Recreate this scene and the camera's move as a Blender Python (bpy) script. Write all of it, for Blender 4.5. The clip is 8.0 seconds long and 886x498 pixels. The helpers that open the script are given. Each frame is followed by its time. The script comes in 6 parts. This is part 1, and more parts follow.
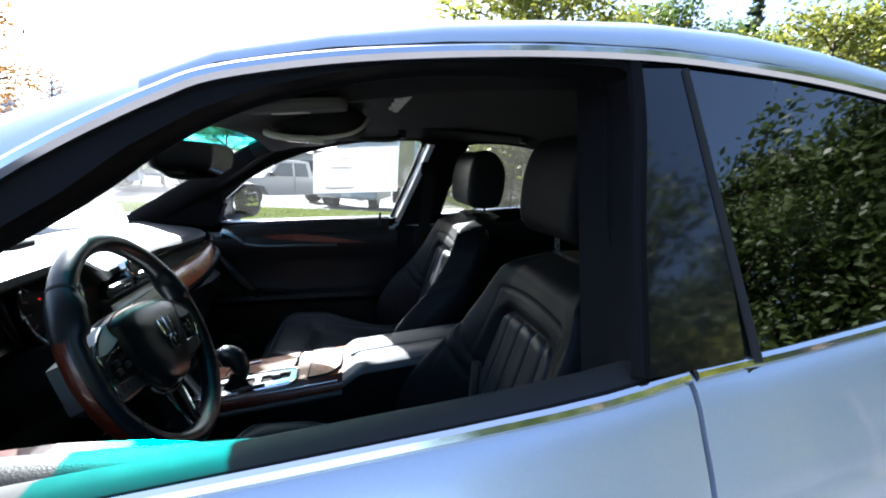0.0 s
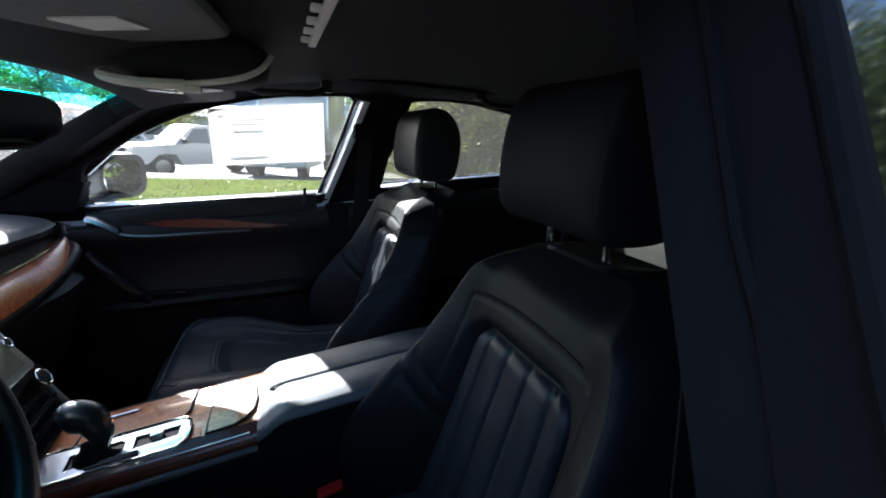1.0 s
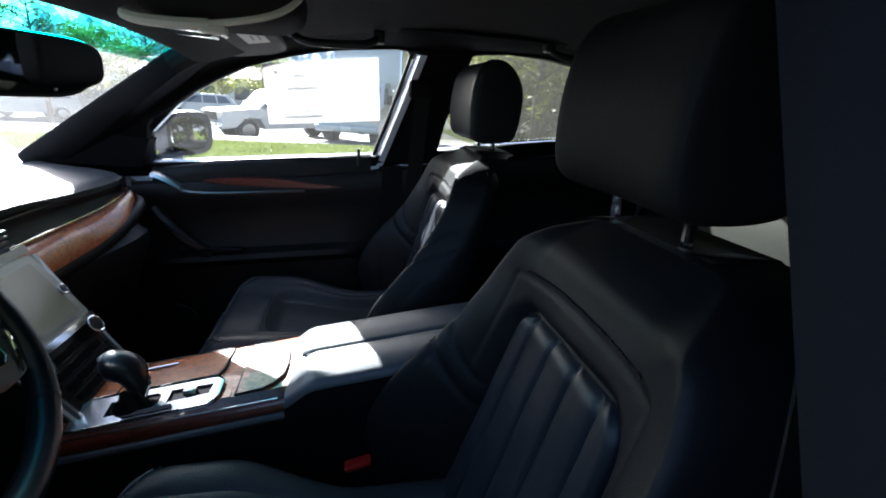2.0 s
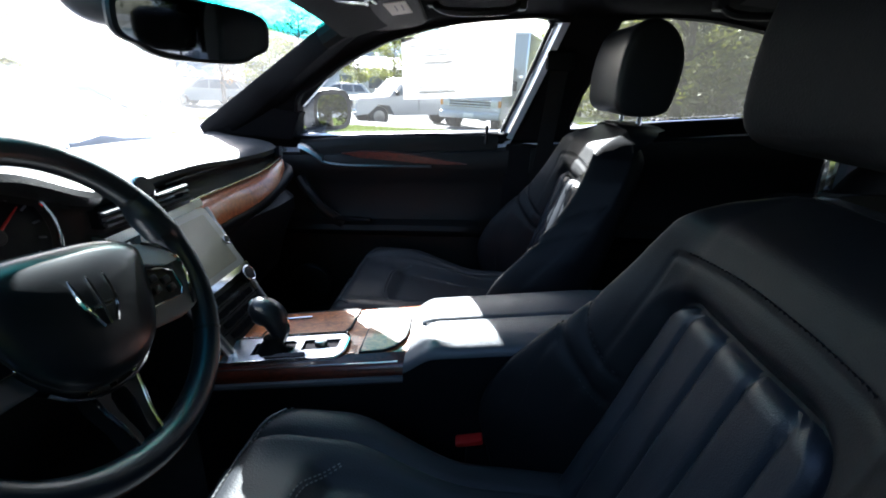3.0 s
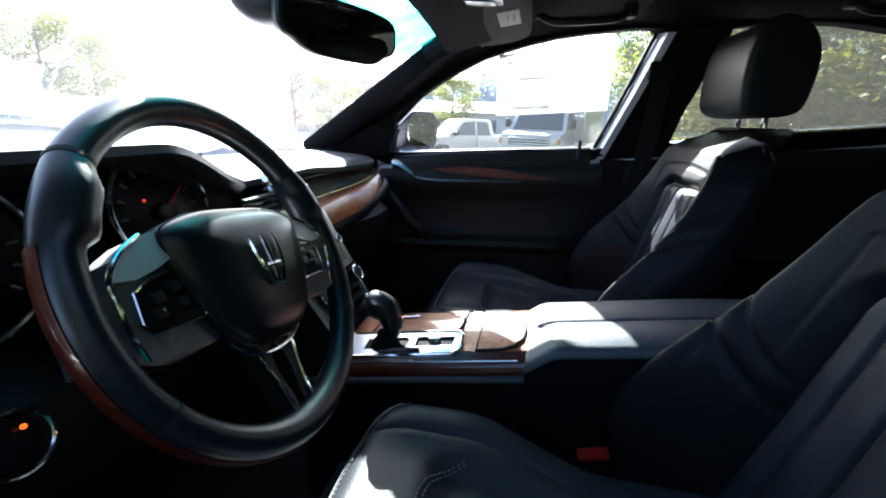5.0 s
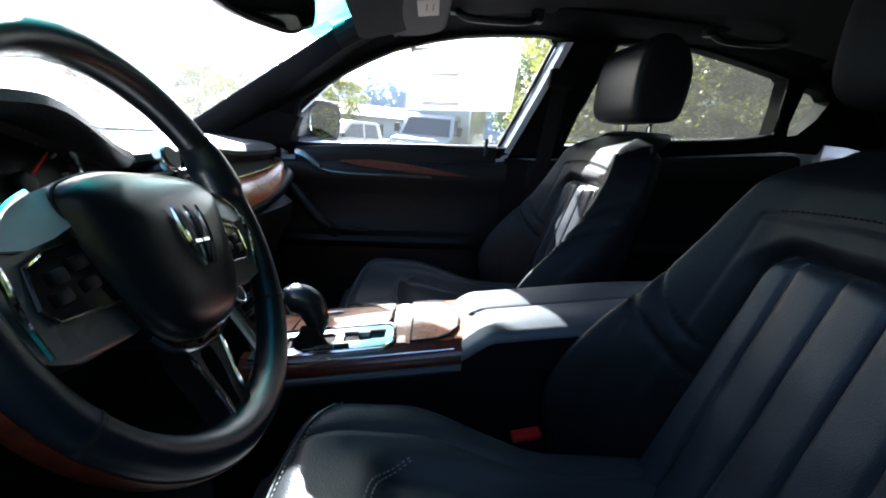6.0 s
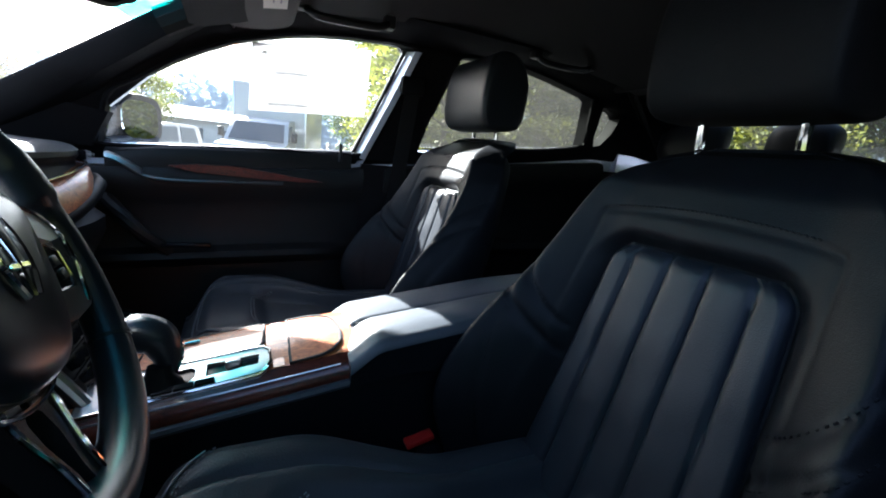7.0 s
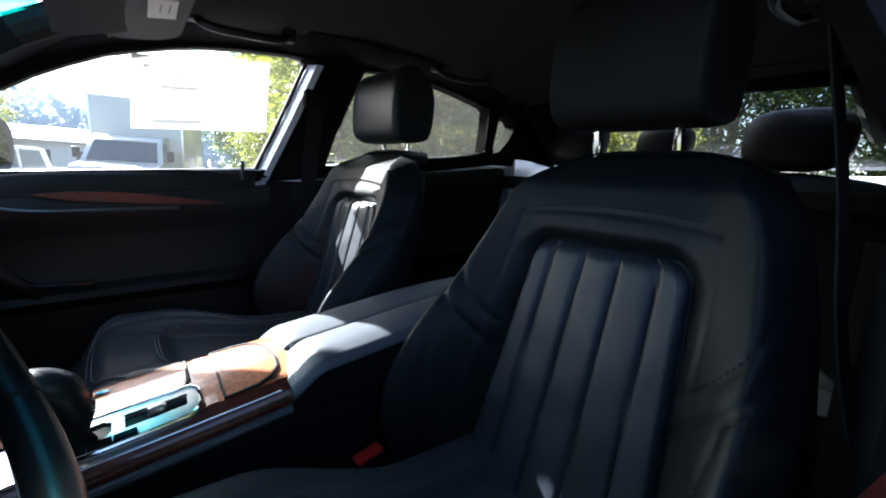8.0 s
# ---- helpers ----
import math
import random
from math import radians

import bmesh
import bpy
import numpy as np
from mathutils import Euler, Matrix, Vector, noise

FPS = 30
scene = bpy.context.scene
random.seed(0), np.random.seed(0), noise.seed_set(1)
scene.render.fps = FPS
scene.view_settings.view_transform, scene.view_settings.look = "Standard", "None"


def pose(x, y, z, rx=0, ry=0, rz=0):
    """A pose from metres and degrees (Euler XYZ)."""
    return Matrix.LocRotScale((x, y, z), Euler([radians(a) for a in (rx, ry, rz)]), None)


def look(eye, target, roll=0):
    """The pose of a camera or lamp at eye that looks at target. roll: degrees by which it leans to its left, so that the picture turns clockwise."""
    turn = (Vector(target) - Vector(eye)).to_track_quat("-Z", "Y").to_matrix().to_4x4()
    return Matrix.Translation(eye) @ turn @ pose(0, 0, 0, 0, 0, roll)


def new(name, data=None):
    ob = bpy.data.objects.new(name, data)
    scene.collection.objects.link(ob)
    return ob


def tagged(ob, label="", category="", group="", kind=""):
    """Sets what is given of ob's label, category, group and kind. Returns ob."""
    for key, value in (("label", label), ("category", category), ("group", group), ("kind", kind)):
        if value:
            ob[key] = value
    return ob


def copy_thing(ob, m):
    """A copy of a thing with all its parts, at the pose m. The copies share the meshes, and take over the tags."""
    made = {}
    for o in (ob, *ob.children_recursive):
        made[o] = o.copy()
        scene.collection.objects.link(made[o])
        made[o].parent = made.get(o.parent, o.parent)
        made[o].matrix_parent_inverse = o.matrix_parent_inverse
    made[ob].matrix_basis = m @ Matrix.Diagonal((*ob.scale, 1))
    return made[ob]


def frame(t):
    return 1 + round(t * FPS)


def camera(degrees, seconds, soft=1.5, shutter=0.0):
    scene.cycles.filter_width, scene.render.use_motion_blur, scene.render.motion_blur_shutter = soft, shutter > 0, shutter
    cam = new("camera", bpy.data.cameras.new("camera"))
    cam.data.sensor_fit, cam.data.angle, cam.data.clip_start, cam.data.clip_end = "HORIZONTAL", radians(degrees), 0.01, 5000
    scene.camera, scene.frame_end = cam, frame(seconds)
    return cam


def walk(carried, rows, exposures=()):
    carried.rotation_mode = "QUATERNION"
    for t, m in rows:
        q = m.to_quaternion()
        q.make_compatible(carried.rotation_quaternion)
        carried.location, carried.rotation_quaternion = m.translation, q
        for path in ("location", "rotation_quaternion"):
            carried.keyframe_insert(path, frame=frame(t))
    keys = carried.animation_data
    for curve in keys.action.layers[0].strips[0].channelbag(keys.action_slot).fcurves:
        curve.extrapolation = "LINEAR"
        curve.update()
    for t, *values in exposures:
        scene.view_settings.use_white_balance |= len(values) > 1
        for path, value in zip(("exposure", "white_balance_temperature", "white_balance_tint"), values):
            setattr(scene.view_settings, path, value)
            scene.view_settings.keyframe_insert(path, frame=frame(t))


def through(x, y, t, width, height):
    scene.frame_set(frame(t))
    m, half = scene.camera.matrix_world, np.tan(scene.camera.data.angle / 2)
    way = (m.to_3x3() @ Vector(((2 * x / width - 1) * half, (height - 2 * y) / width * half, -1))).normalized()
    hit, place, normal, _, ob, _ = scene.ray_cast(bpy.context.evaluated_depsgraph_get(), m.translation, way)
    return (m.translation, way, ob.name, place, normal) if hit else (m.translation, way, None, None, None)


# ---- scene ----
from mathutils.geometry import tessellate_polygon

cam = camera(91.6, 8.0, soft=1.9)
EXPOSURE = 3.47
PATH = [
    (0, (-0.173, -1.087, 1.171), (0.26, 0.832, 0.813), 3.6),
    (0.3, (-0.166, -0.975, 1.178), (0.405, 0.897, 0.767), 2.3),
    (0.5, (-0.157, -0.915, 1.181), (0.501, 0.924, 0.751), 2.5),
    (0.6, (-0.151, -0.89, 1.182), (0.537, 0.936, 0.741), 2.7),
    (1, (-0.131, -0.811, 1.166), (0.578, 0.993, 0.674), 3.2),
    (1.2, (-0.114, -0.791, 1.177), (0.573, 0.999, 0.608), 3.7),
    (2.3, (-0.062, -0.728, 1.127), (0.195, 1.14, 0.459), 3.1),
    (2.5, (-0.067, -0.719, 1.118), (0.081, 1.152, 0.425), 2.7),
    (3, (-0.091, -0.712, 1.106), (-0.189, 1.151, 0.384), 2.8),
    (3.5, (-0.116, -0.718, 1.097), (-0.41, 1.116, 0.356), 2.8),
    (4, (-0.144, -0.734, 1.083), (-0.596, 1.087, 0.39), 1.7),
    (5.3, (-0.226, -0.73, 1.015), (-0.472, 1.178, 0.466), 2.3),
    (5.5, (-0.245, -0.723, 1.01), (-0.372, 1.196, 0.463), 3.6),
    (6, (-0.272, -0.719, 0.989), (-0.111, 1.207, 0.474), 5.3),
    (6.5, (-0.294, -0.706, 0.981), (0.254, 1.161, 0.518), 5.7),
    (7, (-0.321, -0.692, 0.976), (0.522, 1.074, 0.564), 6.1),
    (7.5, (-0.341, -0.679, 0.972), (0.756, 0.96, 0.644), 4.7),
    (8, (-0.366, -0.684, 0.974), (0.853, 0.867, 0.641), 3.2),
]
walk(cam, [(t, look(eye, target, roll)) for t, eye, target, roll in PATH], [(0.0, EXPOSURE - 0.35, 5750, 15), (1.2, EXPOSURE - 0.22, 5750, 15), (2.3, EXPOSURE - 0.02, 5750, 15), (4.0, EXPOSURE + 0.05, 5750, 15), (8.0, EXPOSURE + 0.22, 5750, 15)])

# ---- light ----
SUN = Vector((-0.318, 0.818, 0.516)).normalized()
world = bpy.data.worlds.new("sky")
scene.world = world
world.use_nodes = True
wt = world.node_tree
sky = wt.nodes.new("ShaderNodeTexSky")
sky.sky_type, sky.sun_disc = "NISHITA", False
sky.sun_elevation = math.asin(SUN.z)
sky.sun_rotation = math.atan2(SUN.x, SUN.y)
sky.air_density, sky.dust_density = 1.0, 2.2
wt.links.new(sky.outputs[0], wt.nodes["Background"].inputs[0])
wt.nodes["Background"].inputs[1].default_value = 0.055
sun_data = bpy.data.lights.new("sun", "SUN")
sun_data.energy, sun_data.angle, sun_data.color = 5.0, radians(0.53), (1.0, 0.95, 0.86)
sun = new("sun", sun_data)
sun.matrix_world = look(SUN * 30, (0, 0, 0))


# ---- materials ----
def mat(name, base, rough=0.5, metal=0.0, vary=0.25, scale=8.0, bump=0.0, bump_scale=300.0, coat=0.0, spec=0.5, dark=None, island=False, emit=0.0, sheen=0.0, detail=6.0, stretch=(1, 1, 1)):
    m = bpy.data.materials.new(name)
    m.use_nodes = True
    nt = m.node_tree
    b = nt.nodes["Principled BSDF"]
    b.inputs["Roughness"].default_value, b.inputs["Metallic"].default_value = rough, metal
    b.inputs["Coat Weight"].default_value, b.inputs["Coat Roughness"].default_value = coat, 0.04
    b.inputs["Specular IOR Level"].default_value = spec
    b.inputs["Sheen Weight"].default_value = sheen
    co = nt.nodes.new("ShaderNodeTexCoord")
    mp = nt.nodes.new("ShaderNodeMapping")
    mp.inputs["Scale"].default_value = stretch
    nt.links.new(co.outputs["Object"], mp.inputs[0])
    n1 = nt.nodes.new("ShaderNodeTexNoise")
    n1.inputs["Scale"].default_value, n1.inputs["Detail"].default_value = scale, detail
    nt.links.new(mp.outputs[0], n1.inputs["Vector"])
    ramp = nt.nodes.new("ShaderNodeMix")
    ramp.data_type = "RGBA"
    d = dark or tuple(c * (1 - vary) for c in base)
    ramp.inputs[6].default_value, ramp.inputs[7].default_value = (*d, 1), (*[min(1, c * (1 + vary * 0.5)) for c in base], 1)
    source = n1.outputs["Fac"]
    if island:
        g = nt.nodes.new("ShaderNodeNewGeometry")
        mx = nt.nodes.new("ShaderNodeMath")
        mx.operation = "MULTIPLY_ADD"
        mx.inputs[1].default_value = 0.6
        nt.links.new(g.outputs["Random Per Island"], mx.inputs[0])
        half = nt.nodes.new("ShaderNodeMath")
        half.operation = "MULTIPLY"
        half.inputs[1].default_value = 0.4
        nt.links.new(n1.outputs["Fac"], half.inputs[0])
        nt.links.new(half.outputs[0], mx.inputs[2])
        source = mx.outputs[0]
    nt.links.new(source, ramp.inputs[0])
    nt.links.new(ramp.outputs[2], b.inputs["Base Color"])
    rr = nt.nodes.new("ShaderNodeMapRange")
    rr.inputs["To Min"].default_value, rr.inputs["To Max"].default_value = max(0.0, rough - 0.12 * vary * 4 * rough), min(1.0, rough + 0.12 * vary * 4 * rough)
    nt.links.new(n1.outputs["Fac"], rr.inputs[0])
    nt.links.new(rr.outputs[0], b.inputs["Roughness"])
    if bump:
        v = nt.nodes.new("ShaderNodeTexVoronoi")
        v.inputs["Scale"].default_value = bump_scale
        nt.links.new(mp.outputs[0], v.inputs["Vector"])
        bp = nt.nodes.new("ShaderNodeBump")
        bp.inputs["Strength"].default_value, bp.inputs["Distance"].default_value = bump, 0.001
        nt.links.new(v.outputs["Distance"], bp.inputs["Height"])
        nt.links.new(bp.outputs[0], b.inputs["Normal"])
    if emit:
        b.inputs["Emission Color"].default_value, b.inputs["Emission Strength"].default_value = (*base, 1), emit
    return m


def glass(name, tint, gloss=0.02, base=0.05, veil=0.0):
    """Clear or tinted pane; the last share is scatter added in place of haze and glare."""
    m = bpy.data.materials.new(name)
    m.use_nodes = True
    nt = m.node_tree
    nt.nodes.remove(nt.nodes["Principled BSDF"])
    tr, gl, mx = nt.nodes.new("ShaderNodeBsdfTransparent"), nt.nodes.new("ShaderNodeBsdfGlossy"), nt.nodes.new("ShaderNodeMixShader")
    lw, pw, fr = nt.nodes.new("ShaderNodeLayerWeight"), nt.nodes.new("ShaderNodeMath"), nt.nodes.new("ShaderNodeMath")
    lw.inputs[0].default_value = 0.5
    pw.operation, fr.operation = "POWER", "MULTIPLY_ADD"
    pw.inputs[1].default_value = 5.0
    fr.inputs[1].default_value, fr.inputs[2].default_value = 0.92, base
    nt.links.new(lw.outputs["Facing"], pw.inputs[0])
    nt.links.new(pw.outputs[0], fr.inputs[0])
    tr.inputs[0].default_value, gl.inputs["Roughness"].default_value = (*tint, 1), gloss
    nt.links.new(fr.outputs[0], mx.inputs[0])
    nt.links.new(tr.outputs[0], mx.inputs[1])
    nt.links.new(gl.outputs[0], mx.inputs[2])
    out = mx.outputs[0]
    if veil:
        tl, film = nt.nodes.new("ShaderNodeBsdfTranslucent"), nt.nodes.new("ShaderNodeMixShader")
        ns, rg = nt.nodes.new("ShaderNodeTexNoise"), nt.nodes.new("ShaderNodeMapRange")
        ns.inputs["Scale"].default_value, ns.inputs["Detail"].default_value = 9.0, 5.0
        rg.inputs["To Min"].default_value, rg.inputs["To Max"].default_value = veil * 0.6, veil * 1.4
        tl.inputs[0].default_value = (0.86, 0.86, 0.82, 1)
        nt.links.new(ns.outputs["Fac"], rg.inputs[0])
        nt.links.new(rg.outputs[0], film.inputs[0])
        nt.links.new(out, film.inputs[1])
        nt.links.new(tl.outputs[0], film.inputs[2])
        out = film.outputs[0]
    nt.links.new(out, nt.nodes["Material Output"].inputs[0])
    return m


def wood_material(name, light, dark):
    m = mat(name, light, rough=0.34, vary=0.2, scale=34, coat=0.5, dark=dark, detail=12, stretch=(1.0, 2.6, 2.6))
    nt = m.node_tree
    for n in nt.nodes:
        if n.type == "TEX_NOISE":
            n.inputs["Distortion"].default_value = 2.2
            n.inputs["Roughness"].default_value = 0.72
            cr = nt.nodes.new("ShaderNodeMapRange")
            cr.inputs["From Min"].default_value, cr.inputs["From Max"].default_value = 0.36, 0.62
            for l in list(nt.links):
                if l.from_node == n and l.to_node.type == "MIX":
                    nt.links.new(n.outputs["Fac"], cr.inputs[0])
                    nt.links.new(cr.outputs[0], l.to_socket)
    return m


def paper_material(name, tone, through, share=0.45):
    m = bpy.data.materials.new(name)
    m.use_nodes = True
    nt = m.node_tree
    b = nt.nodes["Principled BSDF"]
    b.inputs["Base Color"].default_value, b.inputs["Roughness"].default_value = (tone, tone, tone, 1), 0.7
    tl, mx = nt.nodes.new("ShaderNodeBsdfTranslucent"), nt.nodes.new("ShaderNodeMixShader")
    tl.inputs[0].default_value = (through, through, through, 1)
    mx.inputs[0].default_value = share
    nt.links.new(b.outputs[0], mx.inputs[1])
    nt.links.new(tl.outputs[0], mx.inputs[2])
    nt.links.new(mx.outputs[0], nt.nodes["Material Output"].inputs[0])
    return m


def leaf_material(name, a, b_):
    m = mat(name, a, rough=0.5, vary=0.3, scale=1.2, dark=b_, island=True)
    nt = m.node_tree
    b = nt.nodes["Principled BSDF"]
    tl, mx = nt.nodes.new("ShaderNodeBsdfTranslucent"), nt.nodes.new("ShaderNodeMixShader")
    mx.inputs[0].default_value = 0.4
    for l in list(nt.links):
        if l.to_socket == b.inputs["Base Color"]:
            nt.links.new(l.from_socket, tl.inputs[0])
    nt.links.new(b.outputs[0], mx.inputs[1])
    nt.links.new(tl.outputs[0], mx.inputs[2])
    nt.links.new(mx.outputs[0], nt.nodes["Material Output"].inputs[0])
    return m


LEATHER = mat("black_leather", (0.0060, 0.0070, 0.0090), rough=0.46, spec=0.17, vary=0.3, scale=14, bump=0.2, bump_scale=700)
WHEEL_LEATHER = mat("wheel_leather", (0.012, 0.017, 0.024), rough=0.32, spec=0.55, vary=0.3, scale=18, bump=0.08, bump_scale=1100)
# Copy of the seat leather for cushions, lightened in place of sunlight
LIT_CUSHION_LEATHER = mat("lit_cushion_leather", (0.027, 0.030, 0.035), rough=0.46, spec=0.3, vary=0.25, scale=14, bump=0.3, bump_scale=420)
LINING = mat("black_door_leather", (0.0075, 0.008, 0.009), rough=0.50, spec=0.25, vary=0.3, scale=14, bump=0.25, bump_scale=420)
STITCH = mat("grey_stitching", (0.16, 0.165, 0.17), rough=0.7, vary=0.2, scale=60)
# Leather tone lifted to grey so that it reads as lit
LEATHER_GREY = mat("lifted_grey_leather", (0.060, 0.068, 0.080), rough=0.42, vary=0.2, scale=14, bump=0.25, bump_scale=420)
TRIM = mat("black_soft_trim", (0.004, 0.004, 0.0055), rough=0.75, spec=0.15, vary=0.3, scale=20, bump=0.2, bump_scale=600)
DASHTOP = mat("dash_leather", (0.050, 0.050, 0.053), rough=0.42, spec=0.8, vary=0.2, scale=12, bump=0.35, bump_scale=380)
CLOTH = mat("dark_headliner", (0.021, 0.0205, 0.0205), rough=0.95, spec=0.2, vary=0.25, scale=60, bump=0.4, bump_scale=900)
VISOR = mat("visor_cloth", (0.085, 0.082, 0.078), rough=0.9, vary=0.2, scale=40, bump=0.3, bump_scale=900)
CARPET = mat("black_carpet", (0.014, 0.014, 0.015), rough=1.0, vary=0.4, scale=90, bump=0.8, bump_scale=700)
GLOSS = mat("gloss_black", (0.008, 0.008, 0.010), rough=0.12, spec=0.2, vary=0.2, scale=6)
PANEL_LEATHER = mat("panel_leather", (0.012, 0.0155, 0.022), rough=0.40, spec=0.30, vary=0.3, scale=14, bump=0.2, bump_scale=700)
SHADED_HEAD_LEATHER = mat("shaded_headrest_leather", (0.009, 0.009, 0.010), rough=0.65, spec=0.12, vary=0.3, scale=14, bump=0.25, bump_scale=420)
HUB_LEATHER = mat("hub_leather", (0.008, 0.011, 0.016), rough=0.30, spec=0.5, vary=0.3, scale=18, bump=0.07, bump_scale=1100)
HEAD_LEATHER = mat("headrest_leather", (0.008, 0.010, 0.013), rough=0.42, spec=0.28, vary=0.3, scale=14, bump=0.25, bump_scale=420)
PLASTIC = mat("black_plastic", (0.012, 0.012, 0.014), rough=0.40, spec=0.3, vary=0.25, scale=30, bump=0.15, bump_scale=800)
RUBBER = mat("black_rubber", (0.015, 0.015, 0.015), rough=0.75, vary=0.3, scale=25)
CHROME = mat("chrome", (0.78, 0.79, 0.8), rough=0.09, metal=1.0, vary=0.05, scale=8)
SATIN = mat("satin_silver", (0.62, 0.63, 0.65), rough=0.28, metal=1.0, vary=0.08, scale=30)
PAINT = mat("silver_paint", (0.70, 0.76, 0.88), rough=0.38, metal=0.5, vary=0.06, scale=300, coat=1.0)
WOOD = wood_material("burl_wood", (0.52, 0.150, 0.042), (0.15, 0.032, 0.010))
WOOD_DARK = wood_material("dark_burl_wood", (0.14, 0.016, 0.009), (0.03, 0.005, 0.003))
WOOD_DEEP = wood_material("deep_red_wood", (0.13, 0.022, 0.009), (0.035, 0.006, 0.003))
SCREEN = mat("screen_glass", (0.16, 0.15, 0.12), rough=0.22, vary=0.15, scale=7, coat=0.5)
RED = mat("red_plastic", (0.5, 0.02, 0.015), rough=0.4, vary=0.15, scale=20)
RED_GLOW = mat("red_telltale", (1.0, 0.03, 0.015), rough=0.4, emit=0.06)
AMBER_GLOW = mat("amber_telltale", (1.0, 0.16, 0.01), rough=0.4, emit=0.14)
DIAL = mat("dial_face", (0.002, 0.002, 0.004), rough=0.4, spec=0.15, vary=0.2, scale=20)
DIALWHITE = mat("dial_marks", (0.12, 0.13, 0.15), rough=0.5, vary=0.1, scale=20)
PAPER = paper_material("sticker_paper", 0.80, 0.62)
PRINT = paper_material("sticker_print", 0.45, 0.80, 0.8)
LABEL = mat("white_label", (0.75, 0.73, 0.66), rough=0.7, vary=0.08, scale=30)
INK = mat("grey_ink", (0.36, 0.35, 0.345), rough=0.8, vary=0.2, scale=40)
WEBBING = mat("belt_webbing", (0.009, 0.009, 0.010), rough=0.8, spec=0.2, vary=0.3, scale=60, bump=0.5, bump_scale=900)
GLASS = glass("clear_glass", (0.94, 0.965, 0.95), veil=0.004)
WINDSCREEN = glass("windscreen_glass", (0.92, 0.955, 0.94), base=0.06, veil=0.045)
GLASS_DARK = glass("tinted_glass", (0.55, 0.57, 0.52), base=0.065, veil=0.009)
GLASS_PRIVACY = glass("privacy_glass", (0.07, 0.075, 0.07), base=0.17)
PILLAR_GLOSS = mat("pillar_gloss_black", (0.008, 0.008, 0.010), rough=0.06, spec=0.5, vary=0.2, scale=6, coat=0.3)
GLASS_BAND = glass("shade_band_glass", (0.10, 0.80, 0.76))
# Both spoke tones are lifted in place of sunlight and reflected sky
SPOKE_BLACK = mat("satin_black_plastic", (0.055, 0.060, 0.068), rough=0.28, spec=0.6, vary=0.2, scale=30, bump=0.05, bump_scale=800)
LIT_SPOKE = mat("lit_spoke_plastic", (0.60, 0.61, 0.62), rough=0.35, vary=0.15, scale=30)
MIRROR = mat("mirror_glass", (0.72, 0.76, 0.76), rough=0.02, metal=1.0, vary=0.02)
LEAF_YELLOW = leaf_material("yellow_green_leaves", (0.24, 0.24, 0.035), (0.07, 0.10, 0.015))
LEAF_GREEN = leaf_material("green_leaves", (0.10, 0.15, 0.03), (0.03, 0.055, 0.012))
LEAF_DARK = leaf_material("dark_green_leaves", (0.055, 0.085, 0.018), (0.020, 0.036, 0.008))
LEAF_RUST = leaf_material("rust_leaves", (0.24, 0.12, 0.04), (0.09, 0.06, 0.02))
CONIFER = leaf_material("conifer_needles", (0.05, 0.075, 0.03), (0.02, 0.032, 0.014))
BARK = mat("bark", (0.10, 0.075, 0.055), rough=0.95, vary=0.5, scale=12, bump=1.0, bump_scale=40)
ASPHALT = mat("asphalt", (0.10, 0.10, 0.105), rough=0.95, spec=0.08, vary=0.35, scale=3.0, bump=0.8, bump_scale=120)
CONCRETE = mat("concrete", (0.26, 0.255, 0.24), rough=0.95, spec=0.08, vary=0.25, scale=2.0, bump=0.5, bump_scale=80)
GRASS = leaf_material("grass", (0.045, 0.055, 0.010), (0.022, 0.032, 0.007))
TURF = mat("turf", (0.060, 0.076, 0.016), rough=1.0, spec=0.0, vary=0.5, scale=1.3, bump=0.8, bump_scale=30)
WHITE_PAINT = mat("white_vehicle_paint", (0.42, 0.42, 0.41), rough=0.3, vary=0.06, scale=1.5, coat=0.5)
SILVER_PAINT = mat("silver_vehicle_paint", (0.28, 0.29, 0.30), rough=0.32, metal=0.3, vary=0.06, scale=2, coat=0.5)
GREY_PAINT = mat("grey_vehicle_paint", (0.17, 0.18, 0.19), rough=0.3, metal=0.3, vary=0.08, scale=2, coat=0.5)
BLUE_PAINT = mat("blue_grey_paint", (0.16, 0.22, 0.30), rough=0.3, vary=0.08, scale=2, coat=0.5)
VGLASS = mat("vehicle_glass", (0.045, 0.065, 0.085), rough=0.10, spec=0.4, vary=0.1, scale=2)
# Pale blue of the far leaves carries the haze of distance
HAZED_HILL = leaf_material("hazed_forest", (0.40, 0.46, 0.51), (0.31, 0.37, 0.42))
SIDING = mat("white_siding", (0.62, 0.61, 0.58), rough=0.8, vary=0.1, scale=2)
ALLOY = mat("wheel_alloy", (0.22, 0.22, 0.22), rough=0.35, metal=0.9, vary=0.1, scale=10)
LENS = mat("dark_lens", (0.10, 0.10, 0.095), rough=0.15, vary=0.1, scale=20, coat=0.3)
LAMPGLASS = mat("lamp_glass", (0.55, 0.52, 0.45), rough=0.12, vary=0.1, scale=20, coat=0.5)
AMBER = mat("amber_lens", (0.55, 0.22, 0.03), rough=0.2, vary=0.1, scale=20)


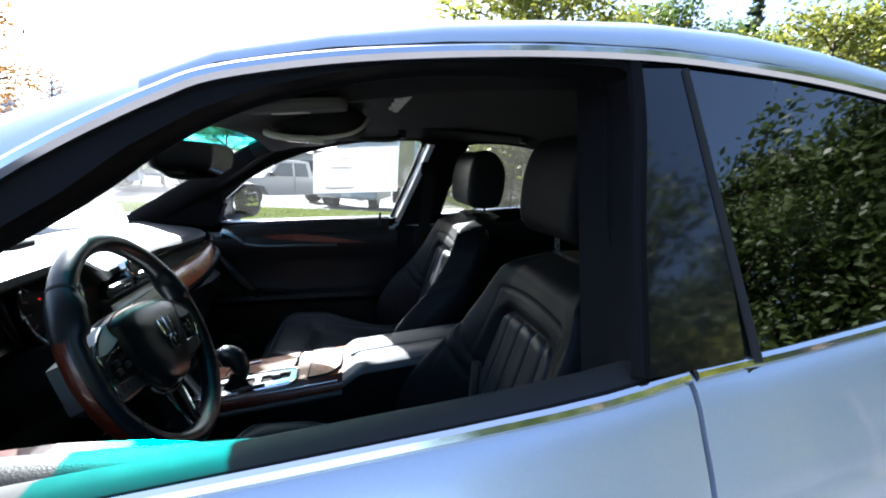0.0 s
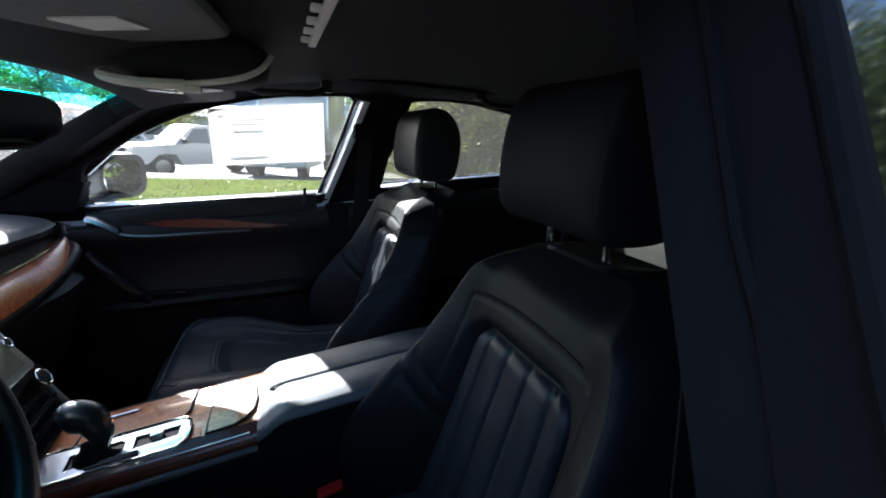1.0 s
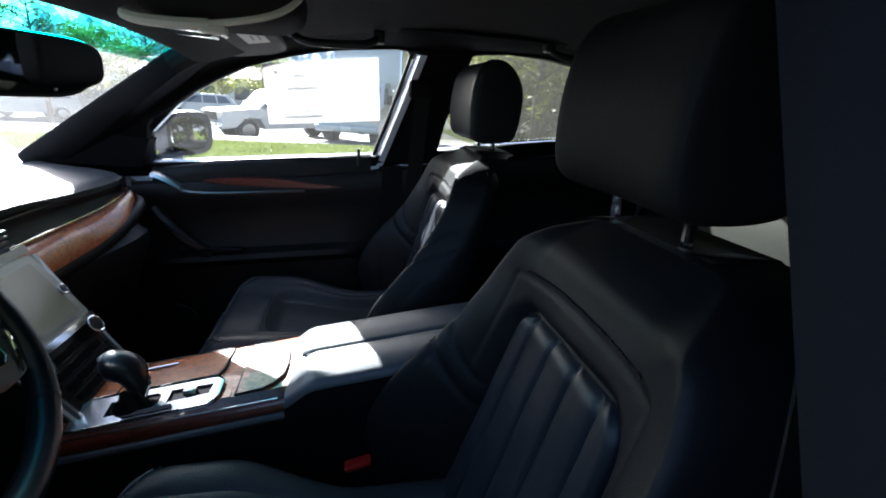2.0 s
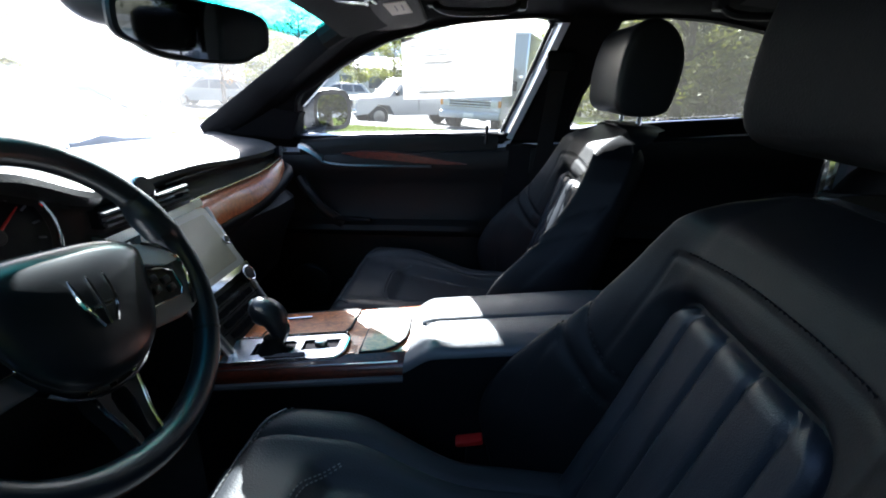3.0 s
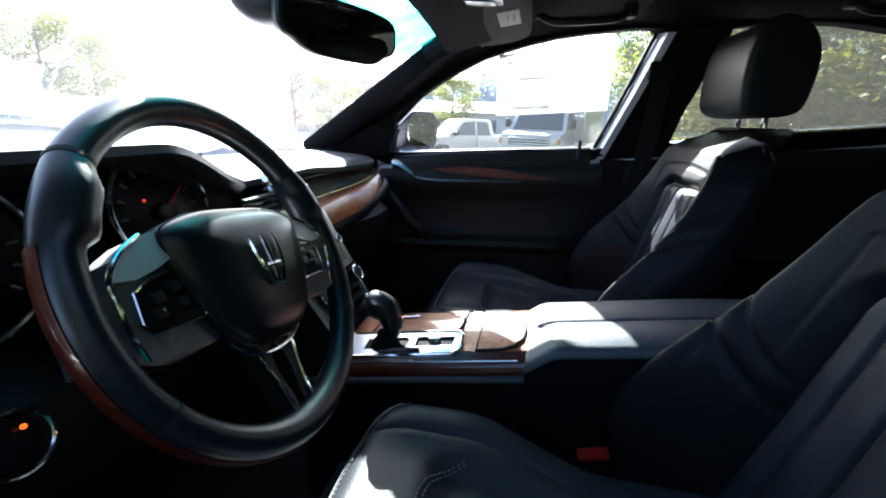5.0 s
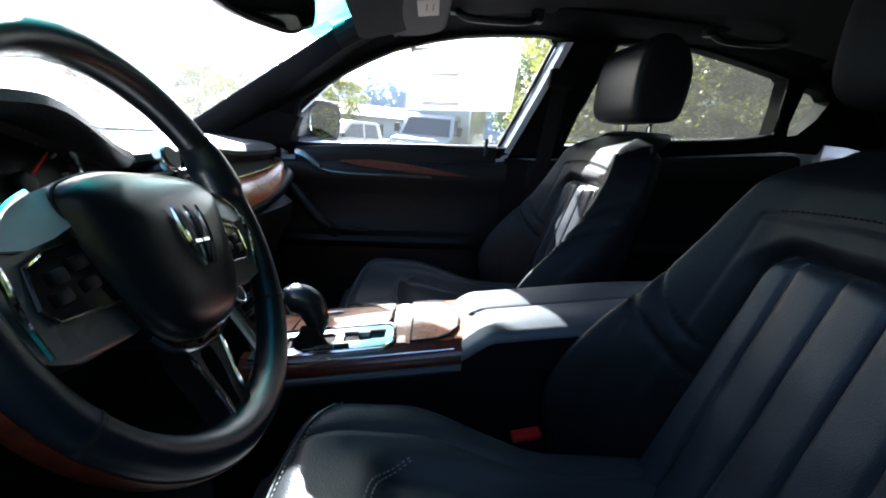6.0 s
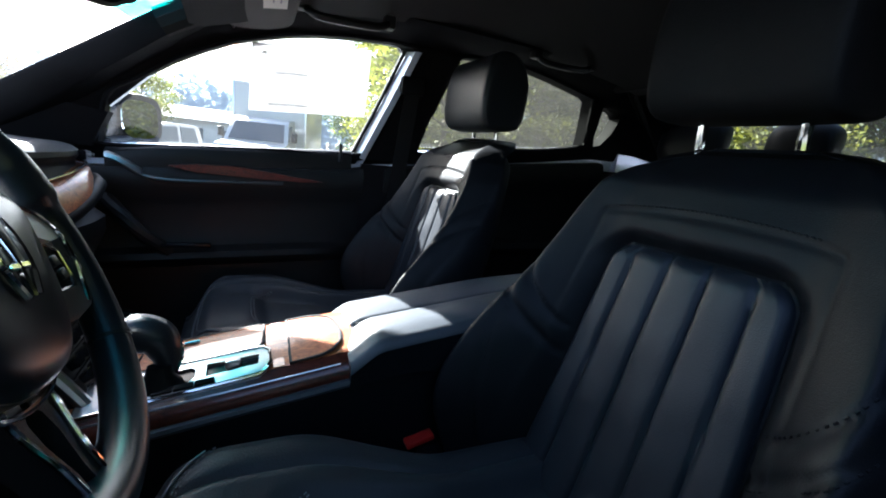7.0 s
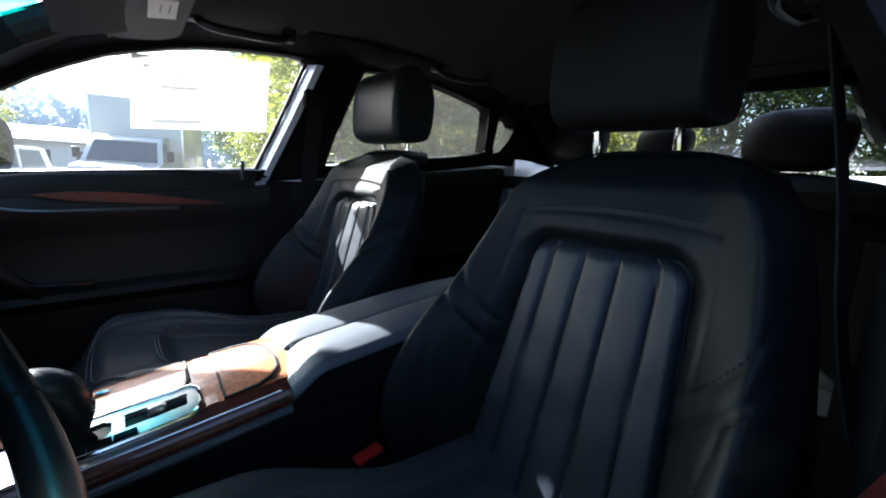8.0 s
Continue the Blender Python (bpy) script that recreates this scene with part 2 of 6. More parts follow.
# ---- mesh helpers ----
def part(name, bm, material, parent=None, label="", smooth=35):
    me = bpy.data.meshes.new(name)
    bmesh.ops.recalc_face_normals(bm, faces=bm.faces)
    bm.to_mesh(me)
    bm.free()
    me.materials.append(material)
    if smooth:
        me.polygons.foreach_set("use_smooth", [True] * len(me.polygons))
        me.set_sharp_from_angle(angle=radians(smooth))
    ob = new(name, me)
    if parent:
        ob.parent = parent
    if label:
        ob["label"] = label
    return ob


def empty(name, label, category, group="", kind=""):
    return tagged(new(name), label, category, group, kind)


def loft(rings, closed=True, caps=True, cyclic=False, bm=None):
    """Skin through rings of equally many points."""
    bm = bm or bmesh.new()
    vs = [[bm.verts.new(p) for p in r] for r in rings]
    n = len(rings[0])
    pairs = list(zip(vs, vs[1:])) + ([(vs[-1], vs[0])] if cyclic else [])
    for a, b in pairs:
        for i in range(n if closed else n - 1):
            j = (i + 1) % n
            bm.faces.new((a[i], a[j], b[j], b[i]))
    if caps and closed and not cyclic:
        bm.faces.new(vs[0])
        bm.faces.new(vs[-1][::-1])
    return bm


def box(x0, x1, y0, y1, z0, z1, bevel=0.004, bm=None, seg=2, m=None):
    bm = bm or bmesh.new()
    r = bmesh.ops.create_cube(bm, size=1.0)
    for v in r["verts"]:
        v.co = Vector(((x0 + x1) / 2 + v.co.x * (x1 - x0), (y0 + y1) / 2 + v.co.y * (y1 - y0), (z0 + z1) / 2 + v.co.z * (z1 - z0)))
    if bevel:
        es = list({e for v in r["verts"] for e in v.link_edges})
        out = bmesh.ops.bevel(bm, geom=es, offset=bevel, segments=seg, profile=0.5, affect="EDGES")
        if m is not None:
            bmesh.ops.transform(bm, matrix=m, verts=list({v for v in out["verts"]} | {v for f in out["faces"] for v in f.verts}))
    elif m is not None:
        bmesh.ops.transform(bm, matrix=m, verts=r["verts"])
    return bm


def tube(path, r, n=12, cyclic=False, flat=1.0, bm=None, up=Vector((0, 0, 1))):
    """A round or flattened bar along a path; r may be a list."""
    pts = [Vector(p) for p in path]
    rings = []
    for i, p in enumerate(pts):
        a = pts[i - 1] if (i > 0 or cyclic) else p
        b = pts[(i + 1) % len(pts)] if (i < len(pts) - 1 or cyclic) else p
        d = (b - a).normalized()
        side = d.cross(up)
        side = side.normalized() if side.length > 1e-5 else d.orthogonal().normalized()
        nrm = side.cross(d)
        rad = r[i] if isinstance(r, (list, tuple)) else r
        rings.append([p + side * rad * math.cos(k * math.tau / n) + nrm * rad * flat * math.sin(k * math.tau / n) for k in range(n)])
    return loft(rings, cyclic=cyclic, bm=bm)


def smooth_path(points, n=8, cyclic=False):
    """Catmull-Rom through the points."""
    p = [Vector(q) for q in points]
    out = []
    m = len(p)
    for i in range(m if cyclic else m - 1):
        a, b = p[i - 1] if (i > 0 or cyclic) else p[0] * 2 - p[1], p[i]
        c = p[(i + 1) % m]
        d = p[(i + 2) % m] if (i + 2 < m or cyclic) else p[-1] * 2 - p[-2]
        for k in range(n):
            t = k / n
            out.append(0.5 * ((2 * b) + (c - a) * t + (2 * a - 5 * b + 4 * c - d) * t * t + (3 * b - a - 3 * c + d) * t ** 3))
    if not cyclic:
        out.append(p[-1])
    return out


def slab(outer, holes, front, back):
    """A plate with holes: outlines in two coordinates, front and back give each one's place."""
    bm = bmesh.new()
    loops = [outer] + list(holes)
    flat = [p for l in loops for p in l]
    tris = tessellate_polygon([[Vector((p[0], p[1], 0)) for p in l] for l in loops])
    va, vb = [bm.verts.new(front(*p)) for p in flat], [bm.verts.new(back(*p)) for p in flat]
    for t in tris:
        for vs in ([va[i] for i in t], [vb[i] for i in t][::-1]):
            try:
                bm.faces.new(vs)
            except ValueError:
                pass
    k = 0
    for l in loops:
        n = len(l)
        for i in range(n):
            a, b = k + i, k + (i + 1) % n
            bm.faces.new((va[a], va[b], vb[b], vb[a]))
        k += n
    return bm


def disc(centre, normal, r, depth, n=32, bevel=0.0, bm=None, inner=None):
    """A round button, or a ring if inner is given, whose face lies at centre and looks along normal."""
    c, nn = Vector(centre), Vector(normal).normalized()
    u = nn.orthogonal().normalized()
    v = nn.cross(u)
    ring = lambda rad, off: [c + nn * off + (u * math.cos(k * math.tau / n) + v * math.sin(k * math.tau / n)) * rad for k in range(n)]
    b = bevel
    if inner is None:
        rings = [ring(r, -depth), ring(r, -b), ring(r - b * 0.4, -b * 0.3), ring(r - b, 0), ring(r * 0.3, 0)] if b else [ring(r, -depth), ring(r, 0)]
        return loft(rings, bm=bm)
    mid, half = (r + inner) / 2, (r - inner) / 2
    rings = [[c + nn * (-half + half * math.sin(a)) + (u * math.cos(k * math.tau / n) + v * math.sin(k * math.tau / n)) * (mid + half * math.cos(a)) for a in [q * math.tau / 8 for q in range(8)]] for k in range(n)]
    return loft(rings, cyclic=True, bm=bm)


def step(a, b, t):
    t = min(1.0, max(0.0, (t - a) / (b - a)))
    return t * t * (3 - 2 * t)


# ---- the car: shell ----
# x runs to the rear, y to the passenger's side; the centre line is y = 0.
def half_width(x, z):
    return 0.77 + (0.117 * x if x < 0 else 0.06 * x - 0.10 * x * x) - 0.535 * (z - 0.96)


def belt(x):
    return 0.96 + (0.06 * x if x < 0 else 0.11 * x)


def belt_out(x, s):
    """Upper edge of the door skin; the driver's stands a little higher."""
    if s > 0:
        return belt(x)
    if x < 0:
        return 0.974 + 0.165 * x
    return 0.974 + 0.19 * x if x < 0.138 else 1.0002 + 0.14 * (x - 0.138)


FRONT_WIN = [(-0.652, 0.922), (-0.636, 0.970), (-0.620, 1.030), (-0.600, 1.056), (-0.563, 1.078), (-0.523, 1.104), (-0.478, 1.134), (-0.418, 1.167), (-0.348, 1.200), (-0.290, 1.219), (-0.224, 1.238), (-0.152, 1.254), (-0.070, 1.266), (0.010, 1.274), (0.060, 1.278), (0.092, 1.276), (0.104, 1.262), (0.060, 1.118), (0.003, 0.962), (-0.2, 0.948), (-0.43, 0.934)]
DRIVER_WIN = [(-0.61, 0.884), (-0.580, 0.975), (-0.545, 1.030), (-0.506, 1.066), (-0.464, 1.096), (-0.418, 1.132), (-0.372, 1.175), (-0.318, 1.213), (-0.258, 1.242), (-0.194, 1.263), (-0.125, 1.280), (-0.054, 1.291), (0.060, 1.298), (0.128, 1.300), (0.146, 1.292), (0.148, 1.270), (0.120, 1.120), (0.084, 0.941), (-0.2, 0.916), (-0.43, 0.897)]
REAR_WIN = [(0.216, 0.982), (0.234, 1.120), (0.252, 1.200), (0.268, 1.262), (0.285, 1.280), (0.400, 1.289), (0.520, 1.284), (0.650, 1.264), (0.785, 1.238), (0.805, 1.226), (0.835, 1.150), (0.858, 1.078), (0.72, 1.045), (0.5, 1.020)]
REAR_OUT = [(0.198, 1.000), (0.212, 1.16), (0.205, 1.306), (0.345, 1.306), (0.47, 1.300), (0.65, 1.284), (0.78, 1.264), (0.822, 1.245), (0.850, 1.15), (0.875, 1.072), (0.72, 1.048), (0.5, 1.030), (0.35, 1.008)]
QUARTER_WIN = [(0.862, 1.213), (0.885, 1.214), (0.930, 1.203), (0.955, 1.185), (0.952, 1.130), (0.930, 1.085), (0.905, 1.078), (0.888, 1.110)]
RAIL = [(-0.485, 1.232), (-0.42, 1.266), (-0.25, 1.305), (0.0, 1.330), (0.3, 1.342), (0.6, 1.332), (0.85, 1.295), (1.05, 1.245), (1.25, 1.150)]
PILLAR = [(-0.935, 0.925), (-0.844, 0.997), (-0.743, 1.062), (-0.664, 1.115), (-0.586, 1.166)]
CHROME_PASS = [(-0.70, 0.945), (-0.655, 1.012), (-0.60, 1.075), (-0.52, 1.137), (-0.42, 1.198), (-0.305, 1.247), (-0.195, 1.276), (-0.07, 1.295), (0.06, 1.309), (0.2, 1.318), (0.345, 1.317), (0.47, 1.311), (0.65, 1.294), (0.85, 1.265), (1.02, 1.225)]
CHROME_TOP = [(-0.68, 0.945), (-0.625, 1.005), (-0.555, 1.068), (-0.475, 1.139), (-0.438, 1.169), (-0.397, 1.198), (-0.352, 1.226), (-0.303, 1.250)] + CHROME_PASS[6:]

car = empty("car", "silver four-door saloon with black leather interior, parked", "car")


def side_frame(s):
    top = [(x, z - 0.05) for x, z in PILLAR] + [(x, z - (0.040 if x < -0.4 else 0.010 if x < -0.2 else 0.0)) for x, z in RAIL] if s > 0 else [(x, z - 0.05) for x, z in PILLAR] + [(x, z - (0.035 if x < -0.2 else 0.02 if x < 0.1 else 0.012)) for x, z in RAIL]
    low_pts = {(round(x, 4), round(z - 0.05, 4)) for x, z in PILLAR} | set(PILLAR)
    low = [(1.25, 1.03), (0.926, 1.030), (0.507, 0.970), (0.24, 0.945), (0.003, 0.925), (-0.3, 0.908), (-0.66, 0.885), (-0.935, 0.880)]
    if s < 0:
        low = [(x, z - (0.04 if x < 0.1 else 0)) for x, z in low]
    top = [(round(x, 4), round(z, 4)) for x, z in top]
    pull = {p: (0.022 if p in low_pts else 0.05 if p[0] < -0.3 else 0.10) for p in top}
    hole = [(x + 0.034, z) if x > -0.01 and z < 1.27 else (x, z) for x, z in FRONT_WIN] if s > 0 else DRIVER_WIN

    def front(x, z):
        k = (round(x, 4), round(z, 4))
        return Vector((x, s * (half_width(x, z) - 0.045 - pull.get(k, 0.0)), z + (0.012 if k in pull else 0)))

    def back(x, z):
        k = (round(x, 4), round(z, 4))
        return Vector((x, s * (half_width(x, z) + 0.012 - (0.06 if s < 0 and k in pull and x < 0.1 else 0)), z))

    part("side_frame", slab(top + low, [hole, REAR_WIN, QUARTER_WIN], front, back), TRIM, car, "black pillar and window surround trim", smooth=50)
    # seal lips round the openings
    for w in (hole, REAR_WIN):
        path = smooth_path([(x, s * (half_width(x, z) - 0.046), z) for x, z in w], 3, True)
        part("window_seal", tube(path, 0.006, 6, True), TRIM, car)
    # bright trim above the windows, and below them
    path = smooth_path([(x, s * (half_width(x, z) + 0.026), z) for x, z in (CHROME_PASS if s > 0 else CHROME_TOP)], 4)
    part("window_trim", tube(path, 0.0065, 8, flat=1.3), CHROME, car, "bright window trim")
    path = smooth_path([(x, s * (half_width(x, belt_out(x, s)) + 0.020), belt_out(x, s) - 0.001) for x in (-0.72, -0.4, 0.0, 0.134)], 4)
    part("belt_trim", tube(path, 0.007, 8), CHROME, car, "bright belt trim")
    path = smooth_path([(x, s * (half_width(x, belt_out(x, s)) + 0.020), belt_out(x, s) - 0.001) for x in (0.142, 0.3, 0.6, 0.98)], 4)
    part("belt_trim", tube(path, 0.007, 8), CHROME, car, "bright belt trim")
    if s > 0:
        # painted inner edge of the door frame behind the window
        edge = [(0.106, 1.268), (0.060, 1.118), (0.010, 0.972), (-0.004, 0.930)]
        part("frame_edge", loft([[(x + 0.002, half_width(x, z) - 0.004, z), (x + 0.018, half_width(x, z) - 0.050, z - 0.004), (x + 0.037, half_width(x, z) - 0.052, z - 0.004), (x + 0.030, half_width(x, z) - 0.010, z)] for x, z in edge]), PAINT, car, "bright door frame edge")
        part("frame_seal", tube(smooth_path([(x - 0.002, half_width(x, z) - 0.012, z) for x, z in edge], 4), 0.006, 8), RUBBER, car, "black glass seal")
    # gloss black cover of the middle pillar
    cover = [(0.150 if s < 0 else 0.112, 1.300), (0.205, 1.306), (0.214, 1.16), (0.196, 1.012), (0.090 if s < 0 else 0.068, 1.000)]
    part("pillar_cover", slab(cover, [], lambda x, z: (x, s * (half_width(x, z) + 0.026), z), lambda x, z: (x, s * (half_width(x, z) + 0.010), z)), PILLAR_GLOSS, car, "gloss black pillar cover")
    part("glass_seal", tube(smooth_path([(0.210, s * (half_width(0.21, z) + 0.026), z) for z in (1.304, 1.23, 1.13, 1.01)], 4), 0.0045, 8), RUBBER, car, "black upright glass seal")
    if s < 0:
        # black seal along the front edge of the pillar cover
        part("pillar_seal", tube(smooth_path([(x, s * (half_width(x, z) + 0.019), z) for x, z in ((0.148, 1.304), (0.138, 1.23), (0.112, 1.12), (0.088, 0.998))], 4), 0.009, 8), TRIM, car, "black pillar seal")
    # painted front pillar between window trim and windscreen
    lo = [(-0.93, 0.905), (-0.68, 0.950), (-0.625, 1.010), (-0.555, 1.073), (-0.475, 1.144), (-0.397, 1.203), (-0.352, 1.231)]
    hi = [(-0.93, 0.665, 0.925), (-0.83, 0.635, 0.968), (-0.76, 0.613, 1.015), (-0.68, 0.586, 1.070), (-0.59, 0.556, 1.130), (-0.49, 0.522, 1.200), (-0.42, 0.50, 1.245)]
    if s < 0:
        hi = [(-0.93, 0.665, 0.925), (-0.83, 0.640, 0.985), (-0.76, 0.618, 1.040), (-0.68, 0.590, 1.102), (-0.59, 0.556, 1.162), (-0.49, 0.524, 1.214), (-0.40, 0.50, 1.254)]
    rings = []
    for (x, z), h in zip(lo, hi):
        a = Vector((x, half_width(x, z) + 0.022, z + 0.004))
        h = Vector(h) + Vector((0, 0.0, 0.002))
        out = [a.lerp(h, f) + Vector((-0.004, 0.010, 0.008)) * math.sin(math.pi * f) for f in (0, 0.15, 0.35, 0.55, 0.75, 0.9, 1)]
        rings.append([Vector((q.x, s * q.y, q.z)) for q in out + [h + Vector((0.01, -0.005, -0.015)), a + Vector((0.0, -0.015, 0.0))]])
    part("front_pillar", loft(rings), PAINT, car, "silver painted front pillar", smooth=50)
    # black lining behind the painted pillar
    drop = (0.0, 0.15, 0.5, 0.9, 1.0, 1.0, 1.0)
    back_of = lambda q, k, i: (q.x + 0.3 * k * drop[i], q.y - s * k, q.z - k * drop[i])
    inner = []
    for r in rings:
        f = (r[6].x + 0.972) / 0.525
        inner.append(Vector((r[6].x, 0.622 - 0.166 * f, 0.924 + 0.322 * f)) if s > 0 else Vector((r[6].x - 0.004, r[6].y + 0.010, r[6].z - 0.004)))
    part("pillar_lining", loft([[back_of(r[i], 0.024, i) for i in range(6)] + [q, q + Vector((0.002, -s * 0.003, -0.010))] + [back_of(r[i], 0.032, i) for i in range(6, -1, -1)] for r, q in zip(rings, inner)]), TRIM, car, "black front pillar lining", smooth=50)
    fr = [(-0.70, 0.945), (-0.655, 1.012), (-0.60, 1.075), (-0.52, 1.137), (-0.42, 1.198), (-0.305, 1.247), (-0.195, 1.276), (-0.07, 1.295), (0.06, 1.309), (0.125, 1.313), (0.112, 1.28), (0.05, 1.09), (0.004, 0.955), (-0.3, 0.938), (-0.66, 0.915)]
    if s < 0:
        fr = CHROME_TOP[:11] + [(0.158, 1.314), (0.155, 1.27), (0.130, 1.11), (0.092, 0.93), (-0.3, 0.895), (-0.66, 0.865)]
    part("door_frame", slab(fr, [FRONT_WIN if s > 0 else DRIVER_WIN], lambda x, z: (x, s * (half_width(x, z) + 0.020), z), lambda x, z: (x, s * (half_width(x, z) + 0.004), z)), TRIM if s < 0 else GLOSS, car, "black door window frame")
    # glass; the driver's front pane is wound down
    pane = lambda w, o=0.0: slab(w, [], lambda x, z: (x, s * (half_width(x, z) + 0.006 + o), z), lambda x, z: (x, s * (half_width(x, z) + 0.002 + o), z))
    if s > 0:
        part("front_door_glass", pane(FRONT_WIN), GLASS, car, "clear side window glass", smooth=0)
    part("rear_door_glass", pane(REAR_OUT, 0.018), GLASS_DARK if s > 0 else GLASS_PRIVACY, car, "tinted rear side window", smooth=0)
    part("quarter_glass", pane(QUARTER_WIN, 0.008), GLASS_DARK, car, "tinted quarter window", smooth=0)


def door_skin(s, x0, x1, name, label):
    prof = [(0.010, 0.004), (0.022, -0.002), (0.034, -0.012), (0.044, -0.026), (0.051, -0.042), (0.058, -0.056), (0.066, -0.072), (0.080, -0.105), (0.098, -0.165), (0.115, -0.25), (0.122, -0.38), (0.112, -0.52), (0.095, -0.62), (0.06, -0.70), (0.03, -0.72), (-0.02, -0.70), (-0.02, 0.0)]
    rings = []
    n = 14
    for i in range(n + 1):
        x = x0 + (x1 - x0) * i / n
        e = 0.006 if i in (0, n) else 0.0
        b = belt_out(x, s)
        rings.append([(x, s * (half_width(x, b) + dy - e), b + dz) for dy, dz in prof])
    return part(name, loft(rings), PAINT, car, label, smooth=28)


def door_handle(s, x, parent):
    y = s * (half_width(x, 0.9) + 0.125)
    bm = tube(smooth_path([(x - 0.1, y - s * 0.02, 0.795), (x - 0.08, y + s * 0.02, 0.80), (x, y + s * 0.032, 0.803), (x + 0.08, y + s * 0.02, 0.806), (x + 0.1, y - s * 0.02, 0.806)], 5), 0.011, 10)
    part("door_handle", bm, CHROME, parent, "chrome pull handle")


for s in (-1, 1):
    side_frame(s)
    fd = door_skin(s, -0.93, 0.135, "front_door", "silver painted front door")
    door_handle(s, -0.08, fd)
    rd = door_skin(s, 0.141, 1.02, "rear_door", "silver painted rear door")
    door_handle(s, 0.85, rd)
    # fender and rear quarter close the body to front and back
    prof = [(-0.05, 0.02), (0.02, 0.0), (0.05, -0.05), (0.10, -0.15), (0.122, -0.38), (0.10, -0.6), (0.03, -0.7), (-0.3, -0.7), (-0.3, 0.0)]
    rings = [[(x, s * (max(0.6, half_width(max(x, -0.93), 0.9)) + k * dy - q), 0.905 - 0.1 * max(0, (-0.93 - x)) + dz * k) for dy, dz in prof] for x, k, q in ((-0.936, 1, 0), (-1.3, 1, 0.0), (-1.8, 0.95, 0.02), (-2.2, 0.8, 0.12), (-2.4, 0.6, 0.25))]
    part("front_wing", loft(rings), PAINT, car, "silver painted front wing")
    prof = [(max(dy, -0.08), dz) for dy, dz in prof]
    rings = [[(x, s * (0.70 + k * dy - q), 1.06 + dz * k) for dy, dz in prof] for x, k, q in ((1.026, 1, 0), (1.4, 1, 0.03), (1.9, 0.95, 0.08), (2.4, 0.85, 0.15))]
    part("rear_wing", loft(rings), PAINT, car, "silver painted rear wing")
    for wx in (-1.55, 1.62):
        wheel = part("wheel", disc((wx, s * 0.76, 0.34), (0, s, 0), 0.34, 0.24, 40, 0.03), RUBBER, car, "black road tyre")
        part("rim", disc((wx, s * 0.865, 0.34), (0, s, 0), 0.23, 0.05, 32, 0.02), ALLOY, wheel)

# roof skin, headliner and glazing front and back
XR = [-0.60, -0.46, -0.37, -0.305, -0.195, -0.07, 0.06, 0.2, 0.345, 0.47, 0.65, 0.85, 1.0]


def chrome_z(x):
    pts = CHROME_TOP
    for (xa, za), (xb, zb) in zip(pts, pts[1:]):
        if x <= xb:
            return za + (zb - za) * (x - xa) / (xb - xa)
    return pts[-1][1]


rings = []
for x in XR:
    zc = chrome_z(x) + 0.014
    yc = half_width(x, zc) + 0.022
    h = 0.066 + 0.026 * step(-0.37, 0.0, x) + 0.026 * step(0.0, 0.4, x)
    outer = [(x - 0.12 * (1 - abs(math.sin(a)) ** 2) * (1 if x < -0.3 else 0), yc * math.sin(a), zc + h * math.cos(a)) for a in [math.pi * (k / 36 - 0.5) for k in range(37)]]
    inner = [(p[0], p[1] * 0.97, p[2] - 0.004) for p in outer[::-1]]
    rings.append(outer + inner)
part("roof_panel", loft(rings[2:]), PAINT, car, "silver painted roof", smooth=40)
rings = []
for x in (-0.43, -0.40, -0.33, -0.2, 0.0, 0.2, 0.4, 0.6, 0.8, 1.0):
    zr = max(1.20, chrome_z(x) - 0.012 + (0.008 if x > -0.3 else -0.003))
    yr = half_width(x, zr) - 0.135
    lower = [(x, yr * u, zr + 0.030 * (1 - u * u)) for u in [k / 12 - 1 for k in range(25)]]
    rings.append(lower + [(p[0], p[1], p[2] + 0.02) for p in lower[::-1]])
part("headliner", loft(rings), CLOTH, car, "dark cloth headliner", smooth=50)
for s in (-1, 1):
    # the side roll between headliner and window surround
    path = [(x, s * (half_width(x, z) - (0.085 if x < -0.3 else 0.125)), z + 0.006 - ((0.042 if x < -0.4 else 0.012 if x < -0.2 else 0.0) if s > 0 else 0.04 if x < -0.2 else 0.02 if x < 0.1 else 0.01)) for x, z in RAIL]
    part("roof_rail", tube(smooth_path(path, 3), 0.03, 10), CLOTH, car, "dark roof edge trim")


def screen_grid(low, top, n=24):
    """Glass between two edges that are bowed to front or back."""
    rings = []
    for i in range(7):
        f = i / 6
        rings.append([tuple(a + (b - a) * f for a, b in zip(low(u), top(u))) for u in [k / (n / 2) - 1 for k in range(n + 1)]])
    return rings


ws_low = lambda u: (-1.26 + 0.34 * abs(u) ** 2.2, 0.66 * u, 0.928)
ws_top = lambda u: (-0.462 + 0.020 * abs(u) ** 2.5, 0.50 * u, 1.268 - 0.022 * u * u)
grid = screen_grid(ws_low, ws_top)


def thin(rings, t=0.005):
    bm = loft([[*r] for r in rings], closed=False)
    bmesh.ops.solidify(bm, geom=bm.faces[:], thickness=t)
    return bm


lerp = lambda a, b, f: tuple(p + (q - p) * f for p, q in zip(a, b))
part("windscreen", thin([[lerp(a, b, f) for a, b in zip(grid[0], grid[-1])] for f in (0, 0.2, 0.4, 0.6, 0.72, 0.825)]), WINDSCREEN, car, "clear windscreen glass")
part("shade_band", thin([[lerp(a, b, f) for a, b in zip(grid[0], grid[-1])] for f in (0.825, 0.91, 1.0)]), GLASS_BAND, car, "turquoise tinted band of the windscreen")
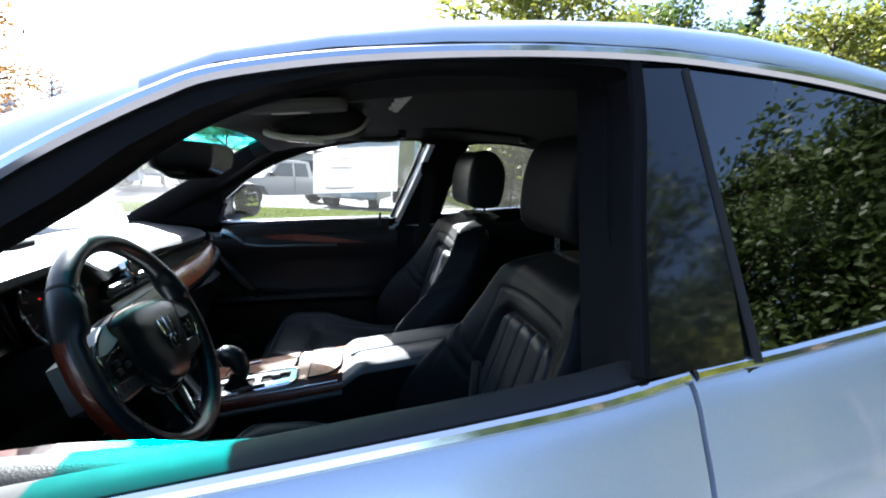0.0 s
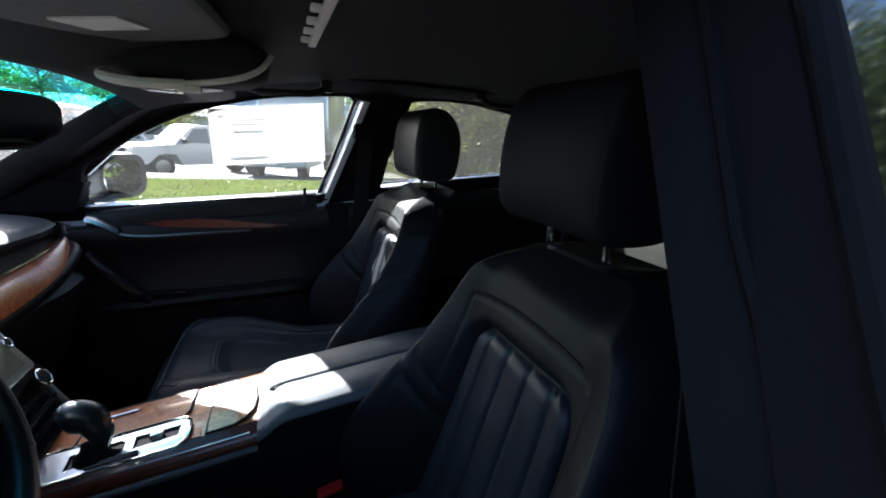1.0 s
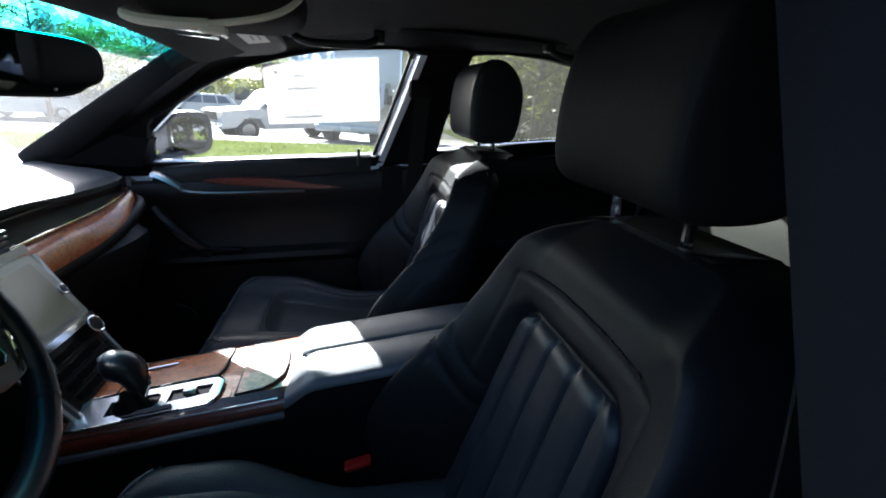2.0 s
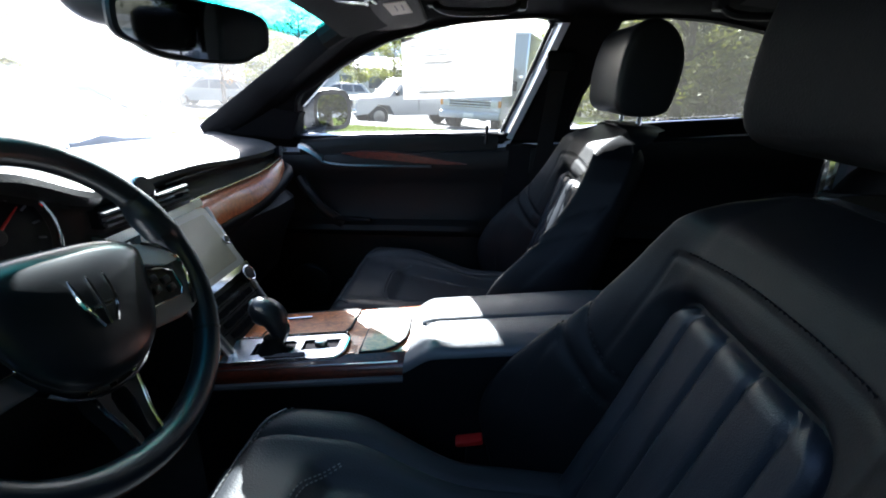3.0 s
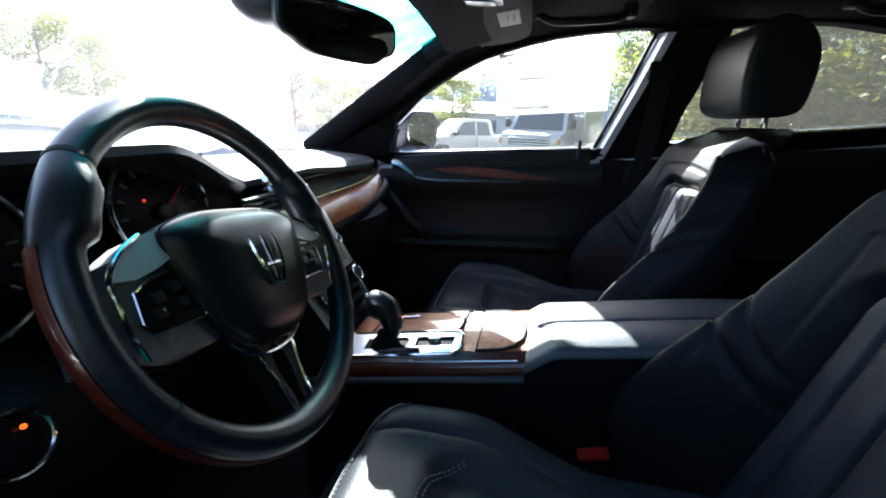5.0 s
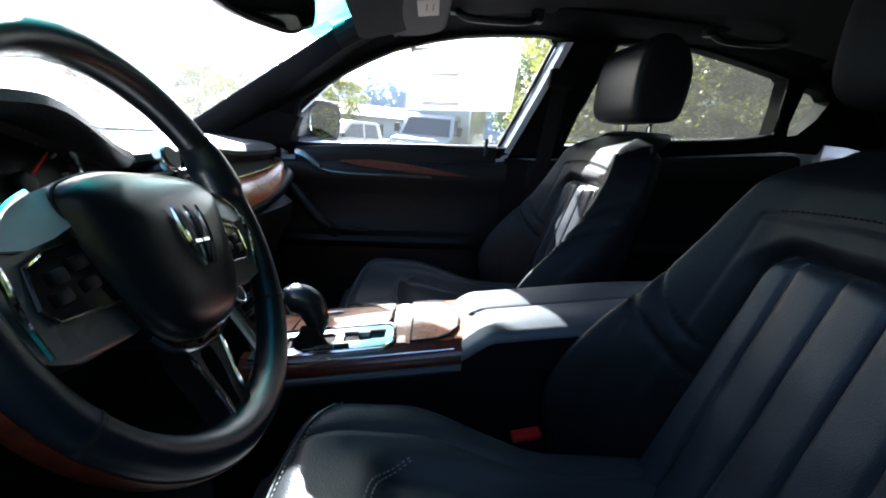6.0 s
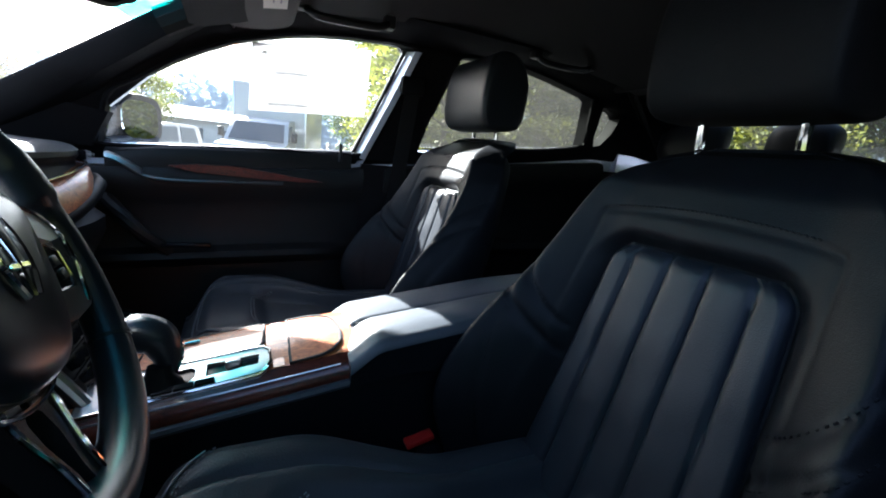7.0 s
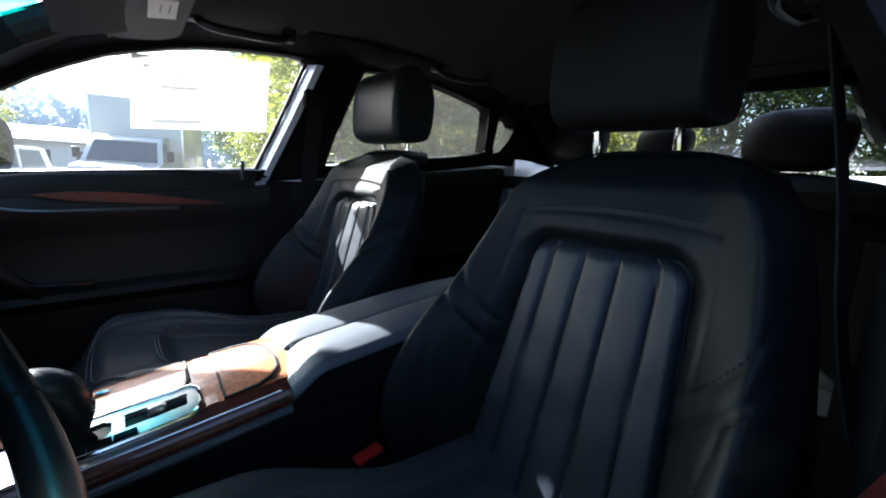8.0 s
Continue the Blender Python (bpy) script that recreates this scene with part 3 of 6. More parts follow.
# header above the windscreen
part("header_trim", tube(smooth_path([(-0.425 + 0.03 * abs(u) ** 2.5, 0.47 * u, 1.276 - 0.022 * u * u) for u in (-1, -0.66, -0.33, 0, 0.33, 0.66, 1)], 5), 0.026, 10, flat=0.7), CLOTH, car)
rw_low = lambda u: (1.42 - 0.2 * u * u, 0.60 * u, 1.055)
rw_top = lambda u: (0.90 - 0.06 * u * u, 0.46 * u, 1.292 - 0.02 * u * u)
part("rear_window", thin(screen_grid(rw_low, rw_top)), GLASS_DARK, car, "tinted rear window")
part("blind_bar", tube(smooth_path([(1.005 - 0.05 * u * u, 0.47 * u, 1.246 - 0.015 * u * u) for u in (-1, -0.5, 0, 0.5, 1)], 5), 0.0075, 8), PLASTIC, car, "dark bar of the rear blind")
part("rear_header", tube(smooth_path([(0.90 - 0.06 * u * u, 0.5 * u, 1.298 - 0.02 * u * u) for u in (-1, -0.5, 0, 0.5, 1)], 5), 0.025, 10), CLOTH, car)
for s in (-1, 1):
    part("rear_pillar", loft([[(0.84, s * 0.47, 1.28), (1.0, s * 0.62, 1.235), (1.02, s * 0.56, 1.22), (0.87, s * 0.44, 1.265)], [(1.22, s * 0.59, 1.06), (1.30, s * 0.70, 1.06), (1.27, s * 0.62, 1.04), (1.20, s * 0.55, 1.04)]]), CLOTH, car, "dark rear pillar trim")
part("bonnet", loft([[(x, y, z + 0.035 * (1 - (y / w) ** 2) + (0.012 if abs(abs(y) - 0.35) < 0.05 else 0)) for y in [w * (k / 10 - 1) for k in range(21)]] + [(x, -y, z - 0.03) for y in [w * (k / 10 - 1) for k in range(21)]] for x, w, z in ((-1.02, 0.68, 0.905), (-1.3, 0.72, 0.90), (-1.7, 0.72, 0.86), (-2.1, 0.68, 0.79), (-2.42, 0.55, 0.68))]), PAINT, car, "silver painted bonnet")
part("boot_lid", loft([[(x, y, z) for y in (-w, 0, w)] + [(x, y, z - 0.4) for y in (w, 0, -w)] for x, w, z in ((1.36, 0.68, 1.04), (1.9, 0.66, 1.02), (2.4, 0.6, 0.95))]), PAINT, car, "silver painted boot lid")
part("wiper", tube(smooth_path([(-0.98, -0.58, 0.948), (-1.06, -0.40, 0.952), (-1.13, -0.15, 0.955), (-1.16, 0.05, 0.952)], 5), 0.007, 8), RUBBER, car, "black wiper blade")
part("cowl", box(-1.30, -1.0, -0.66, 0.66, 0.84, 0.90, 0.01), RUBBER, car)
part("floor_pan", box(-1.25, 1.25, -0.74, 0.74, 0.17, 0.24, 0.01), CARPET, car, "black carpeted floor")
part("bulkhead", box(-1.28, -1.2, -0.72, 0.72, 0.2, 0.92, 0.01), CARPET, car)
part("parcel_shelf", box(0.98, 1.42, -0.68, 0.68, 0.94, 0.99, 0.015), CLOTH, car, "dark cloth parcel shelf")
part("rear_bulkhead", box(1.16, 1.2, -0.68, 0.68, 0.2, 1.0, 0.01), CARPET, car)


# ---- doors inside ----
def door_card(s):
    """Door lining with upper roll, wood spear, handle, armrest and pocket."""
    y = lambda x, z: s * (half_width(x, 0.96) - 0.05 - 0.02 + (0.005 if z < 0.8 else 0))
    prof = [(0.93, -0.008), (0.925, 0.018), (0.90, 0.028), (0.865, 0.024), (0.83, 0.012), (0.80, 0.006), (0.72, 0.008), (0.685, 0.02), (0.672, 0.055), (0.655, 0.062), (0.635, 0.05), (0.62, 0.02), (0.5, 0.02), (0.4, 0.035), (0.28, 0.03), (0.25, -0.02), (0.5, -0.03), (0.93, -0.03)]
    for x0, x1, nm in ((-0.86, 0.03, "front_door_lining"), (0.10, 0.95, "rear_door_lining")):
        rings = []
        for i in range(19):
            x = x0 + (x1 - x0) * i / 18
            k = step(x0, x0 + 0.12, x) * (1 - step(x1 - 0.1, x1, x))
            rise = belt(x) - 0.96 - (0.02 if x < 0 else 0.015)
            rings.append([(x, s * (half_width(x, belt(x)) - 0.052 - d * (k if z < 0.8 else 1)), z + rise * max(0, (z - 0.5) / 0.43)) for z, d in prof])
        card = part(nm, loft(rings), LINING, car, "black leather door lining", smooth=40)
        if x0 < 0:
            yy = lambda x, z, o: s * (half_width(x, belt(x)) - 0.052 - o)
            spear = [(-0.500, 0.882), (-0.44, 0.890), (-0.36, 0.892), (-0.28, 0.886), (-0.20, 0.876), (-0.13, 0.868), (-0.10, 0.863), (-0.17, 0.860), (-0.26, 0.862), (-0.36, 0.866), (-0.44, 0.870)]
            part("wood_spear", slab(spear, [], lambda x, z: (x, yy(x, z, 0.034), z), lambda x, z: (x, yy(x, z, 0.012), z)), WOOD_DARK, card, "dark red burl wood inlay")
            pull = smooth_path([(-0.620, yy(-0.620, 0, 0.028), 0.893), (-0.600, yy(-0.60, 0, 0.034), 0.884), (-0.575, yy(-0.575, 0, 0.036), 0.864), (-0.545, yy(-0.545, 0, 0.036), 0.850), (-0.480, yy(-0.48, 0, 0.036), 0.845), (-0.35, yy(-0.35, 0, 0.034), 0.848), (-0.214, yy(-0.21, 0, 0.03), 0.852)], 6)
            part("chrome_strip", tube(pull, [0.004] * 8 + [0.005] * (len(pull) - 8), 8), ALLOY, card, "thin chrome strip")
            part("door_release", loft([[(x, yy(x, 0, o), z + dz) for o, dz in ((0.02, 0.008), (0.045, 0.006), (0.05, -0.004), (0.02, -0.012))] for x, z in ((-0.628, 0.899), (-0.612, 0.895), (-0.585, 0.880), (-0.556, 0.860))]), SATIN, card, "satin metal door release lever")
            part("pull_grip", tube(smooth_path([(-0.64, yy(-0.64, 0, 0.01), 0.79), (-0.60, yy(-0.6, 0, 0.05), 0.755), (-0.55, yy(-0.55, 0, 0.06), 0.70), (-0.50, yy(-0.5, 0, 0.045), 0.655)], 6), 0.018, 10), PLASTIC, card)
            part("switch", box(-0.53, -0.40, min(yy(-0.46, 0, 0.075), yy(-0.46, 0, 0.05)), max(yy(-0.46, 0, 0.075), yy(-0.46, 0, 0.05)), 0.670, 0.682, 0.003), GLOSS, card, "window switch")
            part("lock_pin", tube([(-0.045, s * (half_width(-0.045, 0.96) - 0.062), 0.93), (-0.045, s * (half_width(-0.045, 0.96) - 0.062), 0.985)], [0.006, 0.005], 8), PLASTIC, card, "black door lock pin")
            # speaker grille low on the door
            part("speaker", disc((-0.62, yy(-0.62, 0, 0.045), 0.42), (0, -s, 0), 0.075, 0.02, 28, 0.006), PLASTIC, card)


door_card(-1)
door_card(1)
for s in (-1, 1):
    bm = loft([[(-0.86, s * 0.60, 0.93), (-0.66, s * (half_width(-0.66, 0.95) - 0.05), 0.915), (-0.66, s * half_width(-0.66, 0.95), 0.915), (-0.86, s * 0.69, 0.93)], [(-0.75, s * 0.585, 1.02), (-0.615, s * (half_width(-0.62, 1.01) - 0.05), 1.0), (-0.615, s * half_width(-0.62, 1.01), 1.0), (-0.75, s * 0.64, 1.02)]])
    part("mirror_sail", bm, TRIM, car, "black mirror triangle trim")
    # lower trim and sill of the middle pillar
    part("pillar_trim", loft([[(0.02 + q, s * 0.70, z0), (0.27, s * 0.70, z0), (0.27, s * 0.78, z0), (0.06 + q, s * 0.78, z0)] for q in ((0.06,) if s < 0 else (0.0,)) for z0 in (0.25, 0.6, 0.93)]) if s > 0 else loft([[(0.09, -0.655, z0), (0.28, -0.60, z0), (0.28, -0.78, z0), (0.12, -0.78, z0)] for z0 in (0.25, 0.6, 0.93)]), TRIM, car, "black lower pillar trim")

# rubber seal between ledge and door skin
part("belt_seal", loft([[(x, -(half_width(x, belt_out(x, -1)) + o), belt_out(x, -1) + dz) for o, dz in ((-0.024, -0.02), (-0.024, 0.004), (-0.012, 0.009), (0.006, 0.009), (0.015, 0.005), (0.015, -0.01))] for x in [-0.70 + 0.083 * k for k in range(11)]]), RUBBER, car, "black rubber window seal")
# padded ledge along the driver's window
rings = []
for k in range(24):
    x = -0.60 + 0.62 * k / 23
    z, w = 0.9405 + 0.085 * x, half_width(x, 0.94)
    rings.append([(x, -(w - o), z + dz) for o, dz in ((0.004, -0.05), (0.004, -0.006), (0.009, 0.0), (0.030, 0.002), (0.044, 0.001), (0.054, -0.004), (0.060, -0.014), (0.060, -0.06))])
part("window_ledge", loft(rings), LINING, car, "black leather window ledge", smooth=60)
# sunlit sill inside the passenger's window
rings = []
for k in range(20):
    x = -0.635 + 0.63 * k / 19
    z, w = 0.9625 + 0.065 * x - 0.01 * step(-0.45, -0.65, x), half_width(x, 0.95)
    rings.append([(x, w - o, z + dz) for o, dz in ((0.030, -0.085), (0.001, -0.02), (0.001, 0.003), (0.012, 0.005), (0.034, 0.004), (0.047, -0.001), (0.053, -0.010), (0.054, -0.03), (0.054, -0.085))])
part("window_ledge", loft(rings), LINING, car, "black leather window ledge", smooth=60)
# inner cover of the driver's middle pillar
rings = []
for z in (0.90, 0.96, 1.05, 1.14, 1.22, 1.28, 1.32):
    w, q = half_width(0.15, z), 0.107 + 0.15 * (z - 1.1)
    rings.append([(q, -(w - 0.095), z), (q + 0.004, -(w - 0.075), z), (q + 0.016, -(w - 0.045), z), (q + 0.028, -(w - 0.010), z), (q + 0.085, -(w - 0.006), z), (q + 0.115, -(w - 0.05), z), (q + 0.115, -(w - 0.125), z), (q + 0.06, -(w - 0.125), z), (q + 0.02, -(w - 0.104), z)])
part("pillar_lining", loft(rings), TRIM, car, "black middle pillar lining", smooth=50)
# leading edge of the sliding roof blind; its pale tone stands in for sunlight
bm = box(-0.076, -0.064, -0.36, -0.03, 1.298, 1.306, 0.002)
for k in range(5):
    box(-0.089, -0.074, -0.33 + 0.062 * k, -0.314 + 0.062 * k, 1.297, 1.304, 0.002, bm=bm)
part("blind_edge", bm, LABEL, car, "notched edge of the roof blind, pale for sunlight")

# ---- door mirrors ----
def door_mirror(s):
    th = empty("door_mirror", "door mirror with silver housing and black rim", "mirror", "door mirrors")
    c = Vector((-0.600, s * 0.905, 0.992))
    spin = pose(0, 0, 0, 0, 0, -s * 22)
    rings = []
    for x, ky, kz in ((0.0, 1.0, 1.0), (-0.02, 1.04, 1.05), (-0.06, 1.0, 0.98), (-0.11, 0.75, 0.7), (-0.14, 0.3, 0.3)):
        rings.append([c + spin @ Vector((x, s * 0.105 * ky * math.copysign(abs(math.cos(a)) ** 0.6, math.cos(a)), 0.072 * kz * math.copysign(abs(math.sin(a)) ** 0.6, math.sin(a)))) for a in [k * math.tau / 28 for k in range(28)]])
    part("housing", loft(rings), PLASTIC, th)
    tilt = pose(0, 0, 0, 0, -2.5, -s * 22)
    pts = [Vector((0.006, -s * 0.014 + s * 0.082 * math.copysign(abs(math.cos(a)) ** 0.6, math.cos(a)), 0.054 * math.copysign(abs(math.sin(a)) ** 0.6, math.sin(a)))) for a in [k * math.tau / 28 for k in range(28)]]
    part("glass", loft([[c + tilt @ p for p in pts], [c + tilt @ (p + Vector((0.003, 0, 0))) for p in pts]]), MIRROR, th, "mirror glass", smooth=0)
    part("arm", tube(smooth_path([(-0.66, s * 0.74, 0.925), (-0.645, s * 0.79, 0.925), (-0.63, s * 0.84, 0.93)], 4), 0.026, 10, flat=0.6), PLASTIC, th)


door_mirror(1)

# ---- window sticker on the passenger's glass ----
sticker = empty("window_sticker", "white paper price sticker on the side window glass", "sticker")
yg = lambda x, z, o: (x, half_width(x, z) - o, z)
sheet = [(-0.309, 1.050), (0.023, 1.075), (0.010, 1.253), (-0.304, 1.213)]
part("paper", slab(sheet, [], lambda x, z: yg(x, z, 0.0035), lambda x, z: yg(x, z, 0.002)), PAPER, sticker, smooth=0)
for x0, x1, z0, h in ((-0.235, -0.150, 1.186, 0.003), (-0.250, -0.150, 1.172, 0.0025), (-0.245, -0.160, 1.150, 0.007), (-0.262, -0.150, 1.086, 0.003), (-0.262, -0.150, 1.068, 0.009), (-0.12, -0.05, 1.215, 0.002), (-0.28, -0.265, 1.19, 0.008)):
    sl = 0.085
    bar = [(x0, z0), (x1, z0 + sl * (x1 - x0)), (x1, z0 + h + sl * (x1 - x0)), (x0, z0 + h)]
    part("print_bar", slab(bar, [], lambda x, z: yg(x, z, 0.005), lambda x, z: yg(x, z, 0.0036)), PRINT, sticker, smooth=0)

# ---- seats ----
def back_plane(z):
    return 0.17 + 0.275 * (z - 0.885)


def seat_half(z):
    """Half the width of the backrest at a height."""
    pts = [(0.45, 0.215), (0.56, 0.240), (0.66, 0.250), (0.76, 0.246), (0.84, 0.232), (0.92, 0.212), (0.97, 0.192), (1.005, 0.165), (1.025, 0.13), (1.036, 0.08)]
    for (a, va), (b, vb) in zip(pts, pts[1:]):
        if z <= b:
            return va + (vb - va) * max(0, (z - a) / (b - a))
    return pts[-1][1]


def panel_edge(z):
    return 0.146 - 0.085 * (z - 0.54)


def groove(y, z, line):
    """Distance from a seam given as corner points."""
    best = 1.0
    for (ya, za), (yb, zb) in zip(line, line[1:]):
        dy, dz = yb - ya, zb - za
        k = min(1.0, max(0.0, ((y - ya) * dy + (z - za) * dz) / (dy * dy + dz * dz)))
        best = min(best, math.hypot(y - ya - k * dy, z - za - k * dz))
    return best


SHOULDER_SEAM = [(0.232, 0.905), (0.220, 0.880), (0.214, 0.862), (0.206, 0.828), (0.193, 0.804), (0.165, 0.771), (0.140, 0.750)]
WING_SEAM = [(0.252, 0.850), (0.229, 0.824), (0.218, 0.794), (0.204, 0.775), (0.160, 0.729), (0.140, 0.708)]
SIDE_SEAM = [(0.202, 0.766), (0.199, 0.721), (0.194, 0.687), (0.186, 0.60), (0.178, 0.52)]


def panel_half(z):
    top = 0.890
    w = panel_edge(z)
    r = 0.035
    if z > top:
        return 0.0
    if z > top - r:
        return w - r + math.sqrt(max(0, r * r - (z - top + r) ** 2))
    return w


def bolster(z):
    return 0.016 + 0.125 * math.exp(-((z - 0.64) / 0.17) ** 2)


def seat_front(y, z):
    """How far the backrest's face stands forward of its plane."""
    w = seat_half(z)
    a = abs(y)
    edge = panel_edge(z)
    f = bolster(z) * step(edge - 0.004, w - 0.012, a)
    f -= 0.055 * step(w - 0.035, w, a) ** 1.5 + 0.02 * step(w - 0.012, w, a)
    dx, dz = a - (edge - 0.035), z - (0.890 - 0.035)
    out = math.hypot(dx, dz) - 0.035 if dx > 0 and dz > 0 else max(a - edge, z - 0.890)
    f += 0.016 * step(-0.003, 0.024, out) - 0.005 * math.exp(-((out - 0.001) / 0.004) ** 2)
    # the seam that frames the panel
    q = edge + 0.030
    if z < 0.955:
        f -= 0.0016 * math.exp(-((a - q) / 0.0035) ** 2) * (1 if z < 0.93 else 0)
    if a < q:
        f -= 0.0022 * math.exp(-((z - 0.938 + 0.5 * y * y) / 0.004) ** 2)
    # the seam from wing to shoulder
    if a > 0.135 and 0.5 < z < 0.92:
        f -= 0.0045 * math.exp(-(groove(a, z, SHOULDER_SEAM) / 0.0040) ** 2)
        f -= 0.0065 * math.exp(-(groove(a, z, WING_SEAM) / 0.0055) ** 2)
        f -= 0.0035 * math.exp(-(groove(a, z, SIDE_SEAM) / 0.0035) ** 2)
    f -= 0.06 * step(0.97, 1.04, z) ** 1.4
    f += 0.0025 * noise.noise(Vector((y * 14, z * 14, 3)))
    return f


def backrest_mesh():
    rings = []
    zs = [0.44 + k * 0.0042 for k in range(141)] + [1.032, 1.035, 1.037]
    n = 150
    for z in zs:
        w = seat_half(z)
        ring = []
        for k in range(n + 1):
            y = w * (2 * k / n - 1)
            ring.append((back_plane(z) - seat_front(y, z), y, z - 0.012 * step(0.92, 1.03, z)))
        d = 0.085 - 0.045 * step(0.95, 1.037, z)
        for k in range(1, 24):
            a = math.pi * k / 24
            ring.append((back_plane(z) + 0.02 + d * math.sin(a) ** 0.6, w * math.cos(a), z - 0.012 * step(0.92, 1.03, z) - 0.012 * step(0.97, 1.037, z) * math.sin(a)))
        rings.append(ring)
    return loft(rings)


def insert_mesh():
    """The fluted panel in the middle."""
    rings = []
    for k in range(58):
        z = 0.50 + (0.887 - 0.50) * k / 57
        w = max(0.01, panel_half(z) - 0.002)
        base = 0.120 + 0.06 * (0.88 - z)
        ring, rear = [], []
        for j in range(81):
            y = w * (2 * j / 80 - 1)
            f = 0.010
            for g in (-0.66, -0.22, 0.22, 0.66):
                f -= 0.0050 * math.exp(-((y - g * base) / 0.0026) ** 2) + 0.0022 * math.exp(-((y - g * base) / 0.010) ** 2)
            f -= 0.008 * step(w - 0.008, w, abs(y)) + 0.008 * step(0.875, 0.889, z)
            f += 0.0015 * noise.noise(Vector((y * 20, z * 16, 7)))
            ring.append((back_plane(z) - f, y, z))
            rear.append((back_plane(z) + 0.012, y, z))
        rings.append(ring + rear[::-1])
    return loft(rings)


def pillow(c, hx, hy, hz, px=2.6, pyz=3.4, lean=0.0, nu=40, nv=22, bow=0.0):
    """A padded block with rounded edges."""
    rings = []
    sg = lambda v, p: math.copysign(abs(v) ** (2 / p), v)
    for j in range(1, nv):
        b = math.pi * (j / nv - 0.5)
        ring = []
        for i in range(nu):
            a = math.tau * i / nu
            x, y, z = hx * sg(math.cos(b), pyz) * sg(math.cos(a), px), hy * sg(math.cos(b), pyz) * sg(math.sin(a), px), hz * sg(math.sin(b), pyz)
            ring.append((c[0] + x + lean * z + bow * (y / hy) ** 2, c[1] + y, c[2] + z))
        rings.append(ring)
    return loft(rings)


def headrest_mesh(c, hy):
    """Front pad with a crisp edge, top that falls away to the rear."""
    prof = smooth_path([(p[0], 0, p[1]) for p in ((-0.066, -0.070), (-0.073, -0.030), (-0.073, 0.020), (-0.064, 0.066), (-0.044, 0.092), (-0.012, 0.100), (0.022, 0.092), (0.054, 0.066), (0.074, 0.026), (0.076, -0.030), (0.066, -0.078), (0.036, -0.092), (-0.010, -0.095), (-0.046, -0.090))], 4, True)
    rings = []
    for f, k in ((-1.0, 0.60), (-0.998, 0.80), (-0.985, 0.90), (-0.955, 0.955), (-0.90, 0.985), (-0.80, 1.0), (-0.5, 1.0), (-0.2, 1.0), (0.2, 1.0), (0.5, 1.0), (0.80, 1.0), (0.90, 0.985), (0.955, 0.955), (0.985, 0.90), (0.998, 0.80), (1.0, 0.60)):
        rings.append([(c[0] + p.x * k - 0.008 * f * f + 0.05 * p.z, c[1] + hy * f, c[2] + p.z * (0.3 + 0.7 * k)) for p in prof])
    return loft(rings)


def cushion_top(x, y):
    a = abs(y)
    # front roll, sunken middle panel, side rolls that fade to the rear
    z = 0.580 - 0.024 * step(-0.310, -0.255, x) * (1 - step(0.09, 0.13, a)) - 0.020 * step(-0.27, 0.0, x)
    z += (0.026 - 0.020 * step(-0.30, -0.05, x)) * math.exp(-((a - 0.180) / 0.045) ** 2) * step(-0.44, -0.33, x)
    z -= 0.085 * step(0.185, 0.252, a) ** 1.6
    z -= 0.005 * math.exp(-((a - 0.150) / 0.004) ** 2)
    z -= 0.075 * step(-0.375, -0.452, x) ** 1.6
    return z + 0.002 * noise.noise(Vector((x * 12, y * 12, 1)))


def cushion_mesh():
    rings = []
    for k in range(72):
        x = -0.452 + 0.60 * k / 71
        w = 0.250 - 0.06 * step(-0.34, -0.456, x) ** 2 - 0.062 * step(-0.26, -0.07, x)
        top = [(x, w * (2 * j / 88 - 1), cushion_top(x, 0.252 * (2 * j / 88 - 1))) for j in range(89)]
        low = [(x + 0.03 * step(-0.3, -0.46, x), w * 0.93 * (1 - 2 * j / 8), 0.42 + 0.03 * step(-0.3, -0.46, x)) for j in range(9)]
        rings.append(top + low)
    return loft(rings)


def stitch_row(path, gap=0.007):
    """Short raised stitches along a line."""
    bm = bmesh.new()
    pts = smooth_path(path, 10)
    left = 0.0
    for a, b in zip(pts, pts[1:]):
        d = (b - a).length
        left += d
        if left > gap:
            left = 0.0
            u = (b - a).normalized()
            tube([a, a + u * gap * 0.55], 0.0011, 5, bm=bm)
    return bm


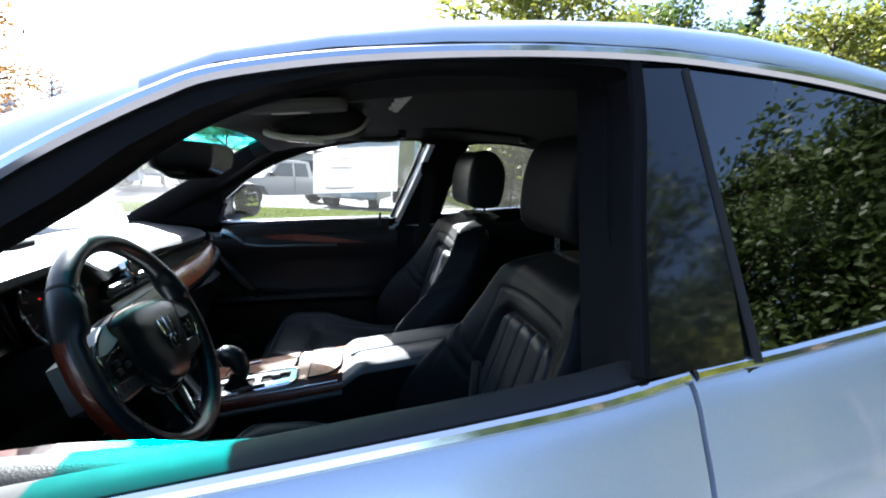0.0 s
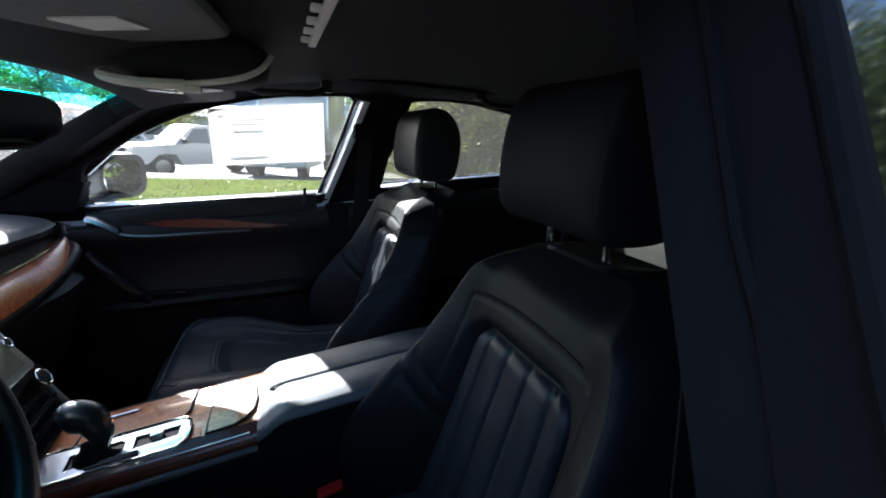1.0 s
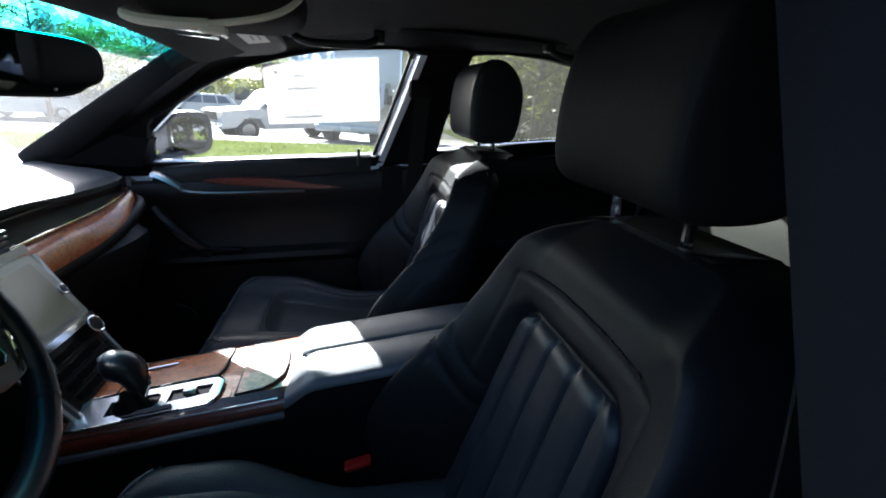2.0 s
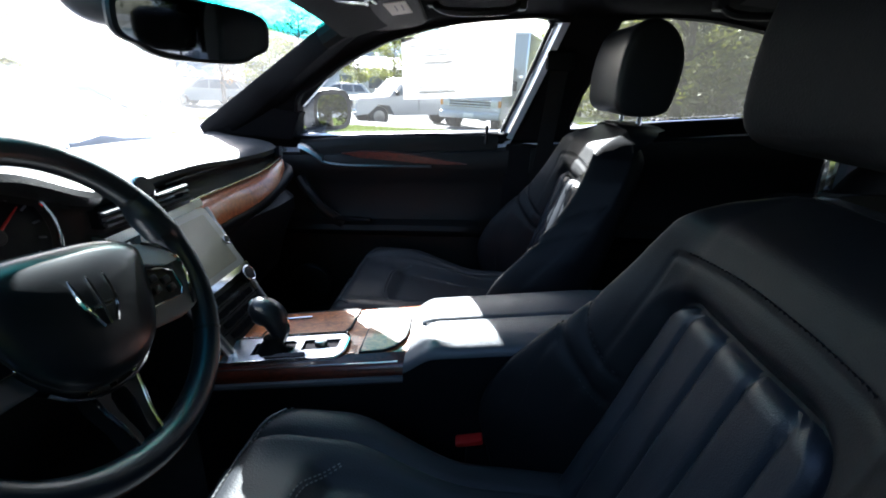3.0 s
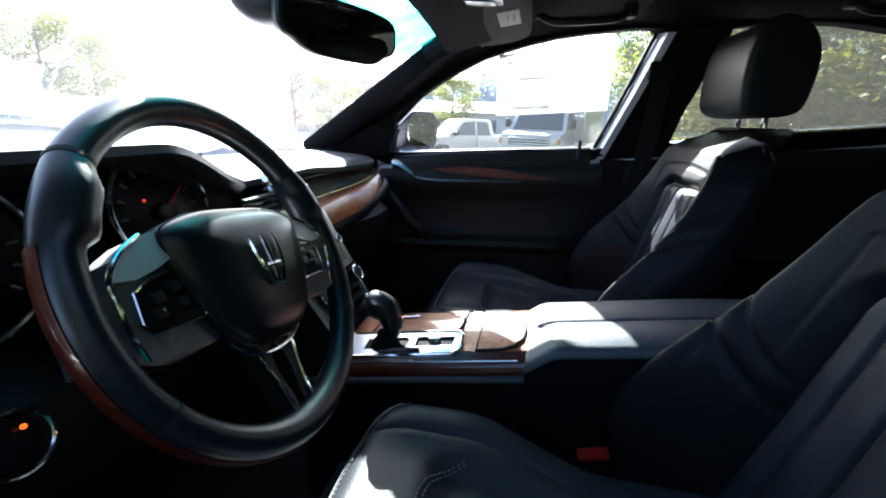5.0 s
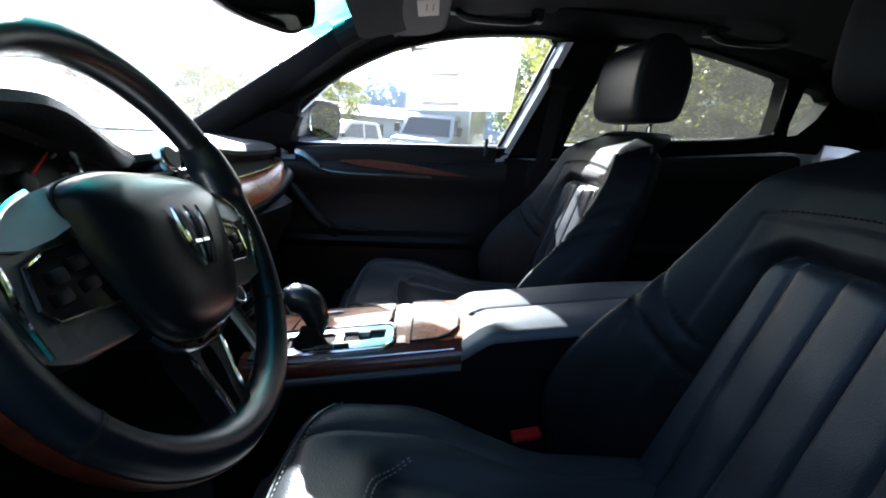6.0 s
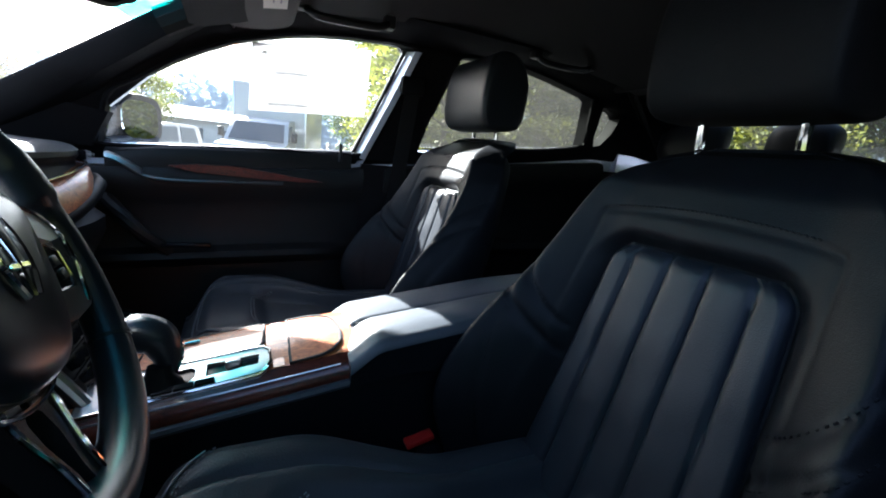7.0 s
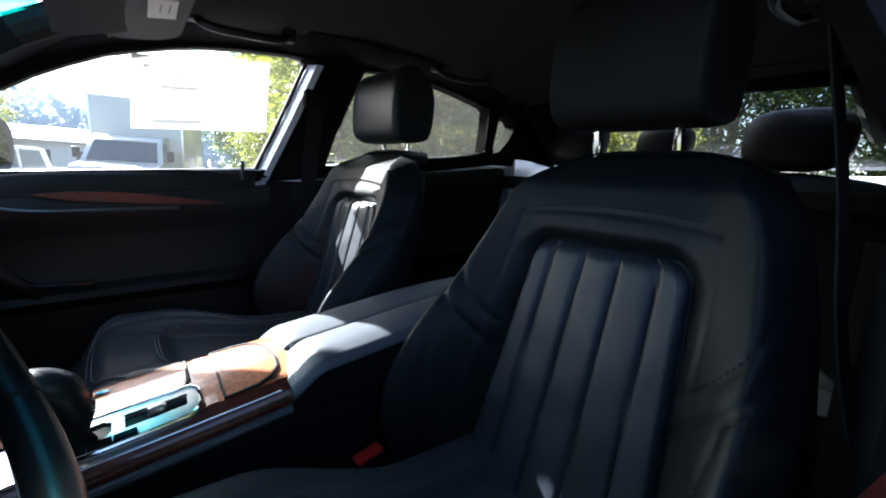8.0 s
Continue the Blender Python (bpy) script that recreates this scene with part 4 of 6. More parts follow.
def front_seat():
    th = empty("front_seat", "black leather front seat with fluted centre panel and headrest", "car seat", "front seats")
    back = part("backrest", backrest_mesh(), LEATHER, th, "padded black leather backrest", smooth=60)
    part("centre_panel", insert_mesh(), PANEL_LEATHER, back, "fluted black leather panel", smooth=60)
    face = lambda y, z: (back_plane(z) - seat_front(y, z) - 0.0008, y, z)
    for sd in (-1, 1):
        for line, off in ((SHOULDER_SEAM, 0.006), (WING_SEAM, -0.008), (SIDE_SEAM, 0.005)):
            part("stitching", stitch_row([face(sd * y, z + off) for y, z in line[1:]], 0.006), LEATHER, back, "black stitching")
    part("stitching", stitch_row([face(0.0123 * k, 0.945 - 0.5 * (0.0123 * k) ** 2) for k in range(-10, 11)], 0.006), LEATHER, back, "black stitching")
    part("headrest", headrest_mesh((0.270, 0, 1.147), 0.124), HEAD_LEATHER, th, "padded black leather headrest", smooth=60)
    for y in (-0.062, 0.062):
        part("headrest_post", tube([(0.268, y, 0.99), (0.262, y, 1.03), (0.262, y, 1.08)], 0.0065, 10), CHROME, th, "chrome headrest post")
        part("post_collar", disc((0.266, y, 1.022), (0, 0, 1), 0.014, 0.03, 16, 0.003), PLASTIC, th)
    seat_pad = part("cushion", cushion_mesh(), LIT_CUSHION_LEATHER, th, "leather seat cushion, lightened for sunlight", smooth=60)
    sx = lambda x, y: (x, y, cushion_top(x, y * 0.252 / (0.250 - 0.06 * step(-0.34, -0.456, x) ** 2 - 0.062 * step(-0.26, -0.07, x))) + 0.0022)
    part("piping", tube([sx(-0.420 + 0.06 * (abs(k) / 20) ** 4, 0.0095 * k) for k in range(-20, 21)], 0.0022, 6), LEATHER_GREY, seat_pad)
    for off in (0.0, 0.007):
        part("stitching", stitch_row([sx(-0.302 + off + 0.05 * (abs(k) / 10) ** 5, 0.0115 * k) for k in range(-10, 11)]), STITCH, seat_pad, "pale stitching")
    part("stitching", stitch_row([sx(-0.411 + 0.06 * (abs(k) / 20) ** 4, 0.0095 * k) for k in range(-20, 21)]), STITCH, seat_pad, "pale stitching")
    part("seat_base", box(-0.36, 0.14, -0.23, 0.23, 0.27, 0.44, 0.02), PLASTIC, th)
    for y in (-0.2, 0.2):
        part("rail", box(-0.4, 0.16, y - 0.02, y + 0.02, 0.236, 0.285, 0.004), SATIN, th, "steel seat rail")
    return th


seat = front_seat()
seat.matrix_basis = pose(0, -0.362, 0)
tagged(seat, "black leather driver's seat behind the steering wheel, fluted centre panel")
seat2 = copy_thing(seat, pose(0, 0.378, 0))
tagged(seat2, "black leather passenger seat beside the console, fluted centre panel")

for ob in seat.children:
    if ob.name.startswith("headrest"):
        ob.location = (-0.012, 0.022, 0.004)
    if ob.name == "headrest":
        # duller copy of the headrest leather stands in for shade on the driver's side
        ob.scale = (1, 0.90, 1)
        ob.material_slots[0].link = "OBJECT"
        ob.material_slots[0].material = SHADED_HEAD_LEATHER

# the passenger's headrest is the slimmer one, on a slightly taller back
for ob in seat2.children:
    if ob.name.startswith("backrest"):
        ob.matrix_basis = Matrix.Translation((0, 0, 0.44)) @ Matrix.Diagonal((1, 1, 1.018, 1)) @ Matrix.Translation((0, 0, -0.44))
    if "post" in ob.name:
        ob.location.x += 0.016
    if ob.name.startswith("headrest") and "post" not in ob.name:
        ob.matrix_basis = Matrix.Translation((0.267, 0, 1.145)) @ Matrix.Diagonal((0.86, 0.94, 0.97, 1)) @ Matrix.Translation((-0.267, 0, -1.145))

for s, x0 in ((-1, -0.062), (1, -0.062)):
    b = empty("belt_buckle", "seat belt buckle with red release button", "belt buckle", "belt buckles")
    y = s * 0.130 + (0.0 if s < 0 else 0.008)
    part("stalk", loft([[(x0 + 0.02 + dx, y + dy, z) for dx, dy in ((-0.022, -0.009), (0.022, -0.009), (0.022, 0.009), (-0.022, 0.009))] for z in (0.42, 0.48, 0.518)]), PLASTIC, b)
    part("release_button", box(-0.024, 0.024, -0.011, 0.011, -0.005, 0.005, 0.003, m=pose(x0 + 0.002, y, 0.529, 0, -14, 0)), RED, b, "red release button")

# rear bench with three headrests
bench = empty("rear_bench", "black leather rear bench seat with headrests", "car seat")
part("bench_cushion", pillow((0.82, 0, 0.46), 0.30, 0.66, 0.10, 5, 4), LEATHER, bench)
part("bench_back", pillow((1.03, 0, 0.76), 0.10, 0.66, 0.28, 5, 4, 0.35), LEATHER, bench)
for y, h in ((-0.315, 1.0), (0.040, 0.80), (0.38, 1.0)):
    part("headrest", pillow((1.12, y, 1.122 - 0.04 * (1 - h)), 0.055, 0.125 if h == 1 else 0.09, 0.085 * h, 2.6, 3.2, 0.2), LEATHER, bench, "padded black leather headrest")
    for dy in (-0.05, 0.05):
        part("headrest_post", tube([(1.10, y + dy, 0.95), (1.10, y + dy, 1.06)], 0.006, 8), CHROME, bench)

# seat belts on the middle pillars
for s in (-1, 1):
    b = empty("seat_belt", "black seat belt hanging beside the door pillar", "seat belt", "seat belts")
    fore = -0.065 if s > 0 else 0.0
    path = [(0.205, s * 0.545, 1.19), (0.20, s * 0.585, 1.0), (0.19, s * 0.62, 0.8), (0.17, s * 0.70, 0.55), (0.14, s * 0.70, 0.38)]
    path = [(x + fore, y + (0.05 if s > 0 and z > 0.7 else 0.0), z) for x, y, z in path]
    part("webbing", loft([[(p[0] - 0.024, p[1], p[2]), (p[0] + 0.024, p[1], p[2]), (p[0] + 0.024, p[1] - s * 0.0022, p[2]), (p[0] - 0.024, p[1] - s * 0.0022, p[2])] for p in smooth_path(path, 6)]), WEBBING, b)
    part("guide", box(0.165 + fore, 0.24 + fore, min(s * 0.535, s * 0.565) + max(0, s) * 0.05, max(s * 0.535, s * 0.565) + max(0, s) * 0.05, 1.15, 1.20, 0.008), TRIM, b)
    part("tongue", box(0.165 + fore, 0.215 + fore, min(s * 0.670, s * 0.678), max(s * 0.670, s * 0.678), 0.66, 0.72, 0.003), TRIM, b, "black belt tongue")

# ---- centre console ----
console = empty("centre_console", "centre console with burl wood, chrome shift plate and leather armrest", "console")
top_z = lambda x: 0.678 + 0.16 * (x + 0.25)


def console_ring(x, n=26):
    """Section of the wood-topped body."""
    z = top_z(x)
    w = -0.125 + 0.018 * step(-0.2, -0.14, x)
    pts = [(w, z - 0.30), (w + 0.003, z - 0.062), (w + 0.004, z - 0.056)]
    pts += [(0.060, z - 0.05), (0.085, z - 0.075), (0.09, z - 0.30)]
    return pts


body = loft([[(x, y, z) for y, z in console_ring(x)] for x in (-0.56, -0.45, -0.35, -0.25, -0.17, 0.0, 0.15, 0.30)])
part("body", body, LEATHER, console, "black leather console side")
# Lighter tube stands in for the lit edge of leather below the wood
part("lit_edge", tube([(x, -0.122, top_z(x) - 0.049) for x in (-0.55, -0.4, -0.3, -0.22, -0.165)], 0.0065, 8), LEATHER_GREY, console)
# wood: side roll and top; the roll's darker colour stands in for shade
wood_sec = lambda x: [(-0.122, top_z(x) - 0.042), (-0.123, top_z(x) - 0.034), (-0.120, top_z(x) - 0.026), (-0.112, top_z(x) - 0.018), (-0.100, top_z(x) - 0.010), (-0.05, top_z(x) - 0.002), (0.0, top_z(x)), (0.035, top_z(x) - 0.001), (0.052, top_z(x) - 0.007), (0.062, top_z(x) - 0.02), (0.066, top_z(x) - 0.045)]
xs = [-0.52 + 0.01 * k for k in range(37)]
part("wood_top", loft([[(x, y, z) for y, z in wood_sec(x)[4:]] + [(x, 0.05, top_z(x) - 0.055), (x, -0.098, top_z(x) - 0.055)] for x in xs]), WOOD, console, "glossy orange burl wood", smooth=50)
part("wood_side", loft([[(x, y, z) for y, z in wood_sec(x)[:5]] + [(x, -0.1, top_z(x) - 0.03), (x, -0.1, top_z(x) - 0.043)] for x in xs]), WOOD_DEEP, console, "glossy wood edge, dark red for its shade", smooth=50)


def on_top(x, y, o=0.0):
    sec = wood_sec(x)
    for (ya, za), (yb, zb) in zip(sec, sec[1:]):
        if ya <= y <= yb:
            return Vector((x, y, za + (zb - za) * (y - ya) / max(1e-6, yb - ya) + o))
    return Vector((x, y, top_z(x) + o))


# lids with dark joints, laid proud of the wood
def span(outline, x):
    """Where an outline is crossed at x."""
    ys = []
    for (xa, ya), (xb, yb) in zip(outline, outline[1:] + outline[:1]):
        if min(xa, xb) <= x <= max(xa, xb) and abs(xb - xa) > 1e-9:
            ys.append(ya + (yb - ya) * (x - xa) / (xb - xa))
    return min(ys), max(ys)


def lid(outline, name, label, up=0.0035, material=None):
    x0, x1 = min(p[0] for p in outline) + 1e-4, max(p[0] for p in outline) - 1e-4
    rings = []
    for k in range(19):
        x = x0 + (x1 - x0) * 0.5 * (1 - math.cos(math.pi * k / 18))
        a, b = span(outline, x)
        ys = [a + (b - a) * j / 12 for j in range(13)]
        rings.append([on_top(x, y, up) for y in ys] + [on_top(x, y, -0.004) for y in ys[::-1]])
    part(name, loft(rings), material or WOOD, console, label, smooth=40)
    c = Vector((sum(p[0] for p in outline) / len(outline), sum(p[1] for p in outline) / len(outline)))
    ring = [on_top(c.x + (p[0] - c.x) * 1.025, c.y + (p[1] - c.y) * 1.03, 0.0028) for p in outline]
    part("joint", tube(ring, 0.0026, 6, True), RUBBER, console)


cup = [(-0.256, -0.098), (-0.215, -0.096), (-0.197, -0.088), (-0.184, -0.070), (-0.180, -0.045), (-0.182, -0.010), (-0.190, 0.012), (-0.205, 0.026), (-0.225, 0.031), (-0.252, 0.032)]
lid(cup, "cup_lid", "rounded glossy wood lid")
ash = [(-0.455, -0.042), (-0.300, -0.043), (-0.292, -0.030), (-0.290, 0.034), (-0.300, 0.040), (-0.450, 0.042)]
lid(ash, "tray_lid", "glossy wood lid")
part("tray_pull", tube([on_top(-0.43, 0.012, 0.006), on_top(-0.38, 0.014, 0.006)], 0.0022, 8), CHROME, console, "thin chrome pull")
# bright shift plate with its slots
plate = [(-0.505, -0.109), (-0.300, -0.107), (-0.290, -0.102), (-0.284, -0.090), (-0.284, -0.062), (-0.292, -0.052), (-0.305, -0.050), (-0.495, -0.050), (-0.505, -0.060)]
gate = [(-0.455, -0.096), (-0.385, -0.094), (-0.378, -0.086), (-0.378, -0.070), (-0.385, -0.064), (-0.455, -0.066)]
pocket = [(-0.365, -0.090), (-0.300, -0.088), (-0.298, -0.066), (-0.365, -0.064)]
sp = part("shift_plate", slab(plate, [gate, pocket], lambda x, y: on_top(x, y, 0.006), lambda x, y: on_top(x, y, -0.002)), SATIN, console, "bright satin metal shift plate")
part("plate_rim", tube([on_top(x, y, 0.006) for x, y in plate], 0.0025, 6, True), CHROME, sp)
part("gate", slab(gate, [], lambda x, y: on_top(x, y, 0.002), lambda x, y: on_top(x, y, -0.003)), GLOSS, sp)
part("pocket", slab(pocket, [], lambda x, y: on_top(x, y, 0.001), lambda x, y: on_top(x, y, -0.003)), GLOSS, sp)
part("parking_switch", box(-0.342, -0.322, -0.084, -0.070, 0.66, 0.672, 0.003), SATIN, sp)
for k in range(3):
    a = -0.375 + 0.024 * k
    part("button", slab([(a - 0.05, -0.1045), (a - 0.027, -0.1045), (a - 0.027, -0.0985), (a - 0.05, -0.0985)], [], lambda x, y: on_top(x, y, 0.009), lambda x, y: on_top(x, y, 0.004)), GLOSS, sp)
part("metal_band", slab([(-0.280, -0.100), (-0.266, -0.100), (-0.262, 0.034), (-0.278, 0.036)], [], lambda x, y: on_top(x, y, 0.002), lambda x, y: on_top(x, y, -0.004)), WOOD, console)
part("edge_line", tube([on_top(x, -0.1145, 0.001) for x in (-0.51, -0.4, -0.3, -0.24, -0.19)], 0.0013, 6), SATIN, console, "thin chrome line")

# gear lever
lever = empty("gear_lever", "black leather gear lever with chrome cap", "gear lever")
part("boot", loft([[(-0.418 + r * math.cos(a) * 1.4, -0.083 + r * math.sin(a), z) for a in [k * math.tau / 20 for k in range(20)]] for r, z in ((0.021, 0.640), (0.019, 0.652), (0.012, 0.664), (0.010, 0.675))]), LEATHER, lever)
GK = smooth_path([(-0.416, -0.078, 0.648), (-0.412, -0.072, 0.664), (-0.412, -0.067, 0.682), (-0.420, -0.063, 0.702), (-0.434, -0.061, 0.711), (-0.450, -0.060, 0.713), (-0.464, -0.060, 0.709)], 5)
GR = [0.0110 + 0.0145 * step(0.05, 0.62, k / (len(GK) - 1)) - 0.0175 * step(0.74, 1.0, k / (len(GK) - 1)) ** 2 for k in range(len(GK))]
part("grip", tube(GK, GR, 18, up=Vector((0, 1, 0))), WHEEL_LEATHER, lever, "rounded glossy black leather grip", smooth=60)
part("collar", disc((-0.416, -0.078, 0.652), (0.1, 0.1, 1), 0.0135, 0.01, 20, 0.003), CHROME, lever, "chrome collar")
part("cap", pillow((-0.440, -0.061, 0.727), 0.024, 0.016, 0.009, 2.2, 2.2, -0.15, 24, 10), CHROME, lever, "chrome cap")
part("chrome_spine", tube([p + Vector((r * 0.98, 0, 0.0)) for p, r in list(zip(GK, GR))[2:16]], 0.003, 8), CHROME, lever, "chrome spine")

# armrest: two lids side by side, with an undercut front
def armrest(y0, y1, x0, bow, name):
    rings, sides = [], []
    for k in range(40):
        x = x0 + (0.30 - x0) * k / 39
        rise = step(x0 - 0.012, x0 + 0.05, x)
        zt = (0.698 if y0 < -0.1 else 0.691) + 0.15 * (x + 0.18) - 0.06 * step(0.05, 0.3, x) * (x - 0.05) - 0.028 * (1 - rise)
        zb = top_z(min(x, -0.1)) - 0.055
        pts = []
        for j in range(15):
            u = j / 14
            y = y0 + (y1 - y0) * u
            e = min(u, 1 - u)
            pts.append((x, y, zt + 0.006 * math.sin(math.pi * u) - 0.009 * (1 - step(0, 0.07, e)) ** 2 - bow * step(0.5, 0.0, u) ** 2))
        rings.append(pts + [(x, y1, zt - 0.032), (x, y0, zt - 0.012 - bow)])
        sides.append([(x, y0 + 0.001, zt - 0.011 - bow), (x, y1 - 0.002, zt - 0.026), (x, y1 - 0.006, zb), (x, y0 + 0.004, zb)])
    # Sides take darker leather than the lids, in place of their shade
    part("armrest_side", loft(sides), LEATHER, console, "leather armrest base, darkened for shade", smooth=50)
    return part(name, loft(rings), LEATHER_GREY, console, "leather armrest lid, grey lifted for sunlight", smooth=50)


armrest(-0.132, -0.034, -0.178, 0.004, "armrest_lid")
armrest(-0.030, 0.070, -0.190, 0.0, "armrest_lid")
part("armrest_joint", tube([(x, -0.032, 0.688 + 0.15 * (x + 0.18) - 0.06 * step(0.05, 0.3, x) * (x - 0.05)) for x in (-0.15, -0.05, 0.05, 0.15, 0.28)], 0.0035, 8), RUBBER, console)
part("armrest_catch", loft([[(x, -0.032 + w * u, 0.684 + 0.004 * (1 - u * u)) for u in (-1, -0.5, 0, 0.5, 1)] + [(x, -0.032 + w * u, 0.672) for u in (1, -1)] for x, w in ((-0.185, 0.004), (-0.172, 0.012), (-0.155, 0.016), (-0.148, 0.012))]), SATIN, console, "satin metal armrest catch")

# ---- dashboard ----
dash = empty("dashboard", "leather-topped dashboard with wood band, vents and instruments", "dashboard")


def edge_x(y):
    """Where the dash top ends towards the cabin."""
    return -0.655 + 0.020 * step(0.25, 0.42, y) - 0.20 * step(0.47, 0.64, abs(y)) ** 1.6


def dash_section(y):
    """From windscreen over the top and down the face."""
    e = edge_x(y)
    hood = step(-0.60, -0.50, y) * (1 - step(-0.30, -0.09, y))
    front = -1.25 + 0.34 * (abs(y) / 0.66) ** 2.2
    pts = []
    for k in range(9):
        f = k / 8
        x = front + (e - 0.035 - front) * f
        z = 0.905 + 0.032 * math.sin(min(1, f * 1.15) * math.pi / 2)
        z += hood * 0.066 * step(0.35, 0.95, f) - 0.012 * step(0.12, 0.32, y) * step(0.5, 1.0, f)
        pts.append((x, z))
    zt = pts[-1][1]
    if hood > 0.02:
        pts += [(e - 0.01, zt - 0.002), (e + 0.012 + 0.03 * hood, zt - 0.010), (e + 0.016 + 0.03 * hood, zt - 0.020), (e + 0.008 + 0.024 * hood, zt - 0.03), (e - 0.02 * hood, zt - 0.034), (e - 0.06 * hood, zt - 0.036 - 0.02 * hood)]
        pts += [(e - 0.075 * hood, 0.90 - 0.02 * hood), (e - 0.06 * hood, 0.83), (e - 0.03 * hood, 0.81), (e + 0.005, 0.79)]
    else:
        pts += [(e - 0.018, zt - 0.004), (e - 0.004, zt - 0.014), (e - 0.002, zt - 0.024), (e - 0.008, zt - 0.032), (e - 0.010, zt - 0.034), (e - 0.012, zt - 0.037)]
        pts += [(e - 0.012, 0.88), (e + 0.0, 0.86), (e + 0.008, 0.835), (e + 0.012, 0.79)]
    pts += [(e + 0.035, 0.772), (e + 0.035, 0.74), (e + 0.0, 0.66), (e - 0.03, 0.56), (e - 0.12, 0.46), (front, 0.46)]
    return [(x, y, z) for x, z in pts]


ys_d = [-0.655 + 1.31 * k / 100 for k in range(101)]
secs = [dash_section(y) for y in ys_d]
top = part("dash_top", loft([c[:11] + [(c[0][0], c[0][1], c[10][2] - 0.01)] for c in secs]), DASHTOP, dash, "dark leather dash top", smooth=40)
# Lip and face take much darker leather than the top, standing in for shade
part("dash_lip", loft([c[10:14] + [(c[10][0] - 0.06, c[10][1], c[13][2] + 0.002)] for c in secs]), LINING, dash, "leather edge of the dash top, darkened for shade", smooth=40)
part("dash_face", loft([c[13:] for c in secs]), LINING, dash, "leather dash face, darkened for shade", smooth=40)


def face_point(y, z, o=0.0):
    """A point on the passenger side of the dash face."""
    e = edge_x(y)
    return Vector((e + 0.002 + 0.012 * step(0.88, 0.83, z) + o, y, z))


# wood band along the face, with a chrome line above it
band = lambda y: (0.857 + 0.028 * step(0.25, 0.58, y), 0.802 + 0.068 * step(0.24, 0.58, y))
rings = []
for k in range(30):
    y = 0.085 + 0.50 * k / 29
    z1, z0 = band(y)
    lean = 0.026 * (1 - step(0.30, 0.58, y))
    rings.append([face_point(y, z1, -0.012), face_point(y, z1, 0.002), face_point(y, (z1 + z0) / 2 + 0.004, 0.008 + lean * 0.5), face_point(y, z0, 0.004 + lean), face_point(y, z0, -0.012)])
part("wood_band", loft(rings), WOOD, dash, "glossy burl wood dash band", smooth=60)
rings = []
for k in range(24):
    y = -0.13 + 0.245 * k / 23
    z1, z0 = 0.860, 0.832
    rings.append([face_point(y, z1, -0.012), face_point(y, z1, 0.010), face_point(y, z0, 0.012), face_point(y, z0, -0.012)])
part("metal_band", loft(rings), SATIN, dash, "satin metal band above the screen")
part("band_line", tube([face_point(0.085 + 0.5 * k / 20, band(0.085 + 0.5 * k / 20)[0] + 0.004, 0.006) for k in range(21)], 0.0028, 8), CHROME, dash, "thin chrome line")
part("lower_roll", tube([face_point(0.10 + 0.52 * k / 20, band(0.1 + 0.52 * k / 20)[1] - 0.018, 0.010) for k in range(21)], 0.018, 12), LEATHER, dash, "padded leather roll")
part("top_seam", tube([(edge_x(0.05 + 0.5 * k / 20) - 0.006, 0.05 + 0.5 * k / 20, 0.903) for k in range(21)], 0.002, 6), PLASTIC, dash)


def vent(y0, y1, z0, z1):
    v = part("vent", loft([[face_point(y, z0, -0.02), face_point(y, z1, -0.02), face_point(y, z1, 0.008), face_point(y, z0, 0.008)] for y in (y0, (y0 + y1) / 2, y1)]), GLOSS, dash, "air vent")
    for k in range(3):
        z = z0 + (z1 - z0) * (k + 0.5) / 3
        part("slat", loft([[face_point(y, z - 0.002, 0.006), face_point(y, z + 0.002, 0.006), face_point(y, z + 0.002, 0.016), face_point(y, z - 0.002, 0.016)] for y in (y0 + 0.004, (y0 + y1) / 2, y1 - 0.004)]), SATIN, v, "satin metal slat")
    y = (y0 + y1) / 2
    part("tab", loft([[face_point(y + d, z, 0.012), face_point(y + d, z + 0.008, 0.012), face_point(y + d, z + 0.008, 0.024), face_point(y + d, z, 0.024)] for d in (-0.012, 0.012) for z in ((z0 + z1) / 2 - 0.004,)]), CHROME, v)


vent(-0.125, -0.028, 0.872, 0.900)
vent(-0.008, 0.085, 0.872, 0.900)
vent(0.475, 0.575, 0.892, 0.912)
# small clock on the dash edge
clock = part("clock", disc((-0.640, -0.026, 0.918), (0.9, 0, 0.42), 0.022, 0.03, 28, 0.004), CHROME, dash, "small oval clock in chrome")
part("clock_face", disc((-0.6385, -0.026, 0.9187), (0.9, 0, 0.42), 0.017, 0.004, 24), DIAL, clock)

# square speaker grille with a pale rim, let into the middle of the dash top
grille = [(-0.915, 0.018), (-0.915, 0.130), (-0.925, 0.142), (-1.060, 0.150), (-1.070, 0.140), (-1.078, 0.006), (-1.068, -0.003), (-0.925, 0.008)]
top_at = lambda x, y: 0.9405 + 0.03 * (x + 0.92) + 0.004 * (1 - (y / 0.6) ** 2)
sg_ = part("speaker_grille", slab(grille, [], lambda x, y: (x, y, top_at(x, y) + 0.002), lambda x, y: (x, y, top_at(x, y) - 0.02)), RUBBER, dash, "matte black speaker grille")
part("rim", tube([(x, y, top_at(x, y) + 0.002) for x, y in grille], 0.0035, 6, True), SATIN, sg_, "pale rim")

